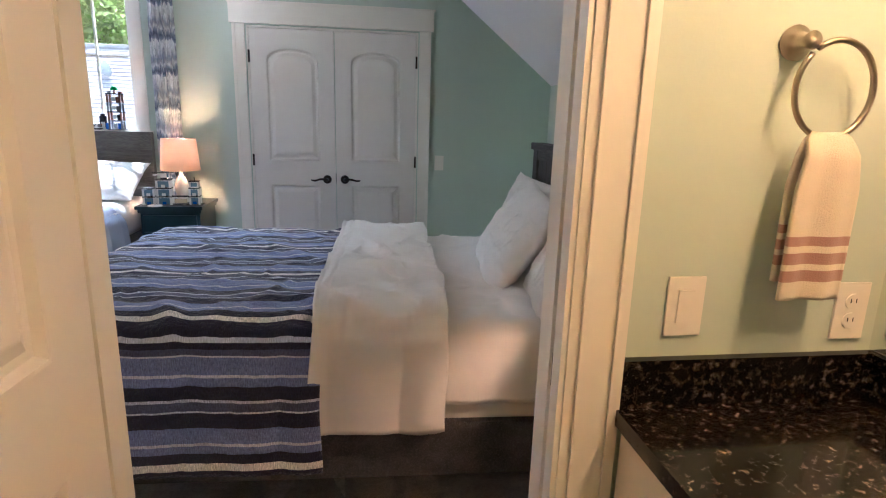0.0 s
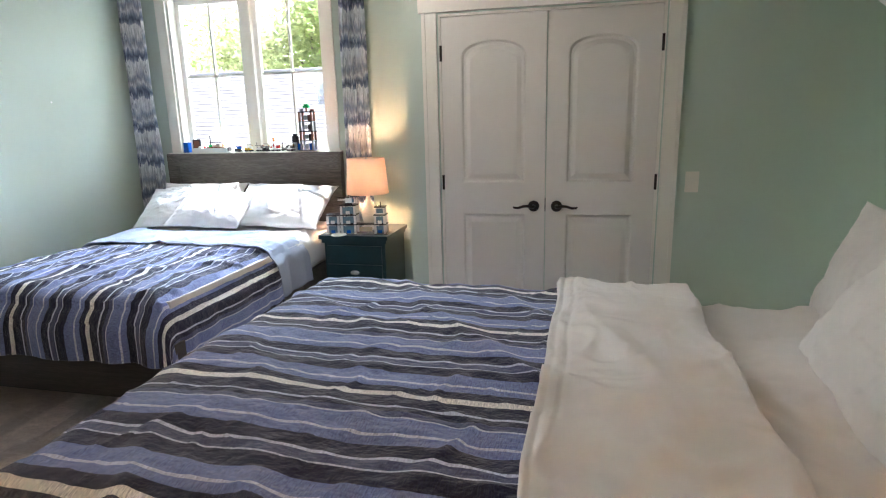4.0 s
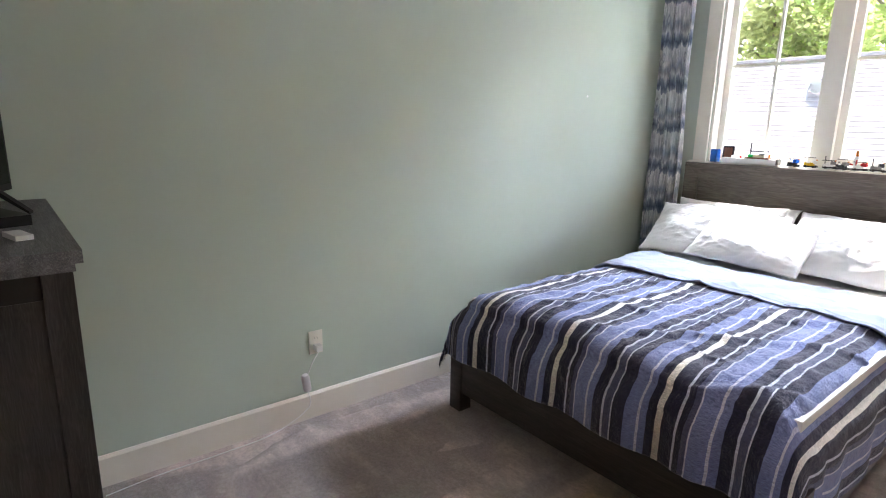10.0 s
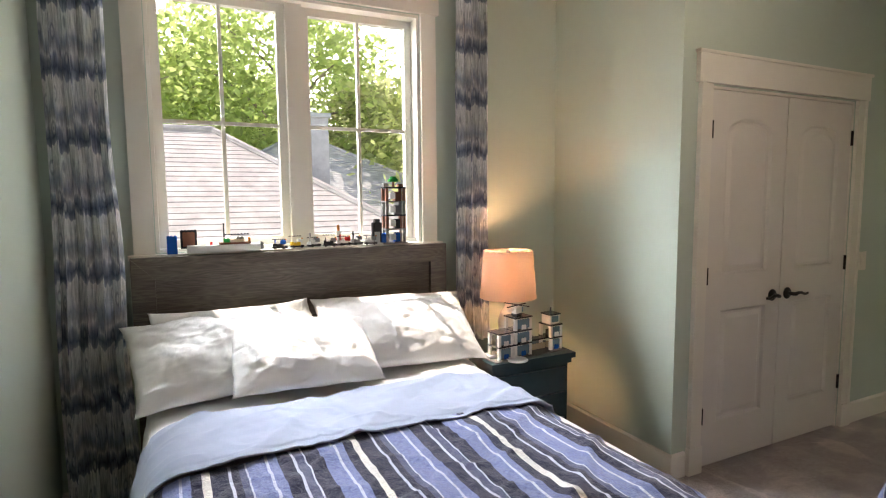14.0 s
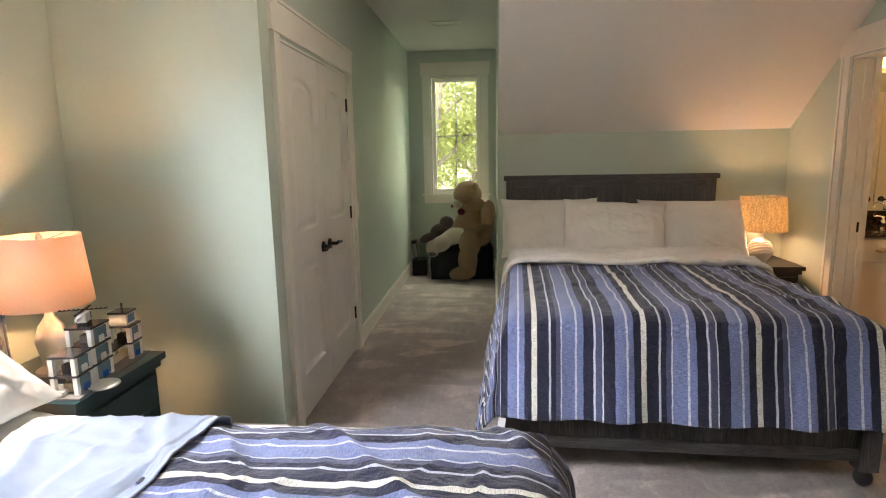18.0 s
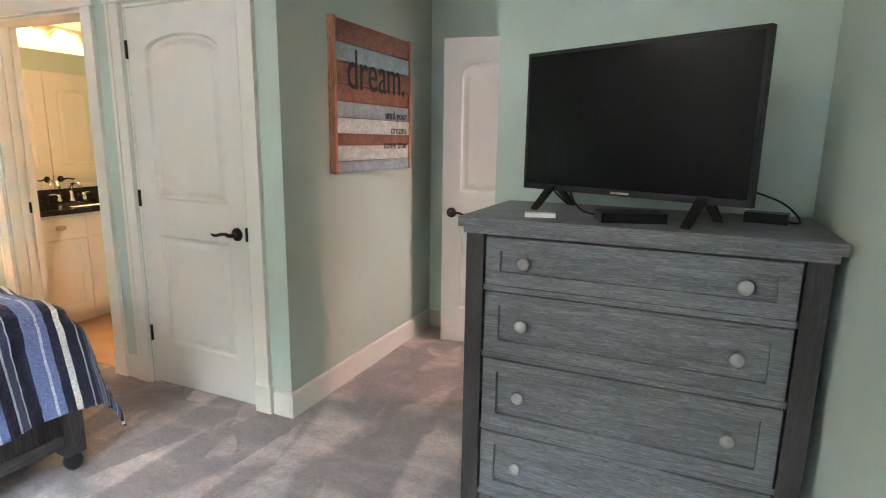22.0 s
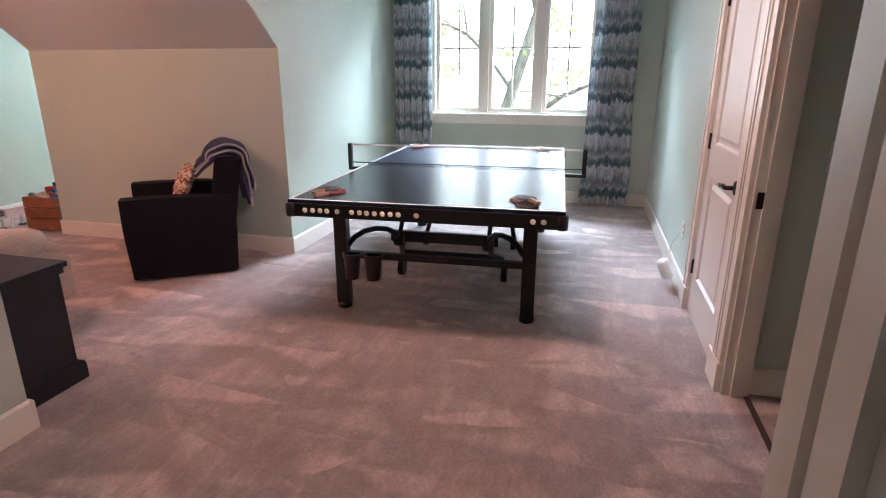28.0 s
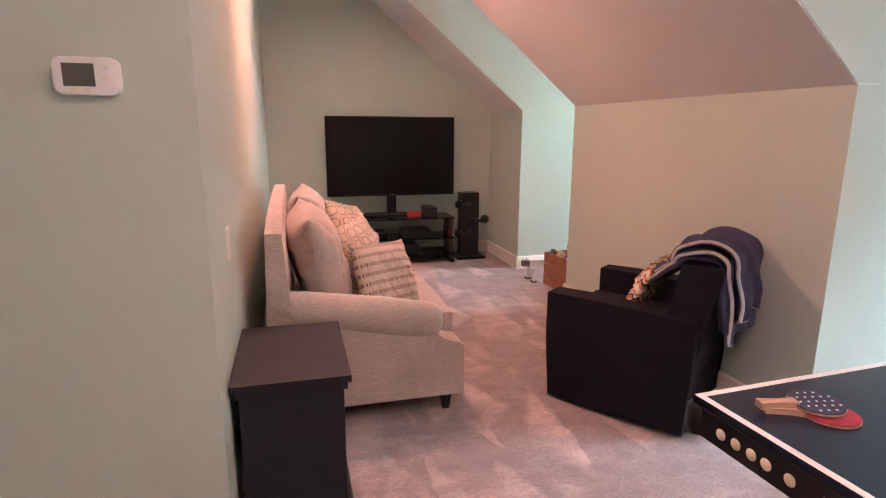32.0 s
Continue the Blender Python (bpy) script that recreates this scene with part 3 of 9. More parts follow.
def glass_material():
    m, nt, b = nodes_of("window_glass")
    b.inputs["Base Color"].default_value = rgb(1, 1, 1)
    b.inputs["Roughness"].default_value, b.inputs["IOR"].default_value = 0.0, 1.02
    b.inputs["Transmission Weight"].default_value = 1.0
    return m


GLASS = glass_material()


def window(name, facing, plane, hole, units, label, cols=2, rows=2, deep=0.14):
    a, b, z0, z1 = hole
    w = b - a
    win = thing(name, wall_pose(facing, plane, (a + b) / 2), label, "window", "", "structure")
    bm = bmesh.new()
    box(bm, -w / 2 - 0.115, w / 2 + 0.115, 0.001, 0.026, z1 + 0.006, z1 + 0.145)
    box(bm, -w / 2 - 0.125, w / 2 + 0.125, 0.001, 0.034, z1 + 0.145, z1 + 0.16)
    bevel(bm, 0.002, 1)
    part("header", bm, TRIM, win)
    for s in (-1, 1):
        bm = bmesh.new()
        box(bm, s * (w / 2 + 0.004), s * (w / 2 + 0.096), 0.001, 0.021, z0 - 0.004, z1 + 0.006)
        bevel(bm, 0.002, 1)
        part("casing", bm, TRIM, win)
    bm = bmesh.new()
    box(bm, -w / 2 - 0.12, w / 2 + 0.12, -0.03, 0.045, z0 - 0.028, z0 - 0.004)
    bevel(bm, 0.004, 2)
    part("window_sill", bm, TRIM, win)
    bm = bmesh.new()
    box(bm, -w / 2 - 0.096, w / 2 + 0.096, 0.001, 0.019, z0 - 0.118, z0 - 0.029)
    part("apron", bm, TRIM, win)
    bm = bmesh.new()                                            # lining
    for s in (-1, 1):
        box(bm, s * (w / 2 - 0.016), s * (w / 2 + 0.002), -deep, -0.001, z0, z1)
    box(bm, -w / 2 + 0.016, w / 2 - 0.016, -deep, -0.001, z1 - 0.016, z1)
    box(bm, -w / 2 + 0.016, w / 2 - 0.016, -deep, -0.031, z0 - 0.002, z0 + 0.016)
    part("window_frame", bm, TRIM, win)
    mull, inner = 0.085, w - 0.032
    uw = (inner - mull * (units - 1)) / units
    for u in range(units):
        x0 = -inner / 2 + u * (uw + mull)
        if u:
            bm = bmesh.new()
            box(bm, x0 - mull, x0, -deep + 0.004, -0.045, z0 + 0.016, z1 - 0.016)
            bevel(bm, 0.004, 1)
            part("mullion", bm, TRIM, win)
        x1, s0, s1 = x0 + uw, z0 + 0.016, z1 - 0.016
        sash = bmesh.new()
        f = 0.042
        for q in ((x0, x0 + f, s0, s1), (x1 - f, x1, s0, s1), (x0 + f, x1 - f, s0, s0 + f), (x0 + f, x1 - f, s1 - f, s1)):
            box(sash, q[0], q[1], -deep + 0.012, -deep + 0.055, q[2], q[3])
        bevel(sash, 0.003, 1)
        sash = part("sash", sash, TRIM, win)
        for k in range(1, cols):
            bm = bmesh.new()
            x = x0 + f + (uw - 2 * f) * k / cols
            box(bm, x - 0.009, x + 0.009, -deep + 0.02, -deep + 0.048, s0 + f, s1 - f)
            part("muntin", bm, TRIM, sash)
        for k in range(1, rows):
            bm = bmesh.new()
            z = s0 + f + (s1 - s0 - 2 * f) * k / rows
            box(bm, x0 + f, x1 - f, -deep + 0.022, -deep + 0.046, z - 0.009, z + 0.009)
            part("muntin", bm, TRIM, sash)
        bm = bmesh.new()
        box(bm, x0 + f - 0.004, x1 - f + 0.004, -deep + 0.032, -deep + 0.036, s0 + f - 0.004, s1 - f + 0.004)
        pane = part("pane", bm, GLASS, sash)
        pane.visible_shadow = False
    return win


window("window_1", "y-", NY, WIN1, 2, "double white-framed window with two-over-two panes")
window("window_2", "x-", DORM_E, WIN2, 1, "tall white-framed dormer window with four panes")
window("window_3", "x+", PING_W, WIN3, 3, "wide white-framed triple window over the table")
window("window_4", "x+", ALC_W, WIN4, 1, "white-framed alcove window with four panes")

# ---------------------------------------------------------------- bedroom materials


def grain_wood(name, dark, light, streak, rough=0.55, along="x", amount=0.55, scale=1.0, coat=0.0):
    """Brushed open-grained wood: long fine streaks, broader cathedral bands, lighter filled pores."""
    if name in MATS:
        return MATS[name]
    m, nt, b = nodes_of(name)
    st = {"x": (1.2, 26.0, 26.0), "y": (26.0, 1.2, 26.0), "z": (26.0, 26.0, 1.2)}[along]
    wide = {"x": (0.5, 5.0, 5.0), "y": (5.0, 0.5, 5.0), "z": (5.0, 5.0, 0.5)}[along]
    fine = noise_tex(nt, 5.0 * scale, 5.0, 0.7, st)
    cath = noise_tex(nt, 2.2 * scale, 2.0, 0.5, tuple(0.9 if q < 5 else 7.0 for q in st))
    broad = noise_tex(nt, 3.0 * scale, 3.0, 0.6, wide)
    rings = nt.nodes.new("ShaderNodeMath")
    rings.operation = "PINGPONG"
    nt.links.new(cath, rings.inputs[0])
    rings.inputs[1].default_value = 0.035
    ring_c = ramp(nt, rings.outputs[0], [(0.0, rgb(0.72, 0.72, 0.72)), (0.035, rgb(1.35, 1.35, 1.35))])
    c = mix_color(nt, 0.8, ramp(nt, broad, [(0.32, dark), (0.68, light)]), ring_c, "MULTIPLY")
    s = ramp(nt, fine, [(0.52, rgb(0, 0, 0)), (0.64, rgb(1, 1, 1))])
    mul = nt.nodes.new("ShaderNodeMath")
    mul.operation = "MULTIPLY"
    nt.links.new(s, mul.inputs[0])
    mul.inputs[1].default_value = amount
    nt.links.new(mix_color(nt, mul.outputs[0], c, streak), b.inputs["Base Color"])
    b.inputs["Roughness"].default_value = rough
    b.inputs["Coat Weight"].default_value = coat
    bump(nt, b, fine, 0.35, 0.002)
    MATS[name] = m
    return m


ESPRESSO = grain_wood("espresso_stained_oak", rgb(0.018, 0.014, 0.012), rgb(0.04, 0.032, 0.028), rgb(0.07, 0.06, 0.05), 0.45, "x", 0.4)
GREYOAK = grain_wood("grey_brown_oak", rgb(0.075, 0.062, 0.05), rgb(0.14, 0.12, 0.1), rgb(0.25, 0.225, 0.19), 0.42, "x", 0.45)
CHARWOOD = grain_wood("weathered_charcoal_wood", rgb(0.035, 0.032, 0.032), rgb(0.075, 0.07, 0.07), rgb(0.15, 0.145, 0.145), 0.6, "z", 0.5)
CHARWOOD_X = grain_wood("weathered_charcoal_rail", rgb(0.035, 0.032, 0.032), rgb(0.075, 0.07, 0.07), rgb(0.15, 0.145, 0.145), 0.6, "x", 0.5)
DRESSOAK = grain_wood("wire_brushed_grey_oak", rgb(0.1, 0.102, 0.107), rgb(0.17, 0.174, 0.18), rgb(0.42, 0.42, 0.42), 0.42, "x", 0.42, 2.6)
# upright grain, far darker: shade on the chest's side put into the colour
DRESSOAK_SHADED = grain_wood("wire_brushed_grey_oak_upright_shaded", rgb(0.022, 0.019, 0.018), rgb(0.045, 0.041, 0.039), rgb(0.11, 0.104, 0.1), 0.45, "z", 0.3, 2.4)
TEAL = plain("dark_teal_lacquer", rgb(0.012, 0.04, 0.05), 0.3, 0, 0.2, 9, 0.05, 40)
BLACKWOOD = plain("black_painted_wood", rgb(0.014, 0.013, 0.013), 0.4, 0, 0.25, 7, 0.08, 60)
PEWTER = plain("brushed_pewter", rgb(0.42, 0.41, 0.4), 0.34, 0.9, 0.12, 30)
BLACKPL = plain("black_plastic", rgb(0.009, 0.009, 0.01), 0.4, 0, 0.2, 12, spec=0.28)
SCREEN = plain("switched_off_screen", rgb(0.004, 0.004, 0.005), 0.22, 0, 0.1, 2, spec=0.18)
WHITEPL = plain("white_plastic", rgb(0.8, 0.8, 0.79), 0.35, 0, 0.03, 8)


def cloth(name, color, vary=0.05, weave=900.0, depth=0.35, rough=0.9, sheen=0.15, crease=0.0):
    if name in MATS:
        return MATS[name]
    m, nt, b = nodes_of(name)
    lo, hi = tuple(c * (1 - vary) for c in color[:3]) + (1,), tuple(min(1, c * (1 + vary)) for c in color[:3]) + (1,)
    nt.links.new(ramp(nt, noise_tex(nt, 7.0, 4.0, 0.6), [(0.3, lo), (0.7, hi)]), b.inputs["Base Color"])
    b.inputs["Roughness"].default_value = rough
    b.inputs["Specular IOR Level"].default_value = 0.2
    b.inputs["Sheen Weight"].default_value = sheen
    weft = bump(nt, b, noise_tex(nt, weave, 2.0, 0.6), depth, 0.0015)
    if crease:
        tc = nt.nodes.new("ShaderNodeTexCoord")
        r = nt.nodes.new("ShaderNodeTexNoise")
        r.noise_type = "RIDGED_MULTIFRACTAL"
        r.inputs["Scale"].default_value, r.inputs["Detail"].default_value = 9.0, 3.0
        r.inputs["Distortion"].default_value = 0.5
        flow = nt.nodes.new("ShaderNodeMapping")
        flow.inputs["Rotation"].default_value, flow.inputs["Scale"].default_value = (0.2, 0.3, 0.6), (1.0, 0.28, 0.7)
        nt.links.new(tc.outputs["Object"], flow.inputs["Vector"])
        nt.links.new(flow.outputs["Vector"], r.inputs["Vector"])
        fold = nt.nodes.new("ShaderNodeBump")
        fold.inputs["Strength"].default_value, fold.inputs["Distance"].default_value = crease, 0.034
        nt.links.new(r.outputs["Fac"], fold.inputs["Height"])
        nt.links.new(fold.outputs["Normal"], weft.inputs["Normal"])
    MATS[name] = m
    return m


LINEN = cloth("white_cotton", rgb(0.76, 0.755, 0.75), 0.03, crease=0.22)
SHEET = cloth("cream_cotton_sheet", rgb(0.76, 0.73, 0.69), 0.03, crease=0.45)
FOLD = cloth("pale_blue_grey_sheet", rgb(0.36, 0.41, 0.53), 0.04, crease=0.5)

NAVY, BLUE, GREYB, CREAM, PALE = rgb(0.022, 0.023, 0.052), rgb(0.185, 0.225, 0.42), rgb(0.085, 0.092, 0.165), rgb(0.78, 0.75, 0.68), rgb(0.58, 0.6, 0.68)
STRIPES, at = [], 0.0
for col, wide in ((CREAM, 0.05), (NAVY, 0.11), (PALE, 0.016), (NAVY, 0.05), (GREYB, 0.04), (PALE, 0.014), (BLUE, 0.12), (PALE, 0.02), (BLUE, 0.06), (NAVY, 0.09),
                  (PALE, 0.016), (GREYB, 0.06), (PALE, 0.014), (NAVY, 0.1), (BLUE, 0.1), (PALE, 0.02), (BLUE, 0.05), (NAVY, 0.07)):
    STRIPES.append((at, col))
    at += wide


def stripe_material():
    """A woven blanket striped across its width: the colour is read from the cloth's own width."""
    m, nt, b = nodes_of("striped_woven_blanket")
    uv = nt.nodes.new("ShaderNodeUVMap")
    sep = nt.nodes.new("ShaderNodeSeparateXYZ")
    nt.links.new(uv.outputs["UV"], sep.inputs[0])
    wob = noise_tex(nt, 18.0, 2.0, 0.5, None, "UV")
    wm = nt.nodes.new("ShaderNodeMath")
    wm.operation = "MULTIPLY_ADD"
    nt.links.new(wob, wm.inputs[0])
    wm.inputs[1].default_value = 0.006
    nt.links.new(sep.outputs["X"], wm.inputs[2])
    per = nt.nodes.new("ShaderNodeMath")
    per.operation = "FRACT"
    div = nt.nodes.new("ShaderNodeMath")
    div.operation = "DIVIDE"
    nt.links.new(wm.outputs[0], div.inputs[0])
    div.inputs[1].default_value = 0.47
    nt.links.new(div.outputs[0], per.inputs[0])
    c = ramp(nt, per.outputs[0], STRIPES, "CONSTANT")
    rib = noise_tex(nt, 60.0, 3.0, 0.7, (1.0, 5.0, 1.0), "UV")
    shade = ramp(nt, rib, [(0.32, rgb(0.55, 0.55, 0.58)), (0.68, rgb(1.35, 1.35, 1.35))])
    nt.links.new(mix_color(nt, 1.0, c, shade, "MULTIPLY"), b.inputs["Base Color"])
    b.inputs["Roughness"].default_value = 0.92
    b.inputs["Specular IOR Level"].default_value = 0.2
    b.inputs["Sheen Weight"].default_value = 0.25
    weft = bump(nt, b, rib, 0.7, 0.005)
    pucker = nt.nodes.new("ShaderNodeBump")
    pucker.inputs["Strength"].default_value, pucker.inputs["Distance"].default_value = 1.0, 0.035
    nt.links.new(noise_tex(nt, 7.0, 4.0, 0.6, (1.6, 1.0, 1.0), "UV"), pucker.inputs["Height"])
    nt.links.new(pucker.outputs["Normal"], weft.inputs["Normal"])
    return m


STRIPED = stripe_material()


def nz(x, y, z=0.0):
    return noise.noise(Vector((x, y, z)))


def over_edge(s, half, r, flare):
    """Distance s from the middle of a bed: how far out the cloth lies there, and how far down."""
    a = abs(s)
    flat = half - r
    if a <= flat:
        return s, 0.0
    q = (a - flat) / r
    if q < math.pi / 2:
        return math.copysign(flat + r * math.sin(q), s), r * (1 - math.cos(q))
    d = (q - math.pi / 2) * r
    return math.copysign(half + d * flare, s), r + d


def spread(name, mat, half, y_foot, y_head, top, left, right, foot, parent=None, seed=0.0, thick=0.012, r=0.09, wrinkle=0.012, crown=0.015, nu=90, nv=90, flare=0.1, ragged=0.0, u_shift=0.0, fold=0.012, drape=0.0, seams=()):
    """Cloth lying over a bed, hanging down at its sides and foot. Bed coordinates: x across, y from foot to head."""
    me = bpy.data.meshes.new(name)
    arc = (math.pi / 2 - 1) * r
    u0, u1 = -(half + arc + left), half + arc + right
    verts, uvs = [], []
    hang = (arc + foot) if foot > 0 else 0.0
    v_len = (y_head - y_foot) + hang
    for j in range(nv + 1):
        v = v_len * j / nv                                   # from the head edge towards the foot
        for i in range(nu + 1):
            u = u0 + (u1 - u0) * i / nu
            x, dx = over_edge(u, half, r, flare)
            rag = ragged * nz(u * 3 + seed, v * 2, 4.0)
            if foot > 0:
                run = v + (y_foot - y_head)                   # over zero past the foot edge
                yy, dy = over_edge(max(run + half * 9, 0.0), half * 9, r, flare) if run > -r else (run + half * 9, 0.0)
                y = y_foot - (yy - half * 9)
            else:
                y, dy = y_head - v, 0.0
            down = (dx ** 3 + dy ** 3) ** (1 / 3) if dx > 0 and dy > 0 else dx + dy
            z = top - down
            w = nz(u * 2.2 + seed, v * 1.7, seed) * wrinkle + nz(u * 6 + seed, v * 5, 2.0) * wrinkle * 0.5 + abs(nz(u * 3.1, v * 9 + seed, 7.0)) * wrinkle * 0.7 + fold * max(0.0, 0.14 - abs(nz(u * 1.6 + v * 2.1 + seed, v * 0.9 - u * 0.5, 11.0))) / 0.14
            w += fold * (0.55 * max(0.0, 0.1 - abs(nz(u * 4.2 - v * 1.5 + seed, v * 3.3 + u, 21.0))) + 0.35 * max(0.0, 0.1 - abs(nz(u * 7.5 + v * 2 + seed, v * 4.5 - u * 2, 25.0)))) / 0.1
            w += drape * (math.sin((u * 0.55 + v) * 15 + 5 * nz(u * 1.1 + seed, v * 1.3, 41.0)) * max(0.0, nz(u * 1.5 - seed, v * 2.3, 43.0) + 0.35))
            w -= sum(0.006 * math.exp(-((v_len - v - q) / 0.005) ** 2) for q in seams)   # stitched lines along the hem
            z += w * (1.0 if down < 0.05 else 0.3) + crown * (1 - (u / u1) ** 2 if down < 0.05 else 0)
            if dx > r * 0.6:                                  # folds of the hanging side
                x += math.copysign(0.014 * math.sin(v * 15 + 3 * nz(v * 2, seed)) * min(1, dx / 0.25), x) + nz(v * 3, u, seed) * 0.012
            if dy > r * 0.6:
                y += -0.016 * math.sin(u * 17 + 3 * nz(u * 2, seed, 3.0)) * min(1, dy / 0.2)
            z = max(z, 0.012)
            verts.append((x, y - rag, z))
            uvs.append((u + u_shift, v))
    faces = [(j * (nu + 1) + i, j * (nu + 1) + i + 1, (j + 1) * (nu + 1) + i + 1, (j + 1) * (nu + 1) + i) for j in range(nv) for i in range(nu)]
    me.from_pydata(verts, [], faces)
    layer = me.uv_layers.new(name="UVMap")
    for loop in me.loops:
        layer.data[loop.index].uv = uvs[loop.vertex_index]
    for p in me.polygons:
        p.use_smooth = True
    me.materials.append(mat)
    ob = new(name, me)
    ob.parent = parent
    mod = ob.modifiers.new("thickness", "SOLIDIFY")
    mod.thickness, mod.offset = thick, 1.0
    return ob


def pillow(name, m, w, d, h, mat, label, seed=0.0, group="", plump=2.3):
    """A stuffed pillow lying flat: w across, d deep, h thick, with pinched corners and creases."""
    me = bpy.data.meshes.new(name)
    n = 56
    verts, faces = [], []
    for side in (1, -1):
        for j in range(n + 1):
            for i in range(n + 1):
                u, v = 2 * i / n - 1, 2 * j / n - 1
                edge = max(0.0, (1 - abs(u) ** plump)) ** 0.62 * max(0.0, (1 - abs(v) ** plump)) ** 0.62
                pinch = 1 - 0.07 * (1 - abs(u)) * abs(v) ** 3 * 0 - 0.06 * (abs(v) ** 2) * (1 - abs(u) ** 4)
                pinch2 = 1 - 0.05 * (abs(u) ** 2) * (1 - abs(v) ** 4)
                cr = nz(u * 2.2 + seed, v * 2.2, side + seed) * 0.014 + nz(u * 6 + seed, v * 5, side * 3) * 0.004 - 0.008 * max(0.0, 0.16 - abs(nz(u * 2.6 + seed, v * 1.5, 5 + side))) / 0.16 * (0.3 + abs(u))
                cr += 0.006 * math.sin((u + v * 0.6) * 9 + seed) * (abs(u * v)) ** 0.7 - 0.006 * max(0.0, 0.07 - abs(nz(u * 4.1 - seed, v * 2.6 + u, 9 + side))) / 0.07
                cr += (0.006 * max(0.0, 0.1 - abs(nz(u * 3.2 + v * 1.3 + seed, v * 2.4 - u, 31 + side))) + 0.004 * max(0.0, 0.1 - abs(nz(u * 6 - v * 2 + seed, v * 4, 37 + side)))) / 0.1
                z = side * (h / 2) * edge + cr * edge ** 0.5
                verts.append((u * w / 2 * pinch2 * (1 + 0.012 * nz(v * 5, seed)), v * d / 2 * pinch * (1 + 0.012 * nz(u * 5, seed, 2)), z + h / 2))
    k = (n + 1) ** 2
    for s in (0, 1):
        for j in range(n):
            for i in range(n):
                q = [s * k + j * (n + 1) + i, s * k + j * (n + 1) + i + 1, s * k + (j + 1) * (n + 1) + i + 1, s * k + (j + 1) * (n + 1) + i]
                faces.append(q if s == 0 else q[::-1])
    me.from_pydata(verts, [], faces)
    bm = bmesh.new()
    bm.from_mesh(me)
    bmesh.ops.remove_doubles(bm, verts=bm.verts, dist=0.0008)
    bm.to_mesh(me)
    bm.free()
    for p in me.polygons:
        p.use_smooth = True
    me.materials.append(mat)
    ob = new(name, me)
    ob.matrix_basis = m
    return tagged(ob, label, "pillow", group)


# ---------------------------------------------------------------- bed under the window
B1 = pose(-3.02, 3.95, 0)
bed = thing("bed", B1, "dark oak queen bed with a flat grey-brown headboard", "bed", "beds of the room")
bm = bmesh.new()
box(bm, -0.715, 0.715, 2.19, 2.235, 0.42, 1.135)
bevel(bm, 0.003, 1)
part("headboard_panel", bm, GREYOAK, bed, "grey-brown oak panel")
for s in (-1, 1):
    bm = bmesh.new()
    prism(bm, [(s * 0.715, 0.0), (s * 0.815, 0.0), (s * 0.815, 1.22), (s * 0.715, 1.12)], "y", 2.165, 2.238)
    bevel(bm, 0.004, 1)
    part("headboard_post", bm, GREYOAK, bed)
    bm = bmesh.new()
    box(bm, s * 0.76, s * 0.795, 0.05, 2.165, 0.14, 0.38)
    bevel(bm, 0.004, 1)
    part("side_rail", bm, GREYOAK, bed)
    bm = bmesh.new()
    box(bm, s * 0.735, s * 0.815, 0.0, 0.075, 0, 0.41)
    bevel(bm, 0.005, 1)
    part("foot_post", bm, ESPRESSO, bed)
bm = bmesh.new()
prism(bm, [(-0.815, 1.222), (0.815, 1.222), (0.715, 1.12), (-0.715, 1.12)], "y", 2.165, 2.238)
bevel(bm, 0.004, 1)
part("headboard_cap", bm, GREYOAK, bed)
bm = bmesh.new()
box(bm, -0.735, 0.735, 0.012, 0.058, 0.1, 0.395)
bevel(bm, 0.004, 1)
part("footboard", bm, ESPRESSO, bed, "espresso stained footboard")
bm = bmesh.new()
box(bm, -0.757, 0.757, 0.0, 0.07, 0.395, 0.415)
bevel(bm, 0.004, 1)
part("footboard_cap", bm, ESPRESSO, bed)


def mattress(m, half, y0, y1, z0, z1, label, round_=0.05):
    bm = bmesh.new()
    box(bm, -half, half, y0, y1, z0, z1)
    bevel(bm, round_, 5)
    return single("mattress", bm, SHEET, label, "mattress", "mattresses", smooth=True, m=m)


mattress(B1, 0.752, 0.08, 2.15, 0.22, 0.60, "white queen mattress on the dark oak bed", 0.1)
q = spread("blanket", STRIPED, 0.805, -0.04, 1.09, 0.622, 0.13, 0.2, 0.12, None, 3.1, 0.014, 0.19, 0.011, 0.03, 130, 130, 0.03, 0.03, 0.12, 0.016)
q.matrix_basis = B1
tagged(q, "navy, blue and cream striped blanket on the bed", "blanket", "blankets")
q = spread("folded_sheet", FOLD, 0.80, 1.06, 1.5, 0.650, 0.13, 0.16, 0, None, 8.4, 0.007, 0.17, 0.012, 0.02, 130, 90, 0.06, 0.03, 0.0, 0.014, 0.005, (0.018, 0.03, 0.042))
q.matrix_basis = B1
tagged(q, "pale blue-grey sheet folded back over the striped blanket", "sheet", "sheets")
q = spread("fitted_sheet", LINEN, 0.768, 1.42, 2.14, 0.632, 0.14, 0.14, 0, None, 5.5, 0.006, 0.09, 0.01, 0.012, 60, 40, 0.02)
q.matrix_basis = B1
tagged(q, "white cotton sheet on the mattress", "sheet", "sheets")
PIL = "pillows of the beds"
pillow("pillow", B1 @ pose(-0.41, 1.93, 0.74, 34, 0, 3) @ pose(0, 0, 0, 0, 0, 5), 0.86, 0.50, 0.18, LINEN, "white cotton pillow leaning on the oak headboard", 1.0, PIL)
pillow("pillow", B1 @ pose(0.40, 1.94, 0.745, 35, 0, -2) @ pose(0, 0, 0, 0, 0, -2), 0.84, 0.50, 0.18, LINEN, "white cotton pillow leaning on the oak headboard", 2.0, PIL)
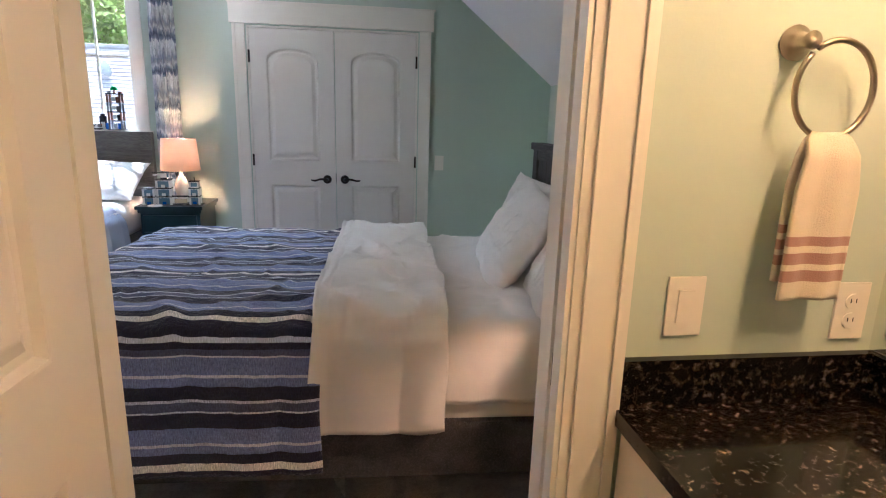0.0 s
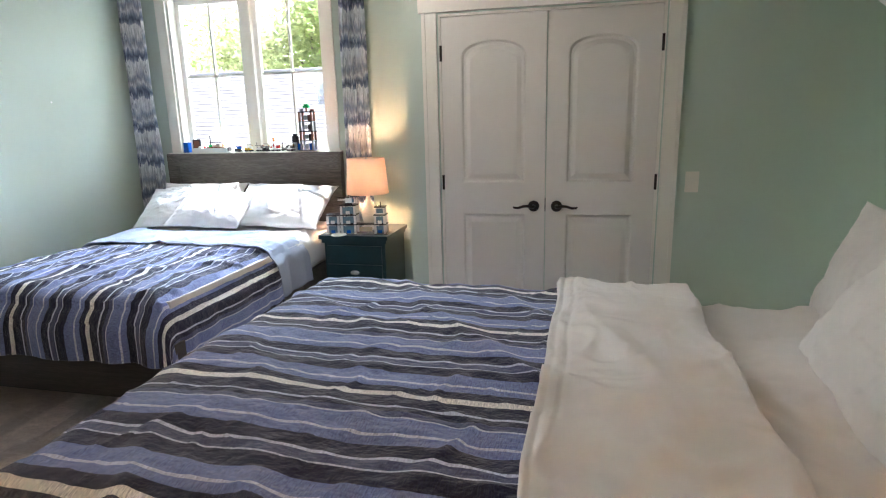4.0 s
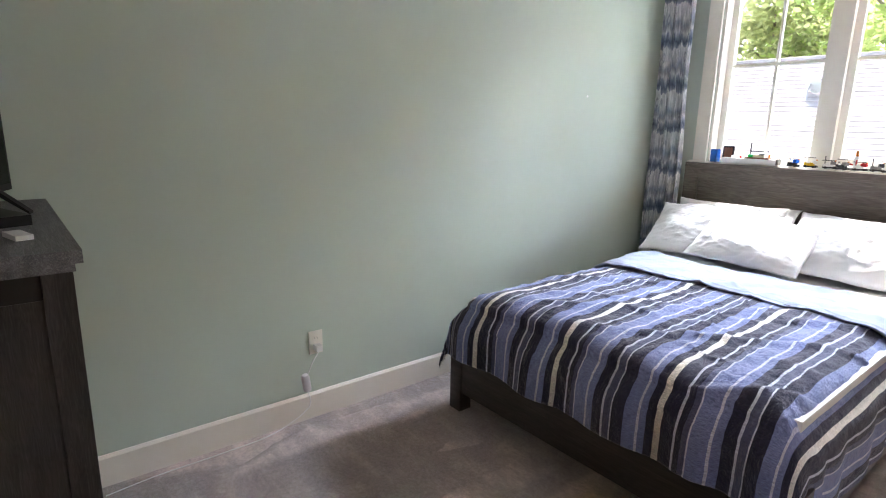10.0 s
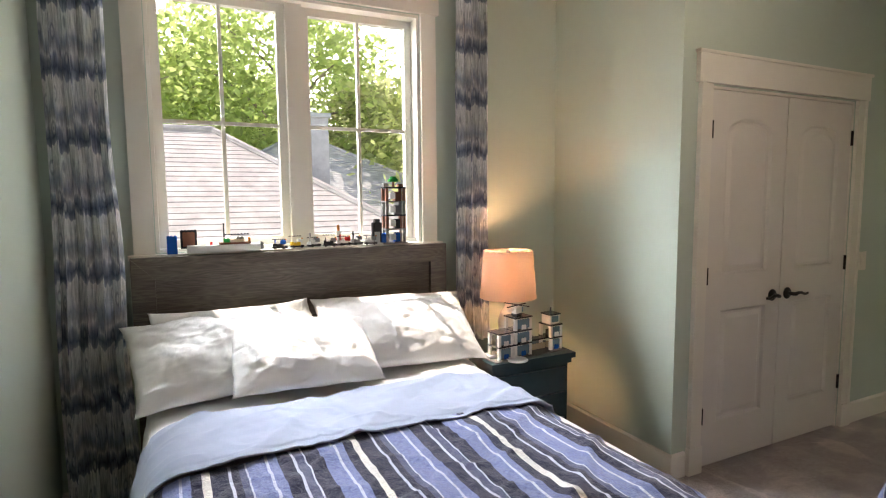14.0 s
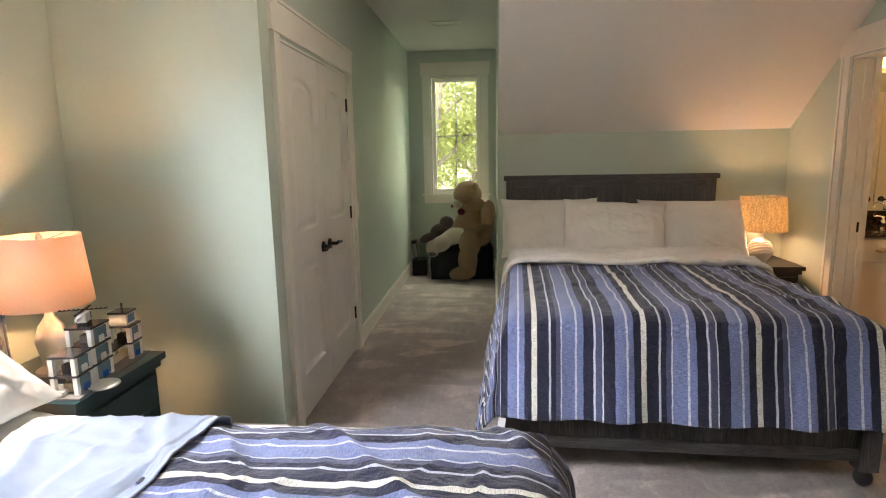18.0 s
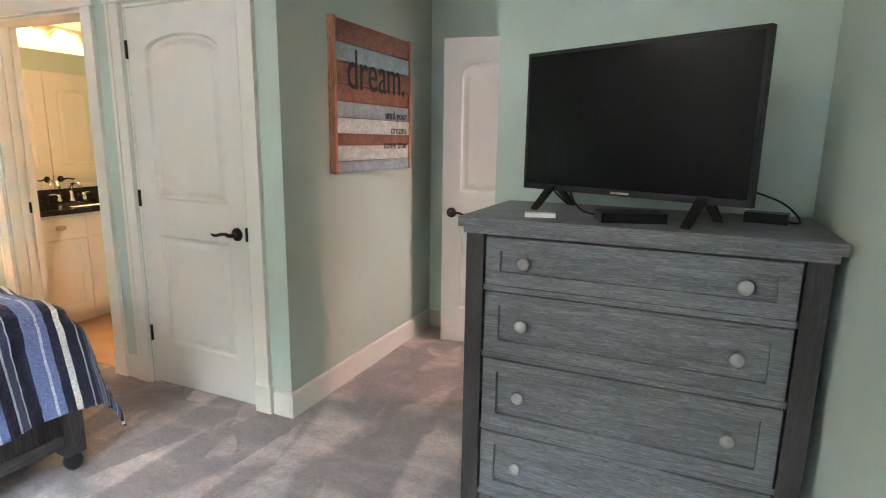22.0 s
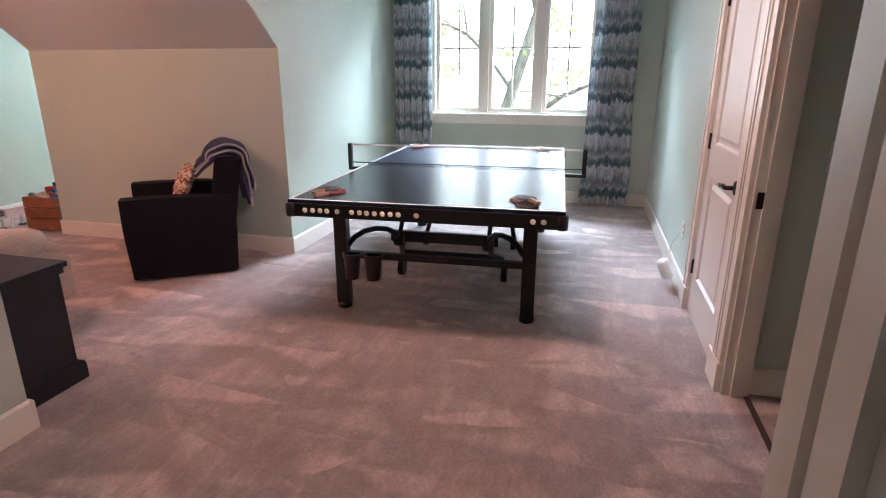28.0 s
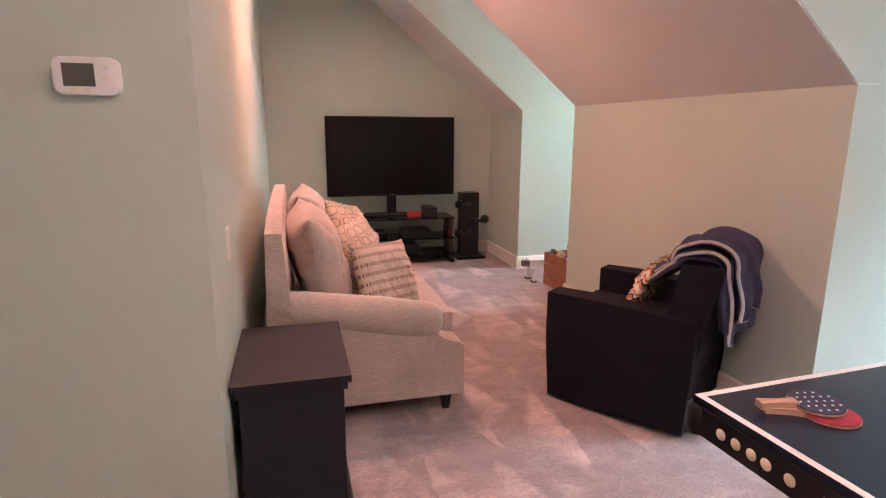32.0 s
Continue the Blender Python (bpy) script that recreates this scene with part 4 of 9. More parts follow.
pillow("pillow", B1 @ pose(-0.12, 1.77, 0.75, 32, 0, 2) @ pose(0, 0, 0, 0, 0, -3), 0.66, 0.44, 0.13, LINEN, "sunlit white pillow in front of two others", 3.0, PIL)
pillow("pillow", B1 @ pose(-0.40, 2.03, 0.77, 74, 0, 1), 0.7, 0.42, 0.12, LINEN, "white cotton pillow behind another pillow", 4.4, PIL)

# ---------------------------------------------------------------- bed under the slope
B2 = pose(-1.515, 3.30, 0, 0, 0, -92.4)
bed = thing("bed", B2, "weathered charcoal wooden queen bed with beadboard headboard", "bed", "beds of the room")


def beadboard(parent, x0, x1, y0, y1, z0, z1, mat, pitch=0.088):
    n = max(1, round((x1 - x0) / pitch))
    w = (x1 - x0) / n
    for k in range(n):
        bm = bmesh.new()
        box(bm, x0 + k * w + 0.002, x0 + (k + 1) * w - 0.002, y0, y1, z0, z1)
        bevel(bm, 0.004, 1)
        part("board", bm, mat, parent)


bm = bmesh.new()
box(bm, -0.78, 0.78, 2.262, 2.285, 0.45, 1.21)
part("headboard_back", bm, CHARWOOD, bed)
beadboard(bed, -0.745, 0.745, 2.25, 2.262, 0.5, 1.19, CHARWOOD)
for s in (-1, 1):
    bm = bmesh.new()
    box(bm, s * 0.745, s * 0.825, 2.235, 2.3, 0, 1.245)
    bevel(bm, 0.004, 1)
    part("headboard_post", bm, CHARWOOD, bed)
    bm = bmesh.new()
    box(bm, s * 0.77, s * 0.80, 0.07, 2.235, 0.15, 0.36)
    bevel(bm, 0.004, 1)
    part("side_rail", bm, CHARWOOD_X, bed)
    bm = bmesh.new()
    box(bm, s * 0.73, s * 0.81, 0.0, 0.075, 0.075, 0.40)
    bevel(bm, 0.006, 1)
    part("foot_post", bm, CHARWOOD, bed)
    bm = bmesh.new()
    lathe(bm, [(0.0, 0.0), (0.024, 0.0), (0.036, 0.02), (0.038, 0.04), (0.03, 0.06), (0.026, 0.066), (0.034, 0.074), (0.0, 0.075)], 20, pose(s * 0.77, 0.0375, 0))
    part("bun_foot", bm, BLACKWOOD, bed, "", "all")
bm = bmesh.new()
box(bm, -0.745, 0.745, 2.24, 2.285, 1.191, 1.247)
bevel(bm, 0.003, 1)
part("headboard_rail", bm, CHARWOOD_X, bed)
bm = bmesh.new()
box(bm, -0.845, 0.845, 2.222, 2.303, 1.247, 1.287)
bevel(bm, 0.008, 2)
part("headboard_cap", bm, CHARWOOD_X, bed)
bm = bmesh.new()
box(bm, -0.73, 0.73, 0.028, 0.05, 0.12, 0.37)
part("footboard_back", bm, CHARWOOD, bed)
beadboard(bed, -0.725, 0.725, 0.016, 0.028, 0.175, 0.36, CHARWOOD, 0.09)
for z0, z1, d in ((0.12, 0.175, 0.008), (0.36, 0.40, 0.0)):
    bm = bmesh.new()
    box(bm, -0.728, 0.728, d, 0.06, z0, z1)
    bevel(bm, 0.004, 1)
    part("footboard_rail", bm, CHARWOOD_X, bed)
mattress(B2, 0.765, 0.07, 2.23, 0.26, 0.70, "white queen mattress on the charcoal bed")
q = spread("bed_skirt_sheet", SHEET, 0.79, 1.02, 2.22, 0.715, 0.22, 0.22, 0, None, 1.5, 0.006, 0.07, 0.014, 0.012, 110, 80, 0.01, 0.0, 0.0, 0.016, 0.006)
q.matrix_basis = B2
tagged(q, "cream cotton sheet tucked round the mattress", "sheet", "sheets")
q = spread("blanket", STRIPED, 0.825, -0.035, 1.13, 0.728, 0.42, 0.35, 0.29, None, 12.7, 0.014, 0.13, 0.011, 0.03, 150, 140, 0.24, 0.02, 0.2, 0.014)
q.matrix_basis = B2
tagged(q, "navy, blue and cream striped blanket hanging over the bed foot", "blanket", "blankets")
bm = bmesh.new()
box(bm, -0.016, 0.016, -0.001, 0.001, -0.055, 0.0, pose(-0.80, -0.118, 0.315, -12, 8, 0))
part("sewn_label", bm, LINEN, q, "small white sewn-on label")
q = spread("folded_duvet", SHEET, 0.825, 1.09, 1.56, 0.77, 0.30, 0.3, 0, None, 15.1, 0.03, 0.12, 0.012, 0.03, 130, 80, 0.08, 0.02, 0.0, 0.018, 0.02, (0.055, 0.02))
q.matrix_basis = B2
tagged(q, "cream white duvet turned down over the blanket", "duvet")
for (x, y, z), (rx, ry, rz), w, d, h, s, words in (
        ((-0.48, 2.10, 0.87), (70, 0, 2), 0.78, 0.50, 0.17, 5.0, "cream white pillow leaning on the beadboard headboard"),
        ((0.60, 2.04, 0.86), (62, 0, -4), 0.80, 0.52, 0.18, 6.1, "cream white pillow slumped over the bed's edge"),
        ((0.0, 1.95, 0.875), (54, 3, -4), 0.78, 0.52, 0.2, 7.3, "plump white pillow propped in front of the others")):
    pillow("pillow", B2 @ pose(x, y, z, rx, ry, rz) @ pose(0, 0, -h / 2), w, d, h, SHEET, words, s, PIL)

# ---------------------------------------------------------------- bedside tables and lamps


def cup_pull(parent, x, y, z):
    bm = bmesh.new()
    lathe(bm, [(0.0, 0.0), (0.034, 0.0), (0.036, 0.004), (0.032, 0.016), (0.018, 0.024), (0.0, 0.026)], 18, pose(x, y, z, 90) @ Matrix.Diagonal((1.0, 0.5, 1.0, 1.0)))
    part("pull", bm, PEWTER, parent, "polished nickel cup pull", "all")


def nightstand(m, w, d, h, mat, label, drawers, pulls=9):
    """Local: x across, front towards -y, origin at the floor in the middle."""
    n = thing("nightstand", m, label, "nightstand", "bedside tables")
    bm = bmesh.new()
    box(bm, -w / 2 + 0.02, w / 2 - 0.02, -d / 2 + 0.02, d / 2, 0.09, h - 0.03)
    bevel(bm, 0.004, 1)
    part("body", bm, mat, n)
    bm = bmesh.new()
    box(bm, -w / 2 - 0.012, w / 2 + 0.012, -d / 2 - 0.012, d / 2, h - 0.03, h)
    bevel(bm, 0.008, 2)
    part("top", bm, mat, n)
    bm = bmesh.new()
    box(bm, -w / 2 + 0.004, w / 2 - 0.004, -d / 2 + 0.004, d / 2, h - 0.06, h - 0.03)
    bevel(bm, 0.01, 2)
    part("moulding", bm, mat, n)
    bm = bmesh.new()
    prism(bm, [(-w / 2, 0.0), (-w / 2 + 0.1, 0.0), (-w / 2 + 0.13, 0.05), (w / 2 - 0.13, 0.05), (w / 2 - 0.1, 0.0), (w / 2, 0.0), (w / 2, 0.1), (-w / 2, 0.1)], "y", -d / 2, -d / 2 + 0.03)
    for s in (-1, 1):
        box(bm, s * (w / 2 - 0.03), s * w / 2, -d / 2 + 0.03, d / 2, 0, 0.1)
    bevel(bm, 0.004, 1)
    part("plinth", bm, mat, n)
    z0 = 0.115
    dh = (h - 0.075 - z0) / drawers
    for k in range(drawers):
        bm = bmesh.new()
        box(bm, -w / 2 + 0.045, w / 2 - 0.045, -d / 2 + 0.002, -d / 2 + 0.03, z0 + k * dh + 0.005, z0 + (k + 1) * dh - 0.005)
        bevel(bm, 0.005, 1)
        dr = part("drawer", bm, mat, n)
        if k < pulls:                                       # the top rail has none
            cup_pull(dr, 0, -d / 2 + 0.003, z0 + (k + 0.55) * dh)
    return n


nightstand(pose(-1.93, 5.87, 0), 0.52, 0.52, 0.625, TEAL, "dark teal two-drawer nightstand beside the oak bed", 3, 2)
nightstand(pose(0.57, 2.115, 0, 0, 0, -90), 0.50, 0.48, 0.605, BLACKWOOD, "black wooden nightstand beside the charcoal bed", 2)


def shade_material(name, color, weave):
    m, nt, b = nodes_of(name)
    f = noise_tex(nt, 60.0, 4.0, 0.7, (1.0, 1.0, 6.0)) if weave else noise_tex(nt, 200.0, 2.0)
    c = ramp(nt, f, [(0.38, tuple(v * (0.5 if weave else 0.95) for v in color[:3]) + (1,)), (0.6, color)])
    if weave:
        up = noise_tex(nt, 22.0, 4.0, 0.8, (5.0, 5.0, 0.5))
        c = mix_color(nt, 1.0, c, ramp(nt, up, [(0.38, rgb(0.74, 0.68, 0.58)), (0.56, rgb(1.05, 1.05, 1.05))]), "MULTIPLY")
    nt.links.new(c, b.inputs["Base Color"])
    b.inputs["Roughness"].default_value = 0.9
    tr = nt.nodes.new("ShaderNodeBsdfTranslucent")
    nt.links.new(c, tr.inputs["Color"])
    mx = nt.nodes.new("ShaderNodeMixShader")
    mx.inputs[0].default_value = 0.6
    nt.links.new(b.outputs[0], mx.inputs[1])
    nt.links.new(tr.outputs[0], mx.inputs[2])
    nt.links.new(mx.outputs[0], nt.nodes["Material Output"].inputs["Surface"])
    return m


def bulb_material():
    m, nt, b = nodes_of("lit_bulb")
    b.inputs["Emission Color"].default_value = rgb(1.0, 0.72, 0.4)
    b.inputs["Emission Strength"].default_value = 14.0
    return m


BULB = bulb_material()
BURLAP = shade_material("burlap_lampshade", rgb(0.84, 0.73, 0.52), True)
PINKSHADE = shade_material("salmon_lampshade", rgb(0.72, 0.58, 0.48), False)
CERAMIC = plain("cream_ribbed_ceramic", rgb(0.72, 0.68, 0.6), 0.35, 0, 0.06, 20)


def table_lamp(m, base, r0, r1, z0, z1, shade, label, base_label):
    lp = thing("table_lamp", m, label, "lamp", "bedside lamps")
    bm = bmesh.new()
    lathe(bm, base, 32)
    part("base", bm, CERAMIC, lp, base_label, True)
    bm = bmesh.new()
    n = 40
    ring = [[bm.verts.new((r * math.cos(2 * math.pi * k / n), r * math.sin(2 * math.pi * k / n), z)) for k in range(n)] for r, z in ((r0, z0), (r1, z1), (r1 - 0.003, z1), (r0 - 0.003, z0))]
    for a, b in zip(ring, ring[1:] + ring[:1]):
        for k in range(n):
            bm.faces.new((a[k], a[(k + 1) % n], b[(k + 1) % n], b[k]))
    part("shade", bm, shade, lp, "", True)
    bm = bmesh.new()
    top = base[-1][1]
    tube(bm, [(0, 0, top), (0, 0, z1 - 0.02)], 0.006, 8)
    for k in range(3):
        a = 2 * math.pi * k / 3
        tube(bm, [(0, 0, z1 - 0.025), (r1 * 0.96 * math.cos(a), r1 * 0.96 * math.sin(a), z1 - 0.006)], 0.002, 6)
    lathe(bm, [(0.0, z1 - 0.02), (0.01, z1 - 0.02), (0.012, z1 - 0.005), (0.006, z1 + 0.008), (0.0, z1 + 0.01)], 12)
    part("harp", bm, PEWTER, lp, "", True)
    bm = bmesh.new()
    zc = (z0 + z1) / 2 - 0.01
    lathe(bm, [(0.0, zc - 0.06), (0.014, zc - 0.055), (0.016, zc - 0.03), (0.028, zc), (0.026, zc + 0.02), (0.012, zc + 0.036), (0.0, zc + 0.038)], 16)
    b = part("bulb", bm, BULB, lp, "", "all")
    b.visible_shadow = False
    return lp


table_lamp(pose(-1.905, 5.91, 0.626), [(0.0, 0.0), (0.07, 0.0), (0.07, 0.012), (0.04, 0.03), (0.05, 0.08), (0.06, 0.13), (0.045, 0.19), (0.018, 0.23), (0.014, 0.28), (0.0, 0.28)], 0.165, 0.142, 0.28, 0.555,
           PINKSHADE, "lit bedside lamp with a salmon drum shade", "cream glazed base")
ribs = [(0.0, 0.0), (0.05, 0.0)]
for k in range(14):
    z = 0.012 + 0.011 * k
    r = 0.05 + 0.042 * math.sin(math.pi * (k + 0.8) / 15.5)
    ribs += [(r - 0.002, z), (r + 0.002, z + 0.0055)]
ribs += [(0.04, 0.175), (0.022, 0.19), (0.016, 0.215), (0.012, 0.3), (0.0, 0.3)]
table_lamp(pose(0.54, 2.085, 0.606), ribs, 0.178, 0.158, 0.245, 0.505, BURLAP, "lit bedside lamp with a burlap drum shade", "round ribbed cream ceramic base")
bm = bmesh.new()
lathe(bm, [(0.0, 0.0), (0.046, 0.0), (0.048, 0.003), (0.046, 0.007), (0.0, 0.006)], 24, pose(0.415, 2.235, 0.606))
single("coaster", bm, plain("terracotta_cork", rgb(0.5, 0.2, 0.07), 0.7, 0, 0.15, 60), "round orange coaster on the black nightstand", "coaster", smooth=True)

# ---------------------------------------------------------------- curtains


def curtain_material(name, a, b_, c, light, scale):
    """Printed cotton in tall repeats: an inked band with an eyed medallion, a pale streaked band, dark dots between."""
    m, nt, b = nodes_of(name)
    tc = nt.nodes.new("ShaderNodeTexCoord")

    def coord(sx, sy, off=0.0):
        mp = nt.nodes.new("ShaderNodeMapping")
        mp.inputs["Scale"].default_value = (sx, sy, 1.0)
        mp.inputs["Location"].default_value = (off, off, 0.0)
        nt.links.new(tc.outputs["UV"], mp.inputs["Vector"])
        return mp.outputs["Vector"]
    wob = noise_tex(nt, 9.0, 3.0, 0.65, (1.0, 0.35, 1.0), "UV")
    sep = nt.nodes.new("ShaderNodeSeparateXYZ")
    nt.links.new(tc.outputs["UV"], sep.inputs[0])
    mul = nt.nodes.new("ShaderNodeMath")
    mul.operation = "MULTIPLY_ADD"
    nt.links.new(sep.outputs["Y"], mul.inputs[0])
    mul.inputs[1].default_value = scale * 0.26
    shift = nt.nodes.new("ShaderNodeMath")
    shift.operation = "MULTIPLY"
    nt.links.new(wob, shift.inputs[0])
    shift.inputs[1].default_value = 0.75
    nt.links.new(shift.outputs[0], mul.inputs[2])
    fr = nt.nodes.new("ShaderNodeMath")
    fr.operation = "FRACT"
    nt.links.new(mul.outputs[0], fr.inputs[0])
    pale = tuple(min(1.0, q * 1.15) for q in light[:3]) + (1,)
    bands = ramp(nt, fr.outputs[0], [(0.0, light), (0.16, b_), (0.26, c), (0.36, light), (0.44, b_), (0.56, a), (0.66, b_), (0.69, pale), (0.95, light)])
    streak = noise_tex(nt, 6.0, 4.0, 0.7, (14.0, 1.2, 1.0), "UV")
    body = mix_color(nt, 0.75, bands, ramp(nt, streak, [(0.36, rgb(0.55, 0.57, 0.6)), (0.5, rgb(0.95, 0.95, 0.95)), (0.62, rgb(1.35, 1.35, 1.35))]), "MULTIPLY")
    v = nt.nodes.new("ShaderNodeTexVoronoi")
    v.inputs["Scale"].default_value, v.inputs["Randomness"].default_value = 1.0, 0.35
    nt.links.new(coord(scale * 1.3, scale * 0.52), v.inputs["Vector"])
    eye = ramp(nt, v.outputs["Distance"], [(0.0, a), (0.09, pale), (0.19, a), (0.27, rgb(0, 0, 0))])
    eye_mask = ramp(nt, v.outputs["Distance"], [(0.18, rgb(0.6, 0.6, 0.6)), (0.27, rgb(0, 0, 0))])
    out = mix_color(nt, eye_mask, body, eye)
    nt.links.new(out, b.inputs["Base Color"])
    b.inputs["Roughness"].default_value = 0.9
    b.inputs["Specular IOR Level"].default_value = 0.15
    tr = nt.nodes.new("ShaderNodeBsdfTranslucent")
    nt.links.new(out, tr.inputs["Color"])
    mx = nt.nodes.new("ShaderNodeMixShader")
    mx.inputs[0].default_value = 0.3
    nt.links.new(b.outputs[0], mx.inputs[1])
    nt.links.new(tr.outputs[0], mx.inputs[2])
    nt.links.new(mx.outputs[0], nt.nodes["Material Output"].inputs["Surface"])
    return m


IKAT = curtain_material("blue_ikat_cotton", rgb(0.15, 0.18, 0.26), rgb(0.38, 0.42, 0.51), rgb(0.45, 0.46, 0.5), rgb(0.76, 0.77, 0.77), 13.0)
TEALIKAT = curtain_material("teal_print_cotton", rgb(0.12, 0.18, 0.2), rgb(0.27, 0.36, 0.39), rgb(0.4, 0.45, 0.47), rgb(0.66, 0.7, 0.7), 11.0)


def curtain(name, m, w_top, w_bot, z0, z1, mat, label, folds=5, seed=0.0, amp=0.03):
    """Gathered panel: local x across, folds in y."""
    me = bpy.data.meshes.new(name)
    nu, nv = folds * 14, 40
    verts, uvs = [], []
    for j in range(nv + 1):
        f = j / nv
        z = z1 + (z0 - z1) * f
        w = w_top + (w_bot - w_top) * f + 0.02 * nz(f * 4, seed)
        for i in range(nu + 1):
            u = i / nu
            ph = u * folds * 2 * math.pi + 0.8 * nz(u * 3 + seed, f * 1.5)
            y = amp * (0.75 + 0.5 * f) * math.sin(ph) + 0.012 * nz(u * 9 + seed, f * 5)
            x = (u - 0.5) * w + 0.010 * math.sin(2 * ph) + 0.03 * f * nz(seed, f * 3)
            verts.append((x, y, z + (0.008 * math.sin(ph * 1.3) if j == nv else 0)))
            uvs.append((u * 1.1 + seed, f * (z1 - z0)))
    me.from_pydata(verts, [], [(j * (nu + 1) + i, j * (nu + 1) + i + 1, (j + 1) * (nu + 1) + i + 1, (j + 1) * (nu + 1) + i) for j in range(nv) for i in range(nu)])
    layer = me.uv_layers.new(name="UVMap")
    for loop in me.loops:
        layer.data[loop.index].uv = uvs[loop.vertex_index]
    for p in me.polygons:
        p.use_smooth = True
    me.materials.append(mat)
    ob = new(name, me)
    ob.matrix_basis = m
    mod = ob.modifiers.new("thickness", "SOLIDIFY")
    mod.thickness = 0.002
    return tagged(ob, label, "curtain", "curtains")


def curtain_rod(m, length, z, rings, label):
    """Local x along the rod, y towards the room; brackets reach back to the wall."""
    r = thing("curtain_rod", m, label, "curtain rod", "curtain rods")
    bm = bmesh.new()
    tube(bm, [(-length / 2, 0, z), (length / 2, 0, z)], 0.013, 14)
    part("rod", bm, PEWTER, r, "", True)
    for s in (-1, 1):
        bm = bmesh.new()
        lathe(bm, [(0.0, 0.0), (0.017, 0.0), (0.017, 0.012), (0.012, 0.018), (0.026, 0.032), (0.03, 0.05), (0.024, 0.068), (0.0, 0.076)], 18, pose(s * length / 2, 0, z, 0, 90 * s))
        part("finial", bm, PEWTER, r, "", "all")
        bm = bmesh.new()
        tube(bm, [(s * (length / 2 - 0.14), -0.085, z + 0.01), (s * (length / 2 - 0.14), -0.02, z), (s * (length / 2 - 0.14), 0, z)], 0.008, 8)
        lathe(bm, [(0.0, 0.0), (0.022, 0.0), (0.02, 0.008), (0.0, 0.01)], 14, pose(s * (length / 2 - 0.14), -0.099, z + 0.01, -90))
        part("bracket", bm, PEWTER, r, "", "all")
    for x in rings:
        bm = bmesh.new()
        tube(bm, [(x, 0.02 * math.cos(a), z - 0.004 + 0.02 * math.sin(a)) for a in (2 * math.pi * k / 14 for k in range(15))], 0.0025, 6, False)
        part("ring", bm, PEWTER, r)
    return r


curtain_rod(pose(-3.02, 6.10, 0, 0, 0, 180), 2.16, 2.69, [0.93 + 0.035 * k for k in range(5)] + [-0.93 - 0.035 * k for k in range(5)], "brushed pewter curtain rod over the bedroom window")
curtain("curtain", pose(-3.995, 6.10, 0), 0.22, 0.30, 0.03, 2.70, IKAT, "gathered blue and white ikat curtain panel", 4, 0.0)
curtain("curtain", pose(-2.035, 6.10, 0), 0.20, 0.22, 0.03, 2.70, IKAT, "gathered blue and white ikat curtain panel", 4, 3.3)

# ---------------------------------------------------------------- chest of drawers and television


def knob(parent, x, y, z, mat, r=0.019):
    bm = bmesh.new()
    lathe(bm, [(0.0, 0.0), (0.009, 0.0), (0.008, 0.012), (r, 0.018), (r + 0.001, 0.023), (r * 0.8, 0.028), (0.0, 0.03)], 18, pose(x, y, z, 90))
    part("knob", bm, mat, parent, "round pewter knob", "all")


DW, DD, DH = 0.97, 0.495, 1.178
dr = thing("dresser", pose(-3.675, 2.082, 0, 0, 0, 180), "tall grey wire-brushed oak chest of five drawers", "dresser")
bm = bmesh.new()
box(bm, -DW / 2 + 0.03, DW / 2 - 0.03, -DD / 2 + 0.035, DD / 2, 0.08, DH - 0.045)
# black body: the dark of the gaps round the drawers put into its colour
part("body", bm, BLACKWOOD, dr)
bm = bmesh.new()
box(bm, -DW / 2, DW / 2, -DD / 2 - 0.015, DD / 2, DH - 0.03, DH)
bevel(bm, 0.006, 2)
part("top", bm, DRESSOAK, dr)
bm = bmesh.new()
box(bm, -DW / 2 + 0.012, DW / 2 - 0.012, -DD / 2, DD / 2, DH - 0.05, DH - 0.03)
bevel(bm, 0.004, 1)
part("moulding", bm, DRESSOAK, dr)
# posts and side panels wear the oak with shade in its colour
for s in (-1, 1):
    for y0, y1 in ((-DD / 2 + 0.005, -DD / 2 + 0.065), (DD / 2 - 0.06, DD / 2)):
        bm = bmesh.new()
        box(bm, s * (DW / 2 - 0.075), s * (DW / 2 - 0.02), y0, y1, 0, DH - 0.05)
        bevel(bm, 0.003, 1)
        part("post", bm, DRESSOAK_SHADED, dr)
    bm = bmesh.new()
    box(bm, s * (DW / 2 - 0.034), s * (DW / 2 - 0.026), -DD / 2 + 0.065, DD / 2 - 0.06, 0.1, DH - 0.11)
    part("side_panel", bm, DRESSOAK_SHADED, dr)
z = DH - 0.05
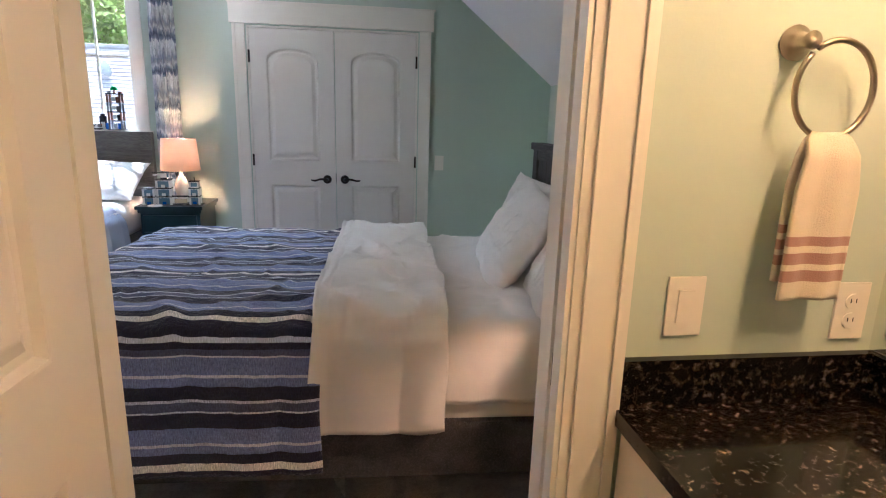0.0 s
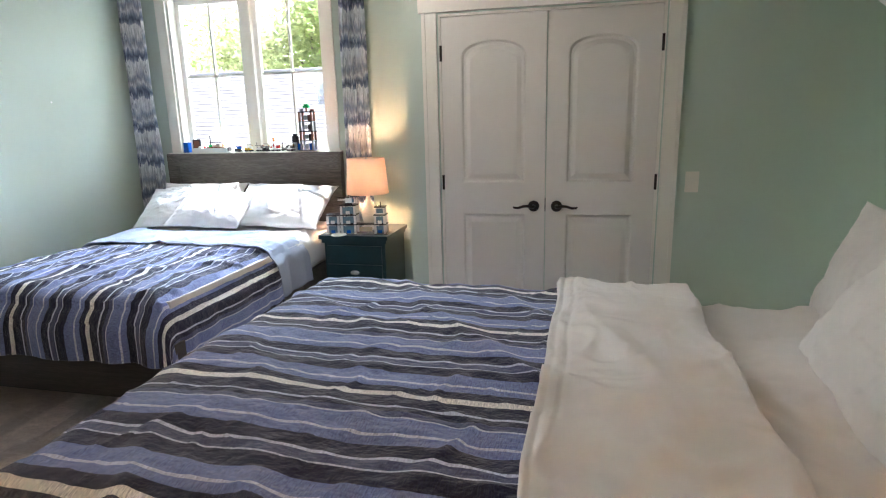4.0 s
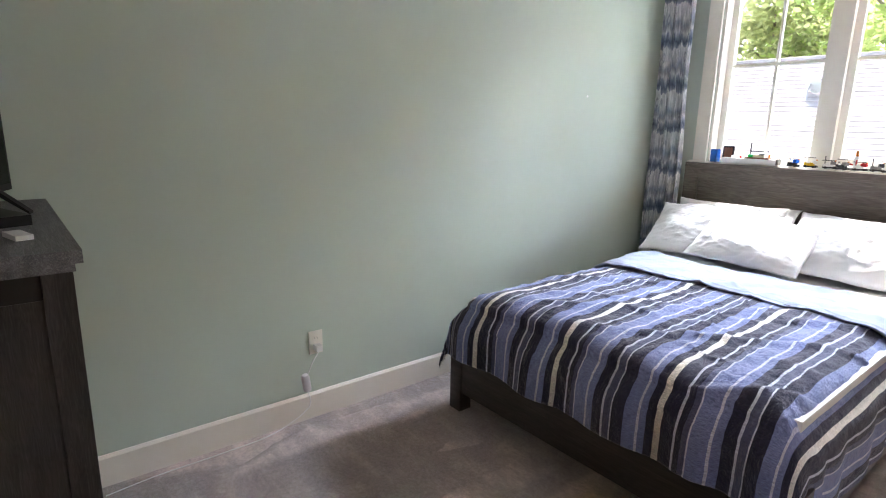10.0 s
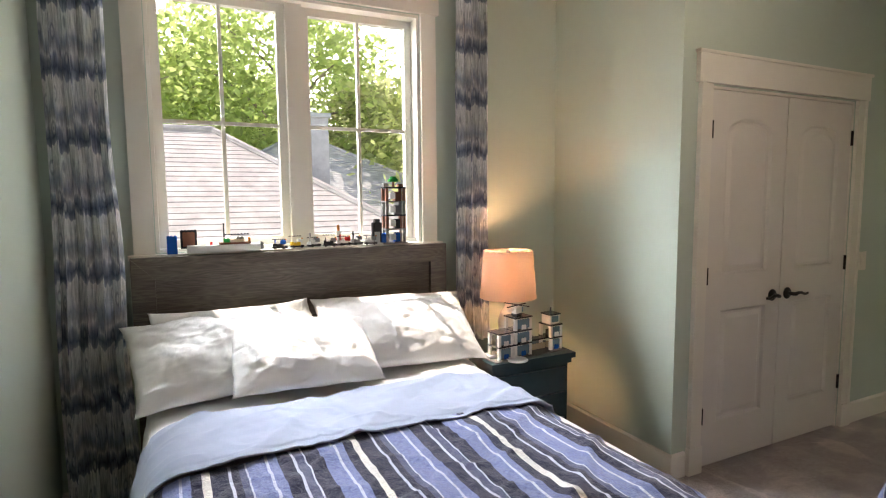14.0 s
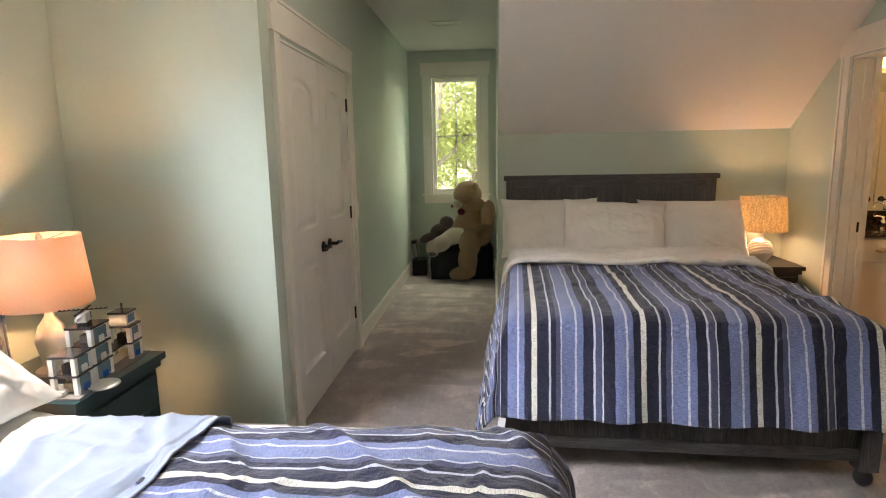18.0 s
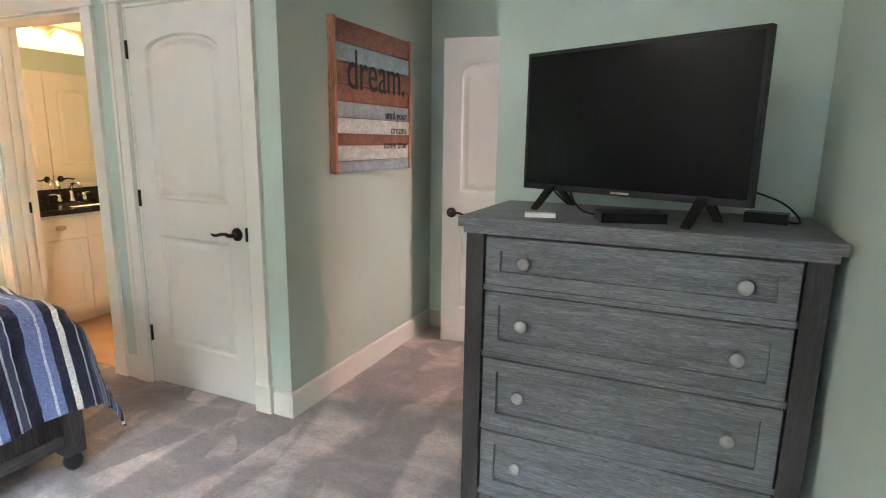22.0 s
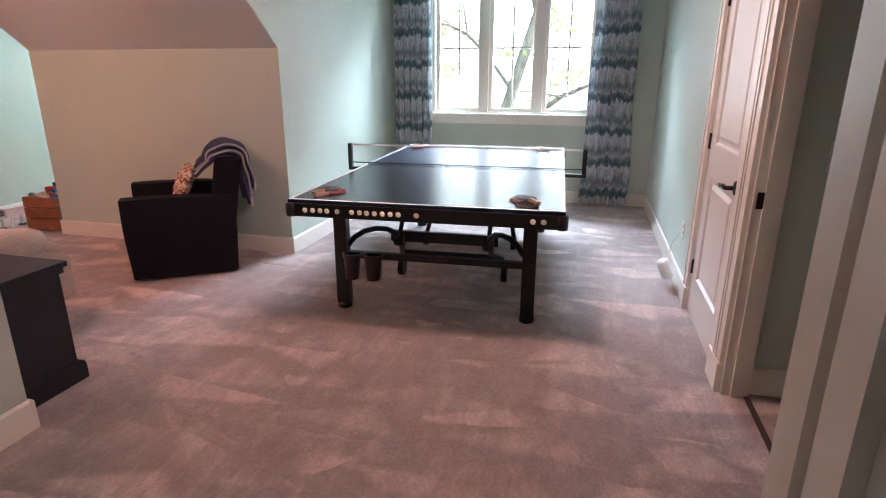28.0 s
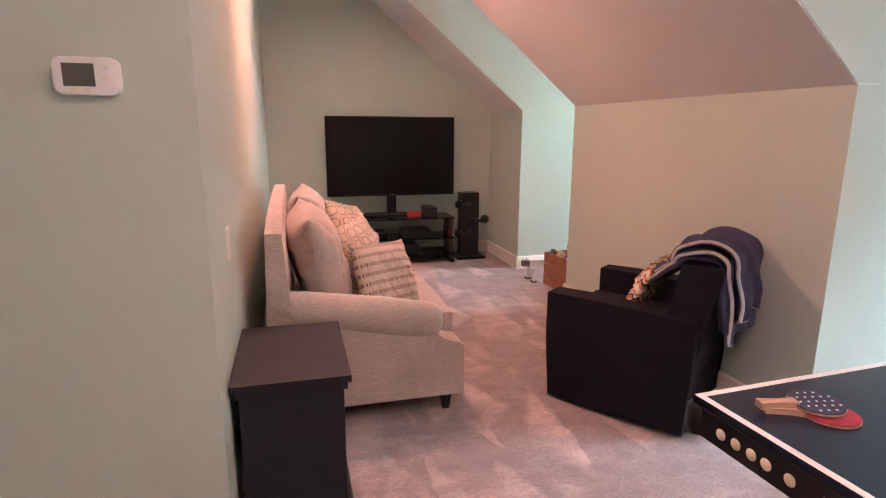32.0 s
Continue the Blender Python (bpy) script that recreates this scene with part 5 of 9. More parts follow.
for k, hh in enumerate((0.16, 0.205, 0.235, 0.225, 0.19)):
    z1, z0 = z, z - hh
    bm = bmesh.new()
    box(bm, -DW / 2 + 0.085, DW / 2 - 0.085, -DD / 2 + 0.022, -DD / 2 + 0.035, z0 + 0.012, z1 - 0.012)
    drawer = part("drawer", bm, DRESSOAK, dr)
    x0, x1 = -DW / 2 + 0.082, DW / 2 - 0.082
    for q in ((x0, x0 + 0.045, z0 + 0.008, z1 - 0.008), (x1 - 0.045, x1, z0 + 0.008, z1 - 0.008), (x0 + 0.045, x1 - 0.045, z0 + 0.008, z0 + 0.048), (x0 + 0.045, x1 - 0.045, z1 - 0.048, z1 - 0.008)):
        bm = bmesh.new()
        box(bm, q[0], q[1], -DD / 2 + 0.009, -DD / 2 + 0.022, q[2], q[3])
        bevel(bm, 0.003, 1)
        part("drawer_frame", bm, DRESSOAK, drawer)
    for s in (-1, 1):
        knob(drawer, s * 0.286, -DD / 2 + 0.022, (z0 + z1) / 2, PEWTER)
    bm = bmesh.new()
    box(bm, -DW / 2 + 0.075, DW / 2 - 0.075, -DD / 2 + 0.012, -DD / 2 + 0.04, z0 - 0.012, z0 + 0.005)
    part("rail", bm, DRESSOAK, dr)
    z = z0 - 0.008


def television(m, w, h, z, feet, label, depth=0.03):
    """Local: x across, the screen towards -y, origin on what it stands on."""
    tv = thing("television", m, label, "television", "televisions")
    bm = bmesh.new()
    box(bm, -w / 2, w / 2, -depth / 2, depth / 2, z, z + h)
    bevel(bm, 0.004, 2)
    part("housing", bm, BLACKPL, tv)
    bm = bmesh.new()
    box(bm, -w / 2 + 0.012, w / 2 - 0.012, -depth / 2 - 0.0015, -depth / 2 + 0.001, z + 0.02, z + h - 0.012)
    part("screen", bm, SCREEN, tv, "dark glossy switched-off screen")
    bm = bmesh.new()
    box(bm, -w * 0.3, w * 0.3, depth / 2, depth / 2 + 0.035, z + 0.04, z + h * 0.6)
    bevel(bm, 0.012, 2)
    part("rear_housing", bm, BLACKPL, tv)
    for s in (-1, 1):
        if feet:
            bm = bmesh.new()
            x = s * feet
            for d in (-1, 1):
                prism(bm, [(d * 0.01, z + 0.01), (d * 0.105, 0.0), (d * 0.105, 0.008), (d * 0.02, z + 0.02), (-d * 0.01, z + 0.02)], "x", x - 0.013, x + 0.013)
            part("foot", bm, BLACKPL, tv)
    bm = bmesh.new()
    box(bm, -0.03, 0.03, -depth / 2 - 0.0025, -depth / 2, z + 0.006, z + 0.012)
    part("badge", bm, PEWTER, tv)
    return tv


television(pose(-3.622, 2.09, DH, 0, 0, 180 - 23.6), 0.745, 0.448, 0.06, 0.25, "black television standing askew on the grey chest", 0.028)
bm = bmesh.new()
box(bm, -0.06, 0.06, -0.02, 0.02, 0, 0.012)
bevel(bm, 0.004, 2)
single("remote_control", bm, WHITEPL, "slim white remote control on the grey chest", "remote", smooth=True, m=pose(-3.41, 2.24, DH, 0, 0, 15) @ Matrix.Diagonal((0.75, 0.9, 1, 1)))
bm = bmesh.new()
box(bm, -0.09, 0.09, -0.05, 0.05, 0, 0.028)
bevel(bm, 0.006, 2)
single("streaming_box", bm, BLACKPL, "small black streaming box below the television", "media box", smooth=True, m=pose(-3.66, 2.2, DH, 0, 0, 20))
bm = bmesh.new()
box(bm, -0.055, 0.055, -0.03, 0.03, 0, 0.03)
bevel(bm, 0.006, 2)
brick = single("power_adapter", bm, BLACKPL, "black power adapter lying on the grey chest", "adapter", smooth=True, m=pose(-4.02, 2.03, DH, 0, 0, -12))
bm = bmesh.new()
box(bm, -0.018, 0.012, -0.0312, -0.0305, 0.006, 0.02)
part("sticker", bm, WHITEPL, brick, "white printed sticker")


def cable(pts, r, mat, label, cat="cable", steps=10):
    """A cable along a smooth line through the points."""
    p = [Vector(q) for q in pts]
    line = []
    for i in range(len(p) - 1):
        a, b, c, d = p[max(i - 1, 0)], p[i], p[i + 1], p[min(i + 2, len(p) - 1)]
        for k in range(steps):
            t = k / steps
            line.append(0.5 * ((2 * b) + (c - a) * t + (2 * a - 5 * b + 4 * c - d) * t * t + (3 * b - a - 3 * c + d) * t ** 3))
    line.append(p[-1])
    bm = bmesh.new()
    tube(bm, line, r, 7)
    return single("cable", bm, mat, label, cat, "cables", smooth="all")


cable([(-3.75, 2.08, DH + 0.09), (-3.9, 2.0, DH + 0.1), (-4.05, 1.99, DH + 0.06), (-4.1, 2.05, DH + 0.008), (-4.02, 2.05, DH + 0.016)], 0.003, BLACKPL, "black television cable on the grey chest")
cable([(-3.5, 2.0, DH + 0.12), (-3.44, 1.95, DH + 0.06), (-3.5, 2.06, DH + 0.006), (-3.6, 2.16, DH + 0.006), (-3.64, 2.18, DH + 0.014)], 0.003, BLACKPL, "black video cable behind the television")
cable([(-3.42, 1.93, DH + 0.28), (-3.36, 1.9, DH + 0.22), (-3.34, 1.9, DH + 0.14), (-3.37, 1.92, DH + 0.06), (-3.43, 1.94, DH + 0.01)], 0.003, BLACKPL, "black cable looped behind the television")

# ---------------------------------------------------------------- wall signs
RUST = grain_wood("rust_stained_plank", rgb(0.16, 0.055, 0.03), rgb(0.28, 0.11, 0.06), rgb(0.5, 0.36, 0.27), 0.7, "y", 0.5)
WHITEP = grain_wood("whitewashed_plank", rgb(0.5, 0.5, 0.46), rgb(0.68, 0.68, 0.64), rgb(0.3, 0.22, 0.16), 0.7, "y", 0.55)
GREYP = grain_wood("blue_grey_plank", rgb(0.22, 0.25, 0.27), rgb(0.34, 0.38, 0.4), rgb(0.55, 0.55, 0.52), 0.7, "y", 0.5)
REDFRAME = grain_wood("reddish_pine", rgb(0.4, 0.16, 0.09), rgb(0.55, 0.24, 0.14), rgb(0.65, 0.36, 0.24), 0.6, "z", 0.4)
INK = plain("black_ink", rgb(0.012, 0.012, 0.013), 0.6, 0, 0.1, 20)


def lettering(text, size, m, mat, parent=None, name="lettering", align="LEFT", squeeze=1.0, depth=0.0008):
    cu = bpy.data.curves.new(name, "FONT")
    cu.body, cu.size, cu.align_x, cu.extrude = text, size, align, depth
    tmp = bpy.data.objects.new("text", cu)
    me = bpy.data.meshes.new_from_object(tmp)
    bpy.data.objects.remove(tmp)
    me.materials.append(mat)
    ob = new(name, me)
    ob.parent = parent
    ob.matrix_basis = m @ Matrix.Diagonal((squeeze, 1.0, 1.0, 1.0))
    return ob


# planks of the dream sign, hung on the hall wall (local x: along the wall to the right, y: out of the wall)
sign = thing("wall_sign", pose(DREAM_X, 0.975, 1.215, 0, 0, 90), "rustic plank sign with painted words in a pine frame", "sign")
SW, SH = 0.845, 0.79
rows = [(0.115, RUST), (0.095, GREYP), (0.115, RUST), (0.085, RUST), (0.085, GREYP), (0.085, WHITEP), (0.06, RUST), (0.085, WHITEP)]
zt = SH - 0.004
for k, (hh, mt) in enumerate(rows):
    bm = bmesh.new()
    box(bm, -SW / 2 + 0.02, SW / 2 - 0.002, 0.012, 0.03 + 0.003 * (k % 3), zt - hh + 0.002, zt - 0.002)
    bevel(bm, 0.0025, 1)
    part("plank", bm, mt, sign)
    zt -= hh
bm = bmesh.new()
box(bm, -SW / 2 + 0.02, SW / 2, 0.006, 0.034, 0.0, zt - 0.001)
bevel(bm, 0.002, 1)
part("plank", bm, GREYP, sign)
for x0, x1 in ((-SW / 2 - 0.002, -SW / 2 + 0.018),):
    for s in (-1, 1):
        bm = bmesh.new()
        box(bm, s * x0, s * x1, 0.0, 0.04, -0.004, SH)
        bevel(bm, 0.002, 1)
        part("frame_side", bm, REDFRAME, sign, "reddish pine edge")
bm = bmesh.new()
box(bm, -SW / 2, SW / 2, 0.001, 0.012, 0.01, SH - 0.01)
part("backing", bm, RUST, sign)
face = pose(0, -0.0375, 0, 90, 0, 0)
# the words read from the hall: the sign's face looks west
flip = pose(0, 0, 0, 0, 0, 180)
lettering("dream.", 0.30, flip @ pose(-0.31, -0.038, 0.445, 90), INK, sign, "painted_word", "LEFT", 0.78)
for k, word in enumerate(("until your", "dreams", "come true")):
    lettering(word, 0.072, flip @ pose(0.365, -0.038, 0.30 - 0.088 * k, 90), INK, sign, "painted_word", "RIGHT", 0.95)

# blue-edged map-coordinate board on the hall's west wall
sg = thing("wall_sign", pose(HALL_W, 1.563, 1.387, 0, 0, -90), "white coordinate board with navy edges and lettering", "sign")
NAVYP = plain("navy_paint", rgb(0.012, 0.025, 0.07), 0.4, 0, 0.1, 10)
bm = bmesh.new()
box(bm, -0.14, 0.14, 0.0, 0.036, 0.0, 0.74)
part("board", bm, NAVYP, sg)
bm = bmesh.new()
box(bm, -0.138, 0.138, 0.036, 0.038, 0.002, 0.738)
part("face", bm, plain("whitewashed_board", rgb(0.66, 0.65, 0.63), 0.6, 0, 0.06, 14), sg)
CHAR = plain("charcoal_ink", rgb(0.09, 0.085, 0.09), 0.6, 0, 0.15, 30)
fl = pose(0, 0.0385, 0, 0, 0, 180)
for txt, sz, x, zz, sq in (("W", 0.17, -0.125, 0.07, 0.62), ("80°", 0.062, 0.0, 0.15, 0.8), ("74'", 0.062, 0.0, 0.095, 0.8), ("31\"", 0.062, 0.0, 0.04, 0.8),
                           ("L", 0.046, 0.105, 0.175, 0.9), ("O", 0.046, 0.102, 0.13, 0.9), ("N", 0.046, 0.102, 0.085, 0.9), ("G", 0.046, 0.102, 0.04, 0.9)):
    lettering(txt, sz, fl @ pose(x, 0, zz, 90), CHAR, sg, "painted_word", "LEFT", sq)
for k in range(4):
    bm = bmesh.new()
    box(bm, -0.12, 0.12 - 0.03 * (k % 2), 0.0378, 0.0386, 0.262 + 0.05 * k, 0.292 + 0.05 * k)
    part("painted_line", bm, CHAR, sg)
bm = bmesh.new()
box(bm, -0.13, 0.13, 0.0378, 0.0386, 0.236, 0.24)
part("painted_line", bm, CHAR, sg)

# ---------------------------------------------------------------- ceiling fan, vents
FANW = plain("white_fan_enamel", rgb(0.72, 0.71, 0.68), 0.35, 0, 0.04, 8)
fan = thing("ceiling_fan", pose(-1.56, 4.08, 0.05), "white ceiling fan with five blades and a lit globe", "ceiling fan")
bm = bmesh.new()
lathe(bm, [(0.0, 2.60), (0.02, 2.60), (0.05, 2.63), (0.075, 2.67), (0.078, 2.689), (0.0, 2.689)], 28)
part("canopy", bm, FANW, fan, "", "all")
bm = bmesh.new()
tube(bm, [(0, 0, 2.56), (0, 0, 2.64)], 0.012, 12)
part("downrod", bm, FANW, fan, "", True)
bm = bmesh.new()
lathe(bm, [(0.0, 2.40), (0.07, 2.40), (0.12, 2.42), (0.14, 2.46), (0.138, 2.51), (0.1, 2.55), (0.03, 2.565), (0.0, 2.565)], 32)
part("motor", bm, FANW, fan, "", "all")


def globe_material():
    m, nt, b = nodes_of("lit_frosted_globe")
    b.inputs["Base Color"].default_value = rgb(0.9, 0.86, 0.78)
    b.inputs["Emission Color"].default_value = rgb(1.0, 0.86, 0.62)
    b.inputs["Emission Strength"].default_value = 3.2
    return m


bm = bmesh.new()
lathe(bm, [(0.0, 2.282), (0.045, 2.286), (0.09, 2.305), (0.122, 2.342), (0.128, 2.372), (0.118, 2.398), (0.0, 2.399)], 36)
g = part("globe", bm, globe_material(), fan, "glowing frosted glass bowl", "all")
g.visible_shadow = False
for k in range(5):
    a = radians(72 * k + 101)
    m = pose(0, 0, 0, 0, 0, math.degrees(a))
    bm = bmesh.new()
    prism(bm, [(0.17, -0.05), (0.3, -0.062), (0.6, -0.068), (0.655, -0.05), (0.67, 0.0), (0.655, 0.05), (0.6, 0.068), (0.3, 0.062), (0.17, 0.05)], "z", 0, 0.008)
    for v in bm.verts:
        v.co = m @ (pose(0, 0, 2.465, 12) @ v.co)
    part("blade", bm, FANW, fan)
    bm = bmesh.new()
    prism(bm, [(0.12, -0.015), (0.26, -0.03), (0.26, 0.03), (0.12, 0.015)], "z", 2.456, 2.464)
    bmesh.ops.transform(bm, matrix=m, verts=bm.verts)
    part("blade_arm", bm, FANW, fan)
bm = bmesh.new()
tube(bm, [(-0.06, 0.045, 2.40), (-0.15, 0.055, 2.37), (-0.15, 0.055, 2.13)], 0.0015, 6)
ch = part("pull_chain", bm, PEWTER, fan)
bm = bmesh.new()
lathe(bm, [(0.0, 2.085), (0.012, 2.09), (0.011, 2.12), (0.006, 2.14), (0.004, 2.152), (0.0, 2.153)], 12, pose(-0.15, 0.055, -0.02))
part("pull", bm, WHITEPL, ch, "", "all")


def ceiling_vent(x, y, w, d, rz):
    v = thing("ceiling_vent", pose(x, y, H, 0, 0, rz), "white louvred ceiling vent", "vent", "ceiling vents")
    bm = bmesh.new()
    for q in ((-w / 2, w / 2, -d / 2, -d / 2 + 0.022), (-w / 2, w / 2, d / 2 - 0.022, d / 2), (-w / 2, -w / 2 + 0.022, -d / 2 + 0.022, d / 2 - 0.022), (w / 2 - 0.022, w / 2, -d / 2 + 0.022, d / 2 - 0.022)):
        box(bm, *q, -0.012, -0.001)
    part("frame", bm, FANW, v)
    bm = bmesh.new()
    box(bm, -w / 2 + 0.022, w / 2 - 0.022, -d / 2 + 0.022, d / 2 - 0.022, -0.003, -0.001)
    # black sheet gives the shade of the duct between the slats
    part("backing", bm, BLACKPL, v)
    n = 6
    for k in range(n):
        bm = bmesh.new()
        y0 = -d / 2 + 0.028 + (d - 0.056) * (k + 0.5) / n
        box(bm, -w / 2 + 0.022, w / 2 - 0.022, -0.003, 0.003, -0.001, 0.001, pose(0, y0, -0.005, 15))
        part("slat", bm, FANW, v)


ceiling_vent(-2.94, 5.50, 0.3, 0.15, 0)
ceiling_vent(1.78, 4.595, 0.3, 0.15, 90)

# ---------------------------------------------------------------- plates on the walls


def plate(name, m, w, h, label, kind_, toggles=1):
    """A wall plate: local x across, y out of the wall, origin at its centre."""
    p = thing(name, m, label, "wall plate", "wall plates")
    bm = bmesh.new()
    box(bm, -w / 2, w / 2, 0.0005, 0.006, -h / 2, h / 2)
    bevel(bm, 0.002, 2)
    part("cover", bm, PLASTIC, p)
    for k in range(toggles):
        x = (k - (toggles - 1) / 2) * 0.046
        if kind_ == "switch":
            bm = bmesh.new()
            box(bm, x - 0.0165, x + 0.0165, 0.005, 0.009, -0.033, 0.033)
            bevel(bm, 0.0015, 1)
            part("rocker", bm, PLASTIC, p)
        else:
            for z in (-0.02, 0.02):
                bm = bmesh.new()
                lathe(bm, [(0.0, 0.0), (0.0165, 0.0), (0.0165, 0.003), (0.0, 0.0032)], 18, pose(x, 0.0055, z, -90))
                s = part("socket", bm, PLASTIC, p)
                for dx in (-0.006, 0.006):
                    bm = bmesh.new()
                    box(bm, x + dx - 0.001, x + dx + 0.001, 0.0085, 0.0092, z - 0.002, z + 0.007)
                    part("slot", bm, BLACKPL, s)
    return p


def on_wall(facing, plane, along, z):
    return wall_pose(facing, plane, along) @ pose(0, 0, z)


plate("light_switch", on_wall("y-", CL_Y, 0.315, 1.063), 0.072, 0.118, "ivory rocker switch beside the closet doors", "switch")
plate("light_switch", on_wall("x+", HALL_W, 1.427, 1.095), 0.12, 0.118, "ivory double switch in the hall", "switch", 2)
plate("power_outlet", on_wall("x+", WX, 3.352, 0.395), 0.072, 0.118, "ivory power outlet with a plug", "outlet")
plate("power_outlet", on_wall("x+", WX, 4.975, 0.385), 0.072, 0.118, "ivory power outlet beside the oak bed", "outlet")
plate("power_outlet", on_wall("x+", WX, 5.278, 0.392), 0.072, 0.118, "ivory power outlet with a charger plug", "outlet")
bm = bmesh.new()
box(bm, -0.016, 0.016, 0.008, 0.045, -0.036, -0.006)
bevel(bm, 0.004, 2)
single("plug", bm, WHITEPL, "white plug in the wall outlet", "plug", smooth=True, m=on_wall("x+", WX, 3.352, 0.395))
bm = bmesh.new()
lathe(bm, [(0.0, 0.0), (0.018, 0.0), (0.02, 0.01), (0.02, 0.07), (0.016, 0.085), (0.0, 0.088)], 16, pose(-4.13, 3.285, 0.17, 8))
single("night_light", bm, plain("milky_plastic", rgb(0.62, 0.58, 0.6), 0.3, 0, 0.05, 10), "small milky plug-in lamp hanging on its cord", "night light", smooth=True)
cable([(-4.13, 3.352, 0.36), (-4.12, 3.31, 0.31), (-4.13, 3.29, 0.255)], 0.0025, WHITEPL, "white cord below the wall outlet")
cable([(-4.13, 3.285, 0.17), (-4.12, 3.28, 0.08), (-4.11, 3.1, 0.012), (-4.1, 2.85, 0.006), (-4.1, 2.6, 0.006), (-4.08, 2.4, 0.006)], 0.0025, WHITEPL, "white cord lying along the baseboard")
bm = bmesh.new()
box(bm, -0.015, 0.015, 0.008, 0.035, -0.034, -0.008)
bevel(bm, 0.004, 2)
single("plug", bm, WHITEPL, "white charger plug beside the oak bed", "plug", smooth=True, m=on_wall("x+", WX, 5.278, 0.392))
cable([(-4.135, 5.278, 0.372), (-4.09, 5.26, 0.387), (-4.06, 5.32, 0.345), (-4.05, 5.46, 0.2)], 0.002, WHITEPL, "thin white charger cord")
bm = bmesh.new()
lathe(bm, [(0.0, 0.0), (0.007, 0.0), (0.006, 0.004), (0.0, 0.005)], 10, on_wall("x+", WX, 5.362, 1.652) @ pose(0, 0, 0, -90))
single("wall_hook", bm, WHITEPL, "tiny white pin in the green wall", "pin", smooth=True)

# ---------------------------------------------------------------- bathroom


def granite_material():
    m, nt, b = nodes_of("dark_speckled_granite")
    v = nt.nodes.new("ShaderNodeTexVoronoi")
    tc = nt.nodes.new("ShaderNodeTexCoord")
    v.inputs["Scale"].default_value = 75.0
    nt.links.new(tc.outputs["Object"], v.inputs["Vector"])
    big = noise_tex(nt, 60.0, 4.0, 0.75)
    spots = ramp(nt, big, [(0.5, rgb(0.008, 0.007, 0.006)), (0.6, rgb(0.03, 0.022, 0.015)), (0.7, rgb(0.13, 0.105, 0.085))])
    glint = ramp(nt, v.outputs["Distance"], [(0.06, rgb(0.3, 0.26, 0.22)), (0.12, rgb(0, 0, 0))])
    nt.links.new(mix_color(nt, 0.35, spots, glint, "ADD"), b.inputs["Base Color"])
    b.inputs["Roughness"].default_value = 0.12
    b.inputs["Specular IOR Level"].default_value = 0.38
    return m


GRANITE = granite_material()
CHROME = plain("chrome", rgb(0.72, 0.72, 0.72), 0.12, 1.0, 0.03, 20)
NICKEL = plain("aged_nickel", rgb(0.42, 0.36, 0.28), 0.28, 1.0, 0.1, 20)
BATHFLOOR = plain("honey_tile", rgb(0.42, 0.24, 0.12), 0.45, 0, 0.12, 5, 0.1, 60)
CABINET = plain("cream_cabinet_paint", rgb(0.74, 0.7, 0.62), 0.38, 0, 0.03, 3)
VX0, VX1, VY0, VY1, VZ = 0.215, 0.775, -0.2, BATH_IN - 0.004, 0.87

bm = bmesh.new()
box(bm, -0.95, 0.78, -1.0, BATH_IN, 0.001, 0.008)
box(bm, BATHD[0] + 0.014, BATHD[1] - 0.014, BATH_IN, BATH_Y - 0.03, 0.001, 0.008)
structure("floor_bath", bm, BATHFLOOR, "honey brown bathroom floor tiles", "floor")

van = thing("vanity", pose(0, 0, 0), "cream bathroom vanity with shaker doors and drawers", "vanity")
bm = bmesh.new()
box(bm, VX0 + 0.035, VX1, VY0 + 0.01, VY1 - 0.002, 0.1, VZ - 0.035)
part("carcass", bm, CABINET, van)
bm = bmesh.new()
box(bm, VX0 + 0.1, VX1, VY0 + 0.03, VY1 - 0.004, 0.009, 0.1)
part("toe_kick", bm, CABINET, van)


def front(name, y0, y1, z0, z1, shaker=True):
    bm = bmesh.new()
    x = VX0 + 0.034
    box(bm, x - 0.012, x, y0, y1, z0, z1)
    if shaker:
        f = 0.055
        for q in ((y0, y0 + f, z0, z1), (y1 - f, y1, z0, z1), (y0 + f, y1 - f, z0, z0 + f), (y0 + f, y1 - f, z1 - f, z1)):
            box(bm, x - 0.02, x - 0.012, *q)
    else:
        box(bm, x - 0.02, x - 0.012, y0, y1, z0, z1)
    return part(name, bm, CABINET, van)


yy = VY1 - 0.02
for k, w in enumerate((0.37, 0.53, 0.37, 0.5)):
    y0, y1 = yy - w + 0.004, yy - 0.004
    d = front("drawer", y0, y1, 0.665, 0.82, False)
    if k != 1:
        bm = bmesh.new()
        lathe(bm, [(0.0, 0.0), (0.036, 0.0), (0.038, 0.004), (0.033, 0.017), (0.018, 0.025), (0.0, 0.026)], 18, pose(VX0 + 0.014, (y0 + y1) / 2, 0.745, 0, -90) @ Matrix.Diagonal((0.5, 1.0, 1.0, 1.0)))
        part("pull", bm, NICKEL, d, "cup pull", "all")
    for n, (a, b) in enumerate(((y0, (y0 + y1) / 2 - 0.002), ((y0 + y1) / 2 + 0.002, y1)) if w > 0.45 else ((y0, y1),)):
        dd = front("cabinet_door", a, b, 0.115, 0.655)
        bm = bmesh.new()
        lathe(bm, [(0.0, 0.0), (0.006, 0.0), (0.006, 0.012), (0.014, 0.018), (0.012, 0.026), (0.0, 0.028)], 14, pose(VX0 + 0.014, (b - 0.03) if n == 0 else (a + 0.03), 0.615, 0, -90))
        part("knob", bm, NICKEL, dd, "", "all")
    yy -= w

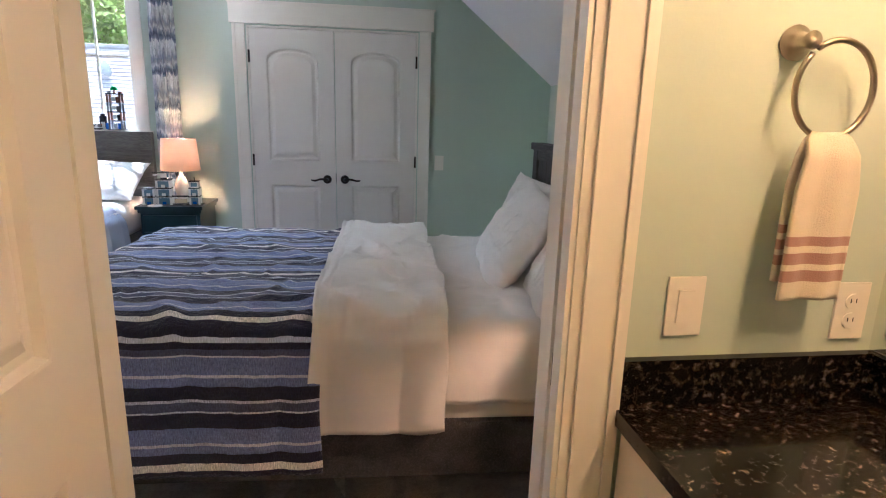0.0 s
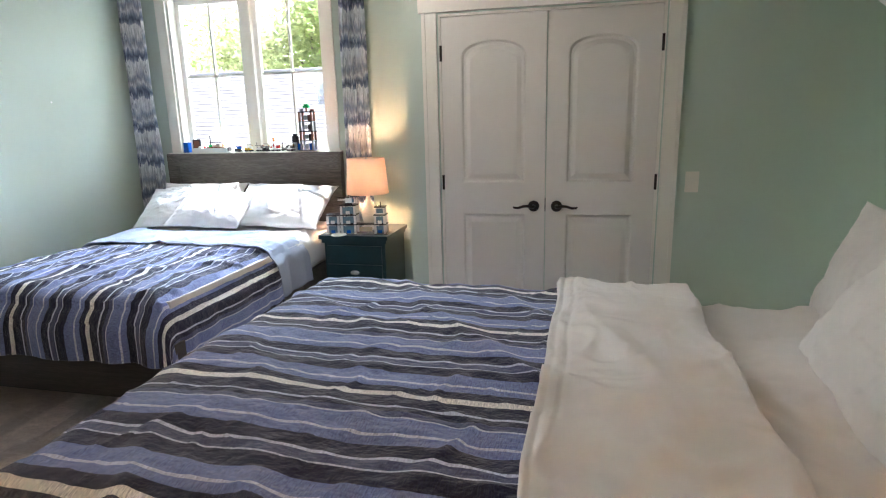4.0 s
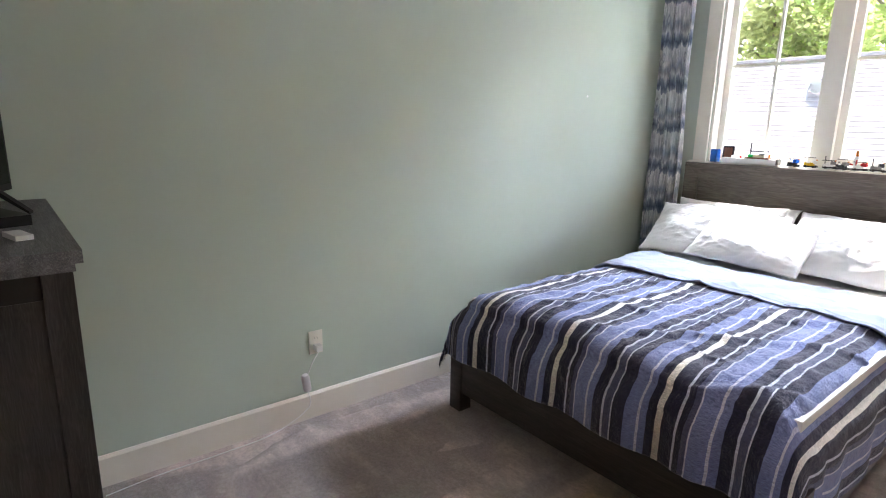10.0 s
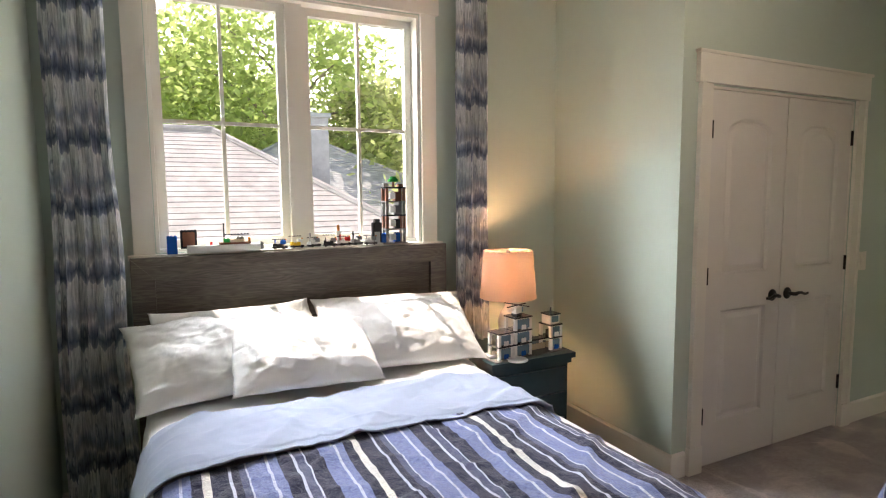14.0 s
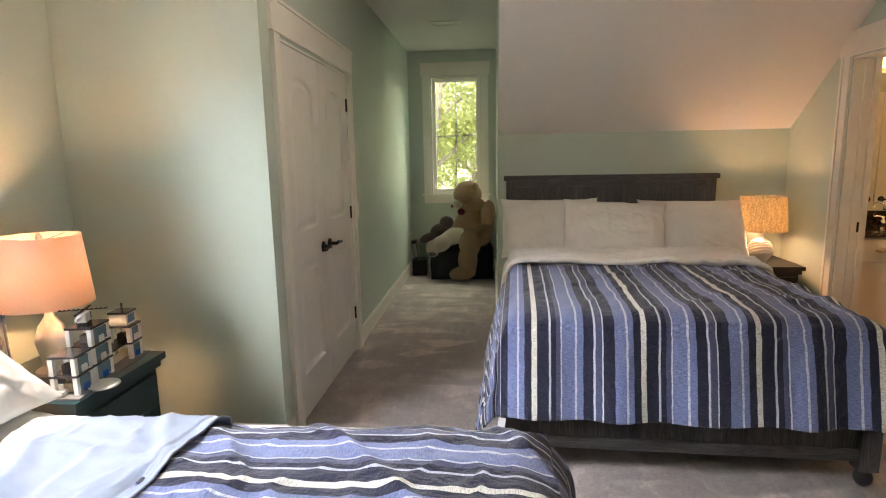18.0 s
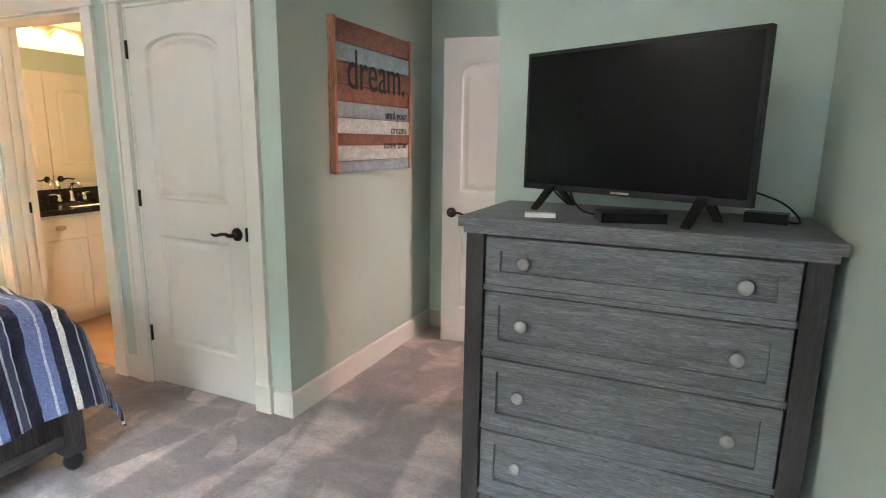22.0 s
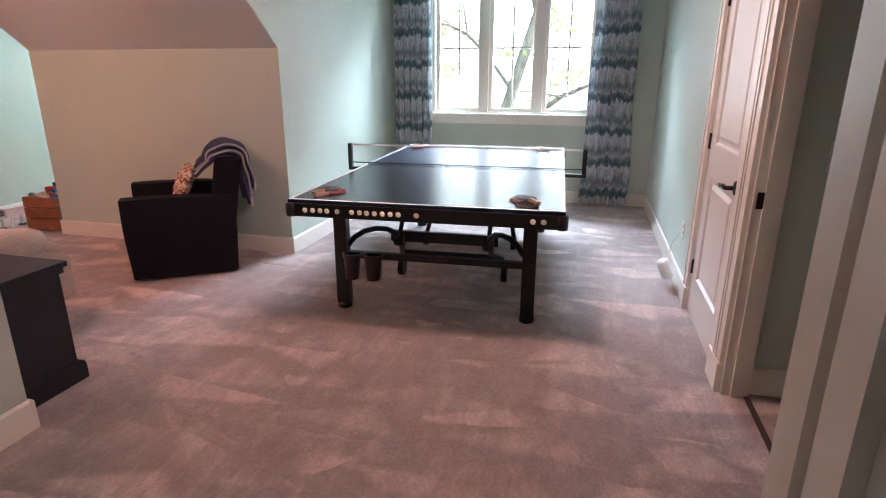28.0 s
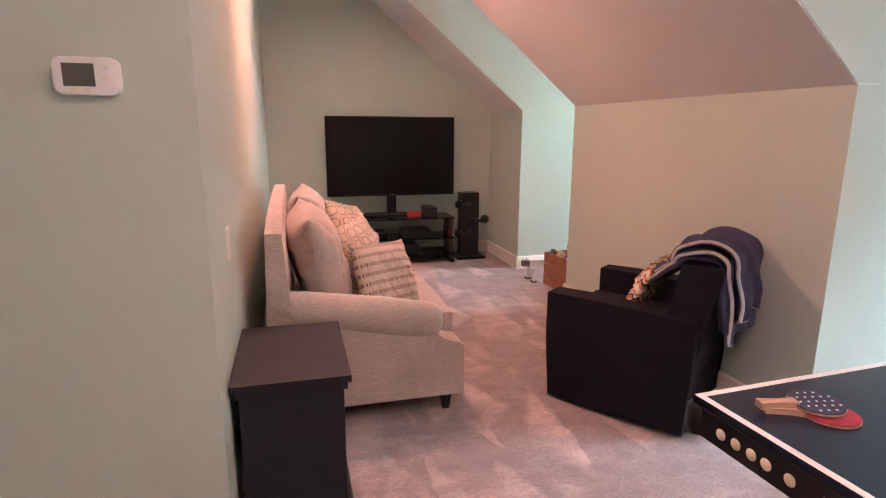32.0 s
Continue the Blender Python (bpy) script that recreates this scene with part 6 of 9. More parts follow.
top = thing("countertop", pose(0, 0, 0), "polished dark speckled granite counter with backsplash", "countertop")
bm = bmesh.new()
SY, SXC = 1.01, 0.49
box(bm, VX0, SXC - 0.17, VY0, VY1, VZ - 0.033, VZ)
box(bm, SXC + 0.17, VX1, VY0, VY1, VZ - 0.033, VZ)
box(bm, SXC - 0.17, SXC + 0.17, VY0, SY - 0.22, VZ - 0.033, VZ)
box(bm, SXC - 0.17, SXC + 0.17, SY + 0.22, VY1, VZ - 0.033, VZ)
part("slab", bm, GRANITE, top)
bm = bmesh.new()
box(bm, VX1 - 0.02, VX1, VY0, VY1 - 0.021, VZ + 0.0005, VZ + 0.1)
part("backsplash", bm, GRANITE, top)
bm = bmesh.new()
box(bm, VX0 + 0.002, VX1, VY1 - 0.02, VY1, VZ + 0.0005, VZ + 0.1)
part("backsplash", bm, GRANITE, top)
bm = bmesh.new()
lathe(bm, [(0.0, VZ - 0.15), (0.1, VZ - 0.145), (0.17, VZ - 0.1), (0.205, VZ - 0.034), (0.215, VZ - 0.034), (0.18, VZ - 0.11), (0.1, VZ - 0.16), (0.0, VZ - 0.165)], 32, pose(SXC, SY, 0) @ Matrix.Diagonal((0.84, 1.1, 1, 1)))
single("sink", bm, WHITEPL, "white oval undermount sink in the granite", "sink", smooth="all")
tap = thing("faucet", pose(0.70, SY, VZ), "chrome widespread faucet with two levers", "faucet")
bm = bmesh.new()
lathe(bm, [(0.0, 0.0), (0.026, 0.0), (0.024, 0.01), (0.013, 0.03), (0.011, 0.09), (0.0, 0.09)], 18)
tube(bm, [(0, 0, 0.08), (-0.005, 0, 0.12), (-0.03, 0, 0.15), (-0.08, 0, 0.155), (-0.115, 0, 0.135), (-0.12, 0, 0.115)], 0.011, 12)
part("spout", bm, CHROME, tap, "", "all")
for s in (-1, 1):
    bm = bmesh.new()
    lathe(bm, [(0.0, 0.0), (0.024, 0.0), (0.02, 0.02), (0.013, 0.045), (0.016, 0.06), (0.0, 0.065)], 16, pose(0, s * 0.1, 0))
    tube(bm, [(0, s * 0.1, 0.058), (0.01, s * 0.13, 0.064), (0.012, s * 0.165, 0.06)], 0.006, 8)
    part("tap_handle", bm, CHROME, tap, "", "all")


def mirror_material():
    m, nt, b = nodes_of("mirror")
    b.inputs["Base Color"].default_value = rgb(0.86, 0.87, 0.86)
    b.inputs["Metallic"].default_value, b.inputs["Roughness"].default_value = 1.0, 0.01
    return m


mir = thing("mirror", pose(0.78, 0.72, 0), "large frameless wall mirror above the vanity", "mirror")
bm = bmesh.new()
box(bm, -0.008, -0.001, -0.88, 0.92, VZ + 0.102, 2.02)
part("glass", bm, mirror_material(), mir)

bar = thing("vanity_light", pose(0.78, 0.98, 2.16), "lit vanity light with three amber glass shades", "wall light")
bm = bmesh.new()
box(bm, -0.022, -0.001, -0.34, 0.34, -0.045, 0.045)
bevel(bm, 0.006, 2)
part("back_plate", bm, NICKEL, bar)


def amber_material():
    m, nt, b = nodes_of("glowing_amber_glass")
    b.inputs["Base Color"].default_value = rgb(0.9, 0.75, 0.4)
    b.inputs["Emission Color"].default_value = rgb(1.0, 0.72, 0.22)
    b.inputs["Emission Strength"].default_value = 5.0
    return m


AMBER = amber_material()
for k in range(3):
    y = 0.27 - 0.25 * k
    bm = bmesh.new()
    tube(bm, [(-0.02, y, 0.0), (-0.1, y, 0.02), (-0.16, y, 0.01), (-0.16, y, -0.01)], 0.009, 8)
    arm = part("arm", bm, NICKEL, bar, "", "all")
    bm = bmesh.new()
    lathe(bm, [(0.03, -0.005), (0.05, -0.03), (0.062, -0.07), (0.075, -0.11), (0.071, -0.11), (0.058, -0.07), (0.046, -0.03), (0.026, -0.009)], 24, pose(-0.16, y, 0))
    sh = part("glass_shade", bm, AMBER, arm, "", "all")
    sh.visible_shadow = False

# towel ring and towel on the wall beside the door
ring = thing("towel_ring", pose(0.489, BATH_IN, 1.561), "aged nickel towel ring on the bathroom wall", "towel ring")
bm = bmesh.new()
lathe(bm, [(0.0, 0.0), (0.03, 0.0), (0.031, 0.006), (0.02, 0.012), (0.012, 0.03), (0.016, 0.045), (0.0, 0.05)], 20, pose(0, 0, 0, 90))
part("rosette", bm, NICKEL, ring, "", "all")
bm = bmesh.new()
tube(bm, [(0.058 + 0.076 * math.cos(a), -0.042, -0.08 + 0.083 * math.sin(a)) for a in (radians(125 - 350 * k / 40) for k in range(41))], 0.0055, 8)
part("ring", bm, NICKEL, ring, "", "all")


def towel_material():
    m, nt, b = nodes_of("cream_towel_with_woven_bands")
    tc = nt.nodes.new("ShaderNodeTexCoord")
    sep = nt.nodes.new("ShaderNodeSeparateXYZ")
    nt.links.new(tc.outputs["UV"], sep.inputs[0])
    c = ramp(nt, sep.outputs["Y"], [(0.0, rgb(0.72, 0.64, 0.5)), (0.60, rgb(0.4, 0.22, 0.17)), (0.66, rgb(0.72, 0.64, 0.5)), (0.70, rgb(0.4, 0.22, 0.17)), (0.77, rgb(0.72, 0.64, 0.5)), (0.81, rgb(0.4, 0.22, 0.17)), (0.88, rgb(0.72, 0.64, 0.5))], "CONSTANT")
    pile = noise_tex(nt, 380.0, 2.0, 0.7)
    nt.links.new(mix_color(nt, 0.3, c, ramp(nt, pile, [(0.3, rgb(0.7, 0.7, 0.7)), (0.7, rgb(1, 1, 1))]), "MULTIPLY"), b.inputs["Base Color"])
    b.inputs["Roughness"].default_value = 0.95
    b.inputs["Sheen Weight"].default_value = 0.3
    bump(nt, b, pile, 0.8, 0.004)
    return m


me = bpy.data.meshes.new("hand_towel")
verts, uvs, nu, nv = [], [], 24, 40
for side in (0, 1):
    for j in range(nv + 1):
        f = j / nv
        for i in range(nu + 1):
            u = i / nu - 0.5
            w = 0.07 + 0.055 * min(1, f * 3) ** 0.5
            y = -0.042 - (0.02 if side == 0 else -0.004) * min(1, f * 8) - 0.004 * math.sin(u * 11 + side) * (0.4 + f)
            verts.append((0.058 + u * w * (1 + 0.05 * f), y, -0.156 - 0.30 * f + (0.03 if side else 0) * f))
            uvs.append((u, f))
k = (nu + 1) * (nv + 1)
me.from_pydata(verts, [], [(s * k + j * (nu + 1) + i, s * k + j * (nu + 1) + i + 1, s * k + (j + 1) * (nu + 1) + i + 1, s * k + (j + 1) * (nu + 1) + i) for s in (0, 1) for j in range(nv) for i in range(nu)])
layer = me.uv_layers.new(name="UVMap")
for loop in me.loops:
    layer.data[loop.index].uv = uvs[loop.vertex_index]
for p in me.polygons:
    p.use_smooth = True
me.materials.append(towel_material())
ob = new("hand_towel", me)
ob.matrix_basis = pose(0.489, BATH_IN, 1.561)
mod = ob.modifiers.new("thickness", "SOLIDIFY")
mod.thickness = 0.009
tagged(ob, "cream hand towel with brown woven bands on the ring", "towel")
plate("light_switch", on_wall("y-", BATH_IN, 0.343, 1.073), 0.075, 0.118, "ivory rocker switch beside the bathroom door", "switch")
plate("power_outlet", on_wall("y-", BATH_IN, 0.705, 1.057), 0.072, 0.118, "ivory power outlet above the backsplash", "outlet")

# ---------------------------------------------------------------- toys and soft animals of the bedroom


def fur(name, dark, light):
    m, nt, b = nodes_of(name)
    f = noise_tex(nt, 120.0, 4.0, 0.75)
    nt.links.new(ramp(nt, f, [(0.3, dark), (0.7, light)]), b.inputs["Base Color"])
    b.inputs["Roughness"].default_value = 1.0
    b.inputs["Sheen Weight"].default_value = 0.2
    bump(nt, b, f, 1.0, 0.02)
    return m


def blob(bm, c, r, m=None, seed=0.0, rough=0.03, seg=20):
    """A furry egg: centre, three radii, an optional turn."""
    t = Matrix.Translation(c) @ (m if m is not None else Matrix.Identity(4)) @ Matrix.Diagonal((*r, 1.0))
    res = bmesh.ops.create_icosphere(bm, subdivisions=4, radius=1.0)
    for v in res["verts"]:
        n = v.co.normalized()
        v.co = t @ (n * (1 + rough * noise.noise(n * 5 + Vector((seed, 0, 0))) + rough * 0.6 * noise.noise(n * 17 + Vector((0, seed, 0)))))


TAN, BROWN, CREAMFUR = fur("tan_plush", rgb(0.24, 0.13, 0.07), rgb(0.46, 0.29, 0.17)), fur("dark_brown_plush", rgb(0.03, 0.015, 0.012), rgb(0.08, 0.04, 0.03)), fur("cream_plush", rgb(0.5, 0.42, 0.33), rgb(0.7, 0.62, 0.5))


def soft_animal(name, m, rows, mats, label):
    """A stuffed toy in one mesh: centre, radii, turn and a fur for each rounded piece."""
    bm = bmesh.new()
    for n, (c, r, turn, fur_at) in enumerate(rows):
        old = len(bm.faces)
        blob(bm, c, r, pose(0, 0, 0, *turn), n + 1)
        bm.faces.ensure_lookup_table()
        for f in bm.faces[old:]:
            f.material_index = fur_at
    ob = single(name, bm, mats[0], label, "soft toy", "soft toys", smooth="all", m=m)
    for extra in mats[1:]:
        ob.data.materials.append(extra)
    return ob


bag = thing("storage_bag", pose(2.87, 4.52, 0, 0, 0, 3), "black fabric storage bag on the dormer floor", "bag")
bm = bmesh.new()
box(bm, -0.24, 0.28, -0.36, 0.38, 0.0, 0.36)
bmesh.ops.subdivide_edges(bm, edges=bm.edges, cuts=5, use_grid_fill=True)
for v in bm.verts:
    v.co += Vector((0.03 * nz(v.co.y * 5, v.co.z * 5), 0.03 * nz(v.co.x * 5, v.co.z * 5, 3), 0.03 * nz(v.co.x * 4, v.co.y * 4, 6) if v.co.z > 0.05 else 0))
BLACKFAB = cloth("black_upholstery", rgb(0.009, 0.009, 0.014), 0.15, 700, 0.4, 0.85, 0.0)
part("sack", bm, BLACKFAB, bag, "", "all")
NOSE = plain("dark_toy_nose", rgb(0.02, 0.012, 0.01), 0.4)
RIBBON = plain("dark_red_ribbon", rgb(0.16, 0.015, 0.025), 0.6)
soft_animal("teddy_bear", pose(2.83, 4.4, 0), [
    ((0.06, -0.05, 0.66), (0.2, 0.225, 0.27), (-14, 0, 0), 0), ((0.02, -0.03, 0.5), (0.2, 0.22, 0.17), (0, 0, 0), 0), ((0.02, 0.0, 0.86), (0.15, 0.17, 0.12), (0, 0, 0), 0),
    ((0.0, 0.045, 1.0), (0.165, 0.17, 0.15), (0, 0, 0), 0), ((-0.01, 0.04, 1.08), (0.13, 0.135, 0.085), (0, 0, 0), 0),
    ((-0.05, 0.155, 0.895), (0.075, 0.085, 0.06), (-25, 0, 20), 1), ((-0.075, 0.225, 0.868), (0.026, 0.02, 0.02), (0, 0, 0), 2),
    ((-0.09, -0.045, 1.085), (0.05, 0.04, 0.055), (0, 0, 0), 0), ((0.1, -0.04, 1.08), (0.05, 0.04, 0.055), (0, 0, 0), 0),
    ((-0.1, -0.2, 0.74), (0.085, 0.09, 0.2), (4, -8, 0), 0), ((-0.16, -0.15, 0.57), (0.09, 0.115, 0.08), (-20, 0, 0), 0),
    ((0.16, 0.12, 0.68), (0.07, 0.08, 0.19), (30, 0, 0), 0),
    ((-0.16, 0.02, 0.42), (0.12, 0.13, 0.17), (-6, 12, 0), 0), ((-0.25, 0.04, 0.24), (0.1, 0.115, 0.18), (0, 6, 0), 0), ((-0.28, 0.1, 0.09), (0.11, 0.16, 0.085), (-8, 0, 10), 0),
    ((-0.1, 0.22, 0.5), (0.1, 0.17, 0.1), (-18, 0, 12), 1), ((-0.2, 0.36, 0.43), (0.1, 0.14, 0.095), (-24, 0, 18), 1), ((-0.24, 0.46, 0.375), (0.1, 0.075, 0.1), (-10, 0, 20), 1), ((-0.31, 0.455, 0.33), (0.035, 0.045, 0.03), (0, 0, 0), 2),
    ((-0.1, 0.12, 0.8), (0.03, 0.045, 0.04), (20, 0, 0), 3)],
    [TAN, CREAMFUR, NOSE, RIBBON], "huge tan teddy bear with cream muzzle slumped below the window")
soft_animal("plush_toy", pose(2.98, 4.8, 0.36), [((0, 0, 0.14), (0.1, 0.13, 0.13), (0, 0, 0), 0), ((-0.05, 0.14, 0.1), (0.06, 0.12, 0.06), (-20, 0, 0), 0), ((0.02, -0.08, 0.28), (0.08, 0.09, 0.08), (0, 0, 0), 0)],
    [BROWN], "dark brown plush toy lying behind the bear")
bx = thing("air_purifier", pose(2.92, 5.05, 0, 0, 0, 0), "small black air purifier by the dormer wall", "air purifier")
bm = bmesh.new()
box(bm, -0.1, 0.1, -0.09, 0.09, 0, 0.2)
bevel(bm, 0.02, 2)
part("base", bm, BLACKPL, bx)
bm = bmesh.new()
box(bm, -0.06, 0.06, -0.03, 0.03, 0.2, 0.44, pose(0, 0, 0, -10))
bevel(bm, 0.012, 2)
part("tower", bm, BLACKPL, bx)
bm = bmesh.new()
box(bm, -0.063, -0.06, -0.02, 0.02, 0.23, 0.4, pose(0, 0, 0, -10))
part("grille", bm, plain("grey_plastic", rgb(0.3, 0.3, 0.3), 0.5), bx)

# building-brick models
BRICKS = {n: plain("brick_" + n, c, 0.22, 0, 0.04, 20) for n, c in dict(grey=rgb(0.2, 0.19, 0.19), dark=rgb(0.03, 0.03, 0.035), white=rgb(0.75, 0.75, 0.73), blue=rgb(0.01, 0.09, 0.4), red=rgb(0.45, 0.03, 0.03),
          yellow=rgb(0.7, 0.45, 0.03), green=rgb(0.01, 0.3, 0.06), brown=rgb(0.2, 0.09, 0.06), tan=rgb(0.55, 0.47, 0.33), clear=rgb(0.14, 0.22, 0.28), orange=rgb(0.6, 0.2, 0.03)).items()}


def bricks(parent, rows):
    """Blocks with studs: name, colour, centre x, y, base z, size x, y, z."""
    for name, col, x, y, z, sx, sy, sz in rows:
        bm = bmesh.new()
        box(bm, x - sx / 2, x + sx / 2, y - sy / 2, y + sy / 2, z, z + sz)
        nx, ny = max(1, round(sx / 0.016)), max(1, round(sy / 0.016))
        if nx * ny <= 12:
            for i in range(nx):
                for j in range(ny):
                    lathe(bm, [(0.0048, z + sz), (0.0048, z + sz + 0.0025)], 8, pose(x - sx / 2 + sx * (i + 0.5) / nx, y - sy / 2 + sy * (j + 0.5) / ny, 0))
        part(name, bm, BRICKS[col], parent)


SILL_Z = WIN1[2] - 0.003
tw = thing("toy_tower", pose(-2.505, 6.185, SILL_Z, 0, 0, 0), "grey brown building-brick tower with a green tree", "toy", "brick models")
rows = []
for k in range(4):
    z = 0.008 + 0.078 * k
    for sx in (-1, 1):
        for sy in (-1, 1):
            rows.append(("pillar", "brown" if k % 2 else "grey", sx * 0.052, sy * 0.03, z, 0.016, 0.016, 0.07))
    rows.append(("floor_plate", "dark" if k % 2 else "grey", 0, 0, z + 0.07, 0.125, 0.08, 0.008))
    rows.append(("window_block", "white", -0.01, 0.0, z + 0.012, 0.032, 0.032, 0.034))
    rows.append(("wall_block", ("blue", "dark", "grey", "brown")[k], 0.022, 0.012, z, 0.032, 0.032, 0.05))
rows += [("base_plate", "grey", 0, 0, 0, 0.14, 0.09, 0.008), ("block", "blue", -0.07, -0.02, 0.008, 0.03, 0.03, 0.05), ("trunk", "brown", 0, 0, 0.32, 0.012, 0.012, 0.03), ("crown", "green", 0, 0, 0.35, 0.05, 0.032, 0.016),
         ("crown", "green", 0, 0, 0.366, 0.03, 0.03, 0.012), ("turret", "grey", -0.045, 0.01, 0.32, 0.03, 0.03, 0.02), ("turret", "brown", 0.045, 0.01, 0.32, 0.03, 0.03, 0.016)]
bricks(tw, rows)
cup = thing("toy_box", pose(-3.655, 6.17, SILL_Z), "blue plastic toy box on the window sill", "toy")
bricks(cup, [("block", "blue", 0, 0, 0, 0.045, 0.05, 0.085)])
fr = thing("picture_card", pose(-3.58, 6.2, SILL_Z), "small dark framed picture on the window sill", "picture")
bricks(fr, [("frame", "dark", 0, 0, 0.02, 0.075, 0.01, 0.09), ("picture", "brown", 0, -0.006, 0.03, 0.055, 0.002, 0.07)])
ship = thing("toy_ship", pose(-3.42, 6.165, SILL_Z), "white and green building-brick boat", "toy", "brick models")
bricks(ship, [("hull", "white", 0, 0, 0.0, 0.34, 0.06, 0.036), ("bow", "grey", 0.178, 0, 0.006, 0.016, 0.04, 0.034), ("deck", "brown", 0.05, 0, 0.036, 0.15, 0.046, 0.01), ("cabin", "tan", 0.06, 0, 0.046, 0.07, 0.036, 0.014), ("tarp", "green", 0.01, -0.012, 0.046, 0.03, 0.02, 0.018), ("roof", "grey", 0.075, 0, 0.06, 0.034, 0.026, 0.01),
              ("mast", "dark", 0.0, 0, 0.038, 0.006, 0.006, 0.1), ("crate", "white", -0.1, 0, 0.036, 0.03, 0.03, 0.014), ("crate", "red", -0.06, 0, 0.036, 0.012, 0.012, 0.014), ("boom", "dark", 0.06, -0.01, 0.082, 0.12, 0.004, 0.004), ("funnel", "orange", 0.12, 0, 0.046, 0.01, 0.01, 0.02)])
VEH = [(-3.15, "dark", "blue"), (-3.06, "yellow", "white"), (-2.965, "white", "grey"), (-2.885, "dark", "grey"), (-2.80, "white", "red"), (-2.725, "grey", "dark"), (-2.655, "white", "grey")]
for n, (x, c1, c2) in enumerate(VEH):
    car = thing("toy_vehicle", pose(x, 6.155 + 0.02 * (n % 3), SILL_Z, 0, 0, 24 * (n % 3 - 1)) @ Matrix.Scale(0.84, 4), "small %s and %s building-brick vehicle" % ({"dark": "black"}.get(c1, c1), {"dark": "black"}.get(c2, c2)), "toy", "brick models")
    bricks(car, [("chassis", "dark", 0, 0, 0.006, 0.085, 0.04, 0.01), ("body", c1, -0.01, 0, 0.016, 0.06, 0.036, 0.016 + 0.006 * (n % 2)), ("cab", c2, 0.02, 0, 0.03, 0.03, 0.032, 0.024), ("fin", c2, -0.03, 0, 0.036, 0.006, 0.012, 0.02 + 0.016 * ((n * 7) % 3)), ("lamp", "orange", 0.034, 0.008, 0.054, 0.008, 0.008, 0.006), ("boom", "dark", -0.01, 0.004, 0.058 + 0.014 * (n % 2), 0.08, 0.004, 0.003), ("grip", "white", -0.012, -0.014, 0.034, 0.02, 0.008, 0.012)])
    for sx in (-0.026, 0.026):
        bm = bmesh.new()
        tube(bm, [(sx, -0.024, 0.01), (sx, 0.024, 0.01)], 0.0095, 10)
        part("wheels", bm, BLACKPL, car)
heli = thing("toy_rocket", pose(-2.615, 6.17, SILL_Z), "black and white building-brick shuttle standing upright", "toy", "brick models")
bricks(heli, [("body", "white", 0, 0, 0, 0.03, 0.03, 0.07), ("nose", "dark", 0, 0, 0.07, 0.03, 0.03, 0.07), ("wing", "white", 0, 0.01, 0.0, 0.08, 0.006, 0.03), ("booster", "dark", 0.022, 0, 0.01, 0.014, 0.014, 0.11), ("booster", "dark", -0.022, 0, 0.01, 0.014, 0.014, 0.11)])
air = thing("toy_aeroplane", pose(-2.83, 6.19, SILL_Z), "tan and white building-brick rocket on a stand", "toy", "brick models")
bricks(air, [("stand", "grey", 0, 0, 0, 0.05, 0.03, 0.012), ("body", "white", 0, 0, 0.012, 0.022, 0.022, 0.07), ("nose", "orange", 0, 0, 0.082, 0.012, 0.012, 0.03), ("wing", "red", 0, 0, 0.03, 0.07, 0.01, 0.008)])

# brick police station on the teal nightstand
NZ = 0.6265
fort = thing("toy_building", pose(-1.93, 5.70, NZ, 0, 0, 6), "white and grey building-brick police station", "toy", "brick models")
rows = [("base_plate", "grey", 0, 0, 0, 0.50, 0.14, 0.006)]
for x, floors, w in ((-0.17, 2, 0.10), (-0.05, 3, 0.12), (0.19, 2, 0.09)):
    for k in range(floors):
        z = 0.006 + 0.072 * k
        rows.append(("floor_plate", "dark", x, 0, z + 0.064, w, 0.1, 0.008))
        for sx in (-1, 1):
            for sy in (-1, 1):
                rows.append(("pillar", "white", x + sx * (w / 2 - 0.009), sy * 0.04, z, 0.016, 0.016, 0.064))
        rows.append(("glass_panel", "clear", x, -0.044, z + 0.008, w - 0.036, 0.004, 0.048))
        rows.append(("sign_panel", "blue" if k == 0 else "white", x, -0.05, z + 0.004, 0.03, 0.004, 0.022))
        rows.append(("furniture", ("tan", "dark", "grey")[k % 3], x, 0.01, z, 0.03, 0.03, 0.03))
rows += [("bridge", "dark", 0.075, 0, 0.07, 0.14, 0.05, 0.008), ("railing", "tan", 0.075, -0.024, 0.02, 0.1, 0.006, 0.03), ("tower_room", "white", 0.19, 0, 0.15, 0.07, 0.07, 0.05), ("tower_glass", "clear", 0.19, -0.036, 0.16, 0.05, 0.002, 0.032),
         ("tower_roof", "dark", 0.19, 0, 0.2, 0.08, 0.08, 0.008), ("mast", "dark", 0.19, 0, 0.208, 0.006, 0.006, 0.03)]
bricks(fort, rows)
hc = thing("toy_helicopter", pose(-1.985, 5.70, NZ + 0.224, 0, 0, 20), "white building-brick helicopter on the station roof", "toy", "brick models")
bricks(hc, [("body", "white", 0, 0, 0.01, 0.05, 0.03, 0.035), ("cockpit", "clear", 0.03, 0, 0.012, 0.02, 0.028, 0.028), ("tail", "white", -0.05, 0, 0.028, 0.06, 0.008, 0.01), ("skids", "dark", 0, 0, 0.0, 0.05, 0.036, 0.01), ("rotor", "dark", 0, 0, 0.05, 0.17, 0.008, 0.003), ("rotor", "dark", 0, 0, 0.0535, 0.008, 0.17, 0.003)])
bm = bmesh.new()
box(bm, -0.05, 0.05, -0.035, 0.035, 0, 0.022)
bevel(bm, 0.01, 3)
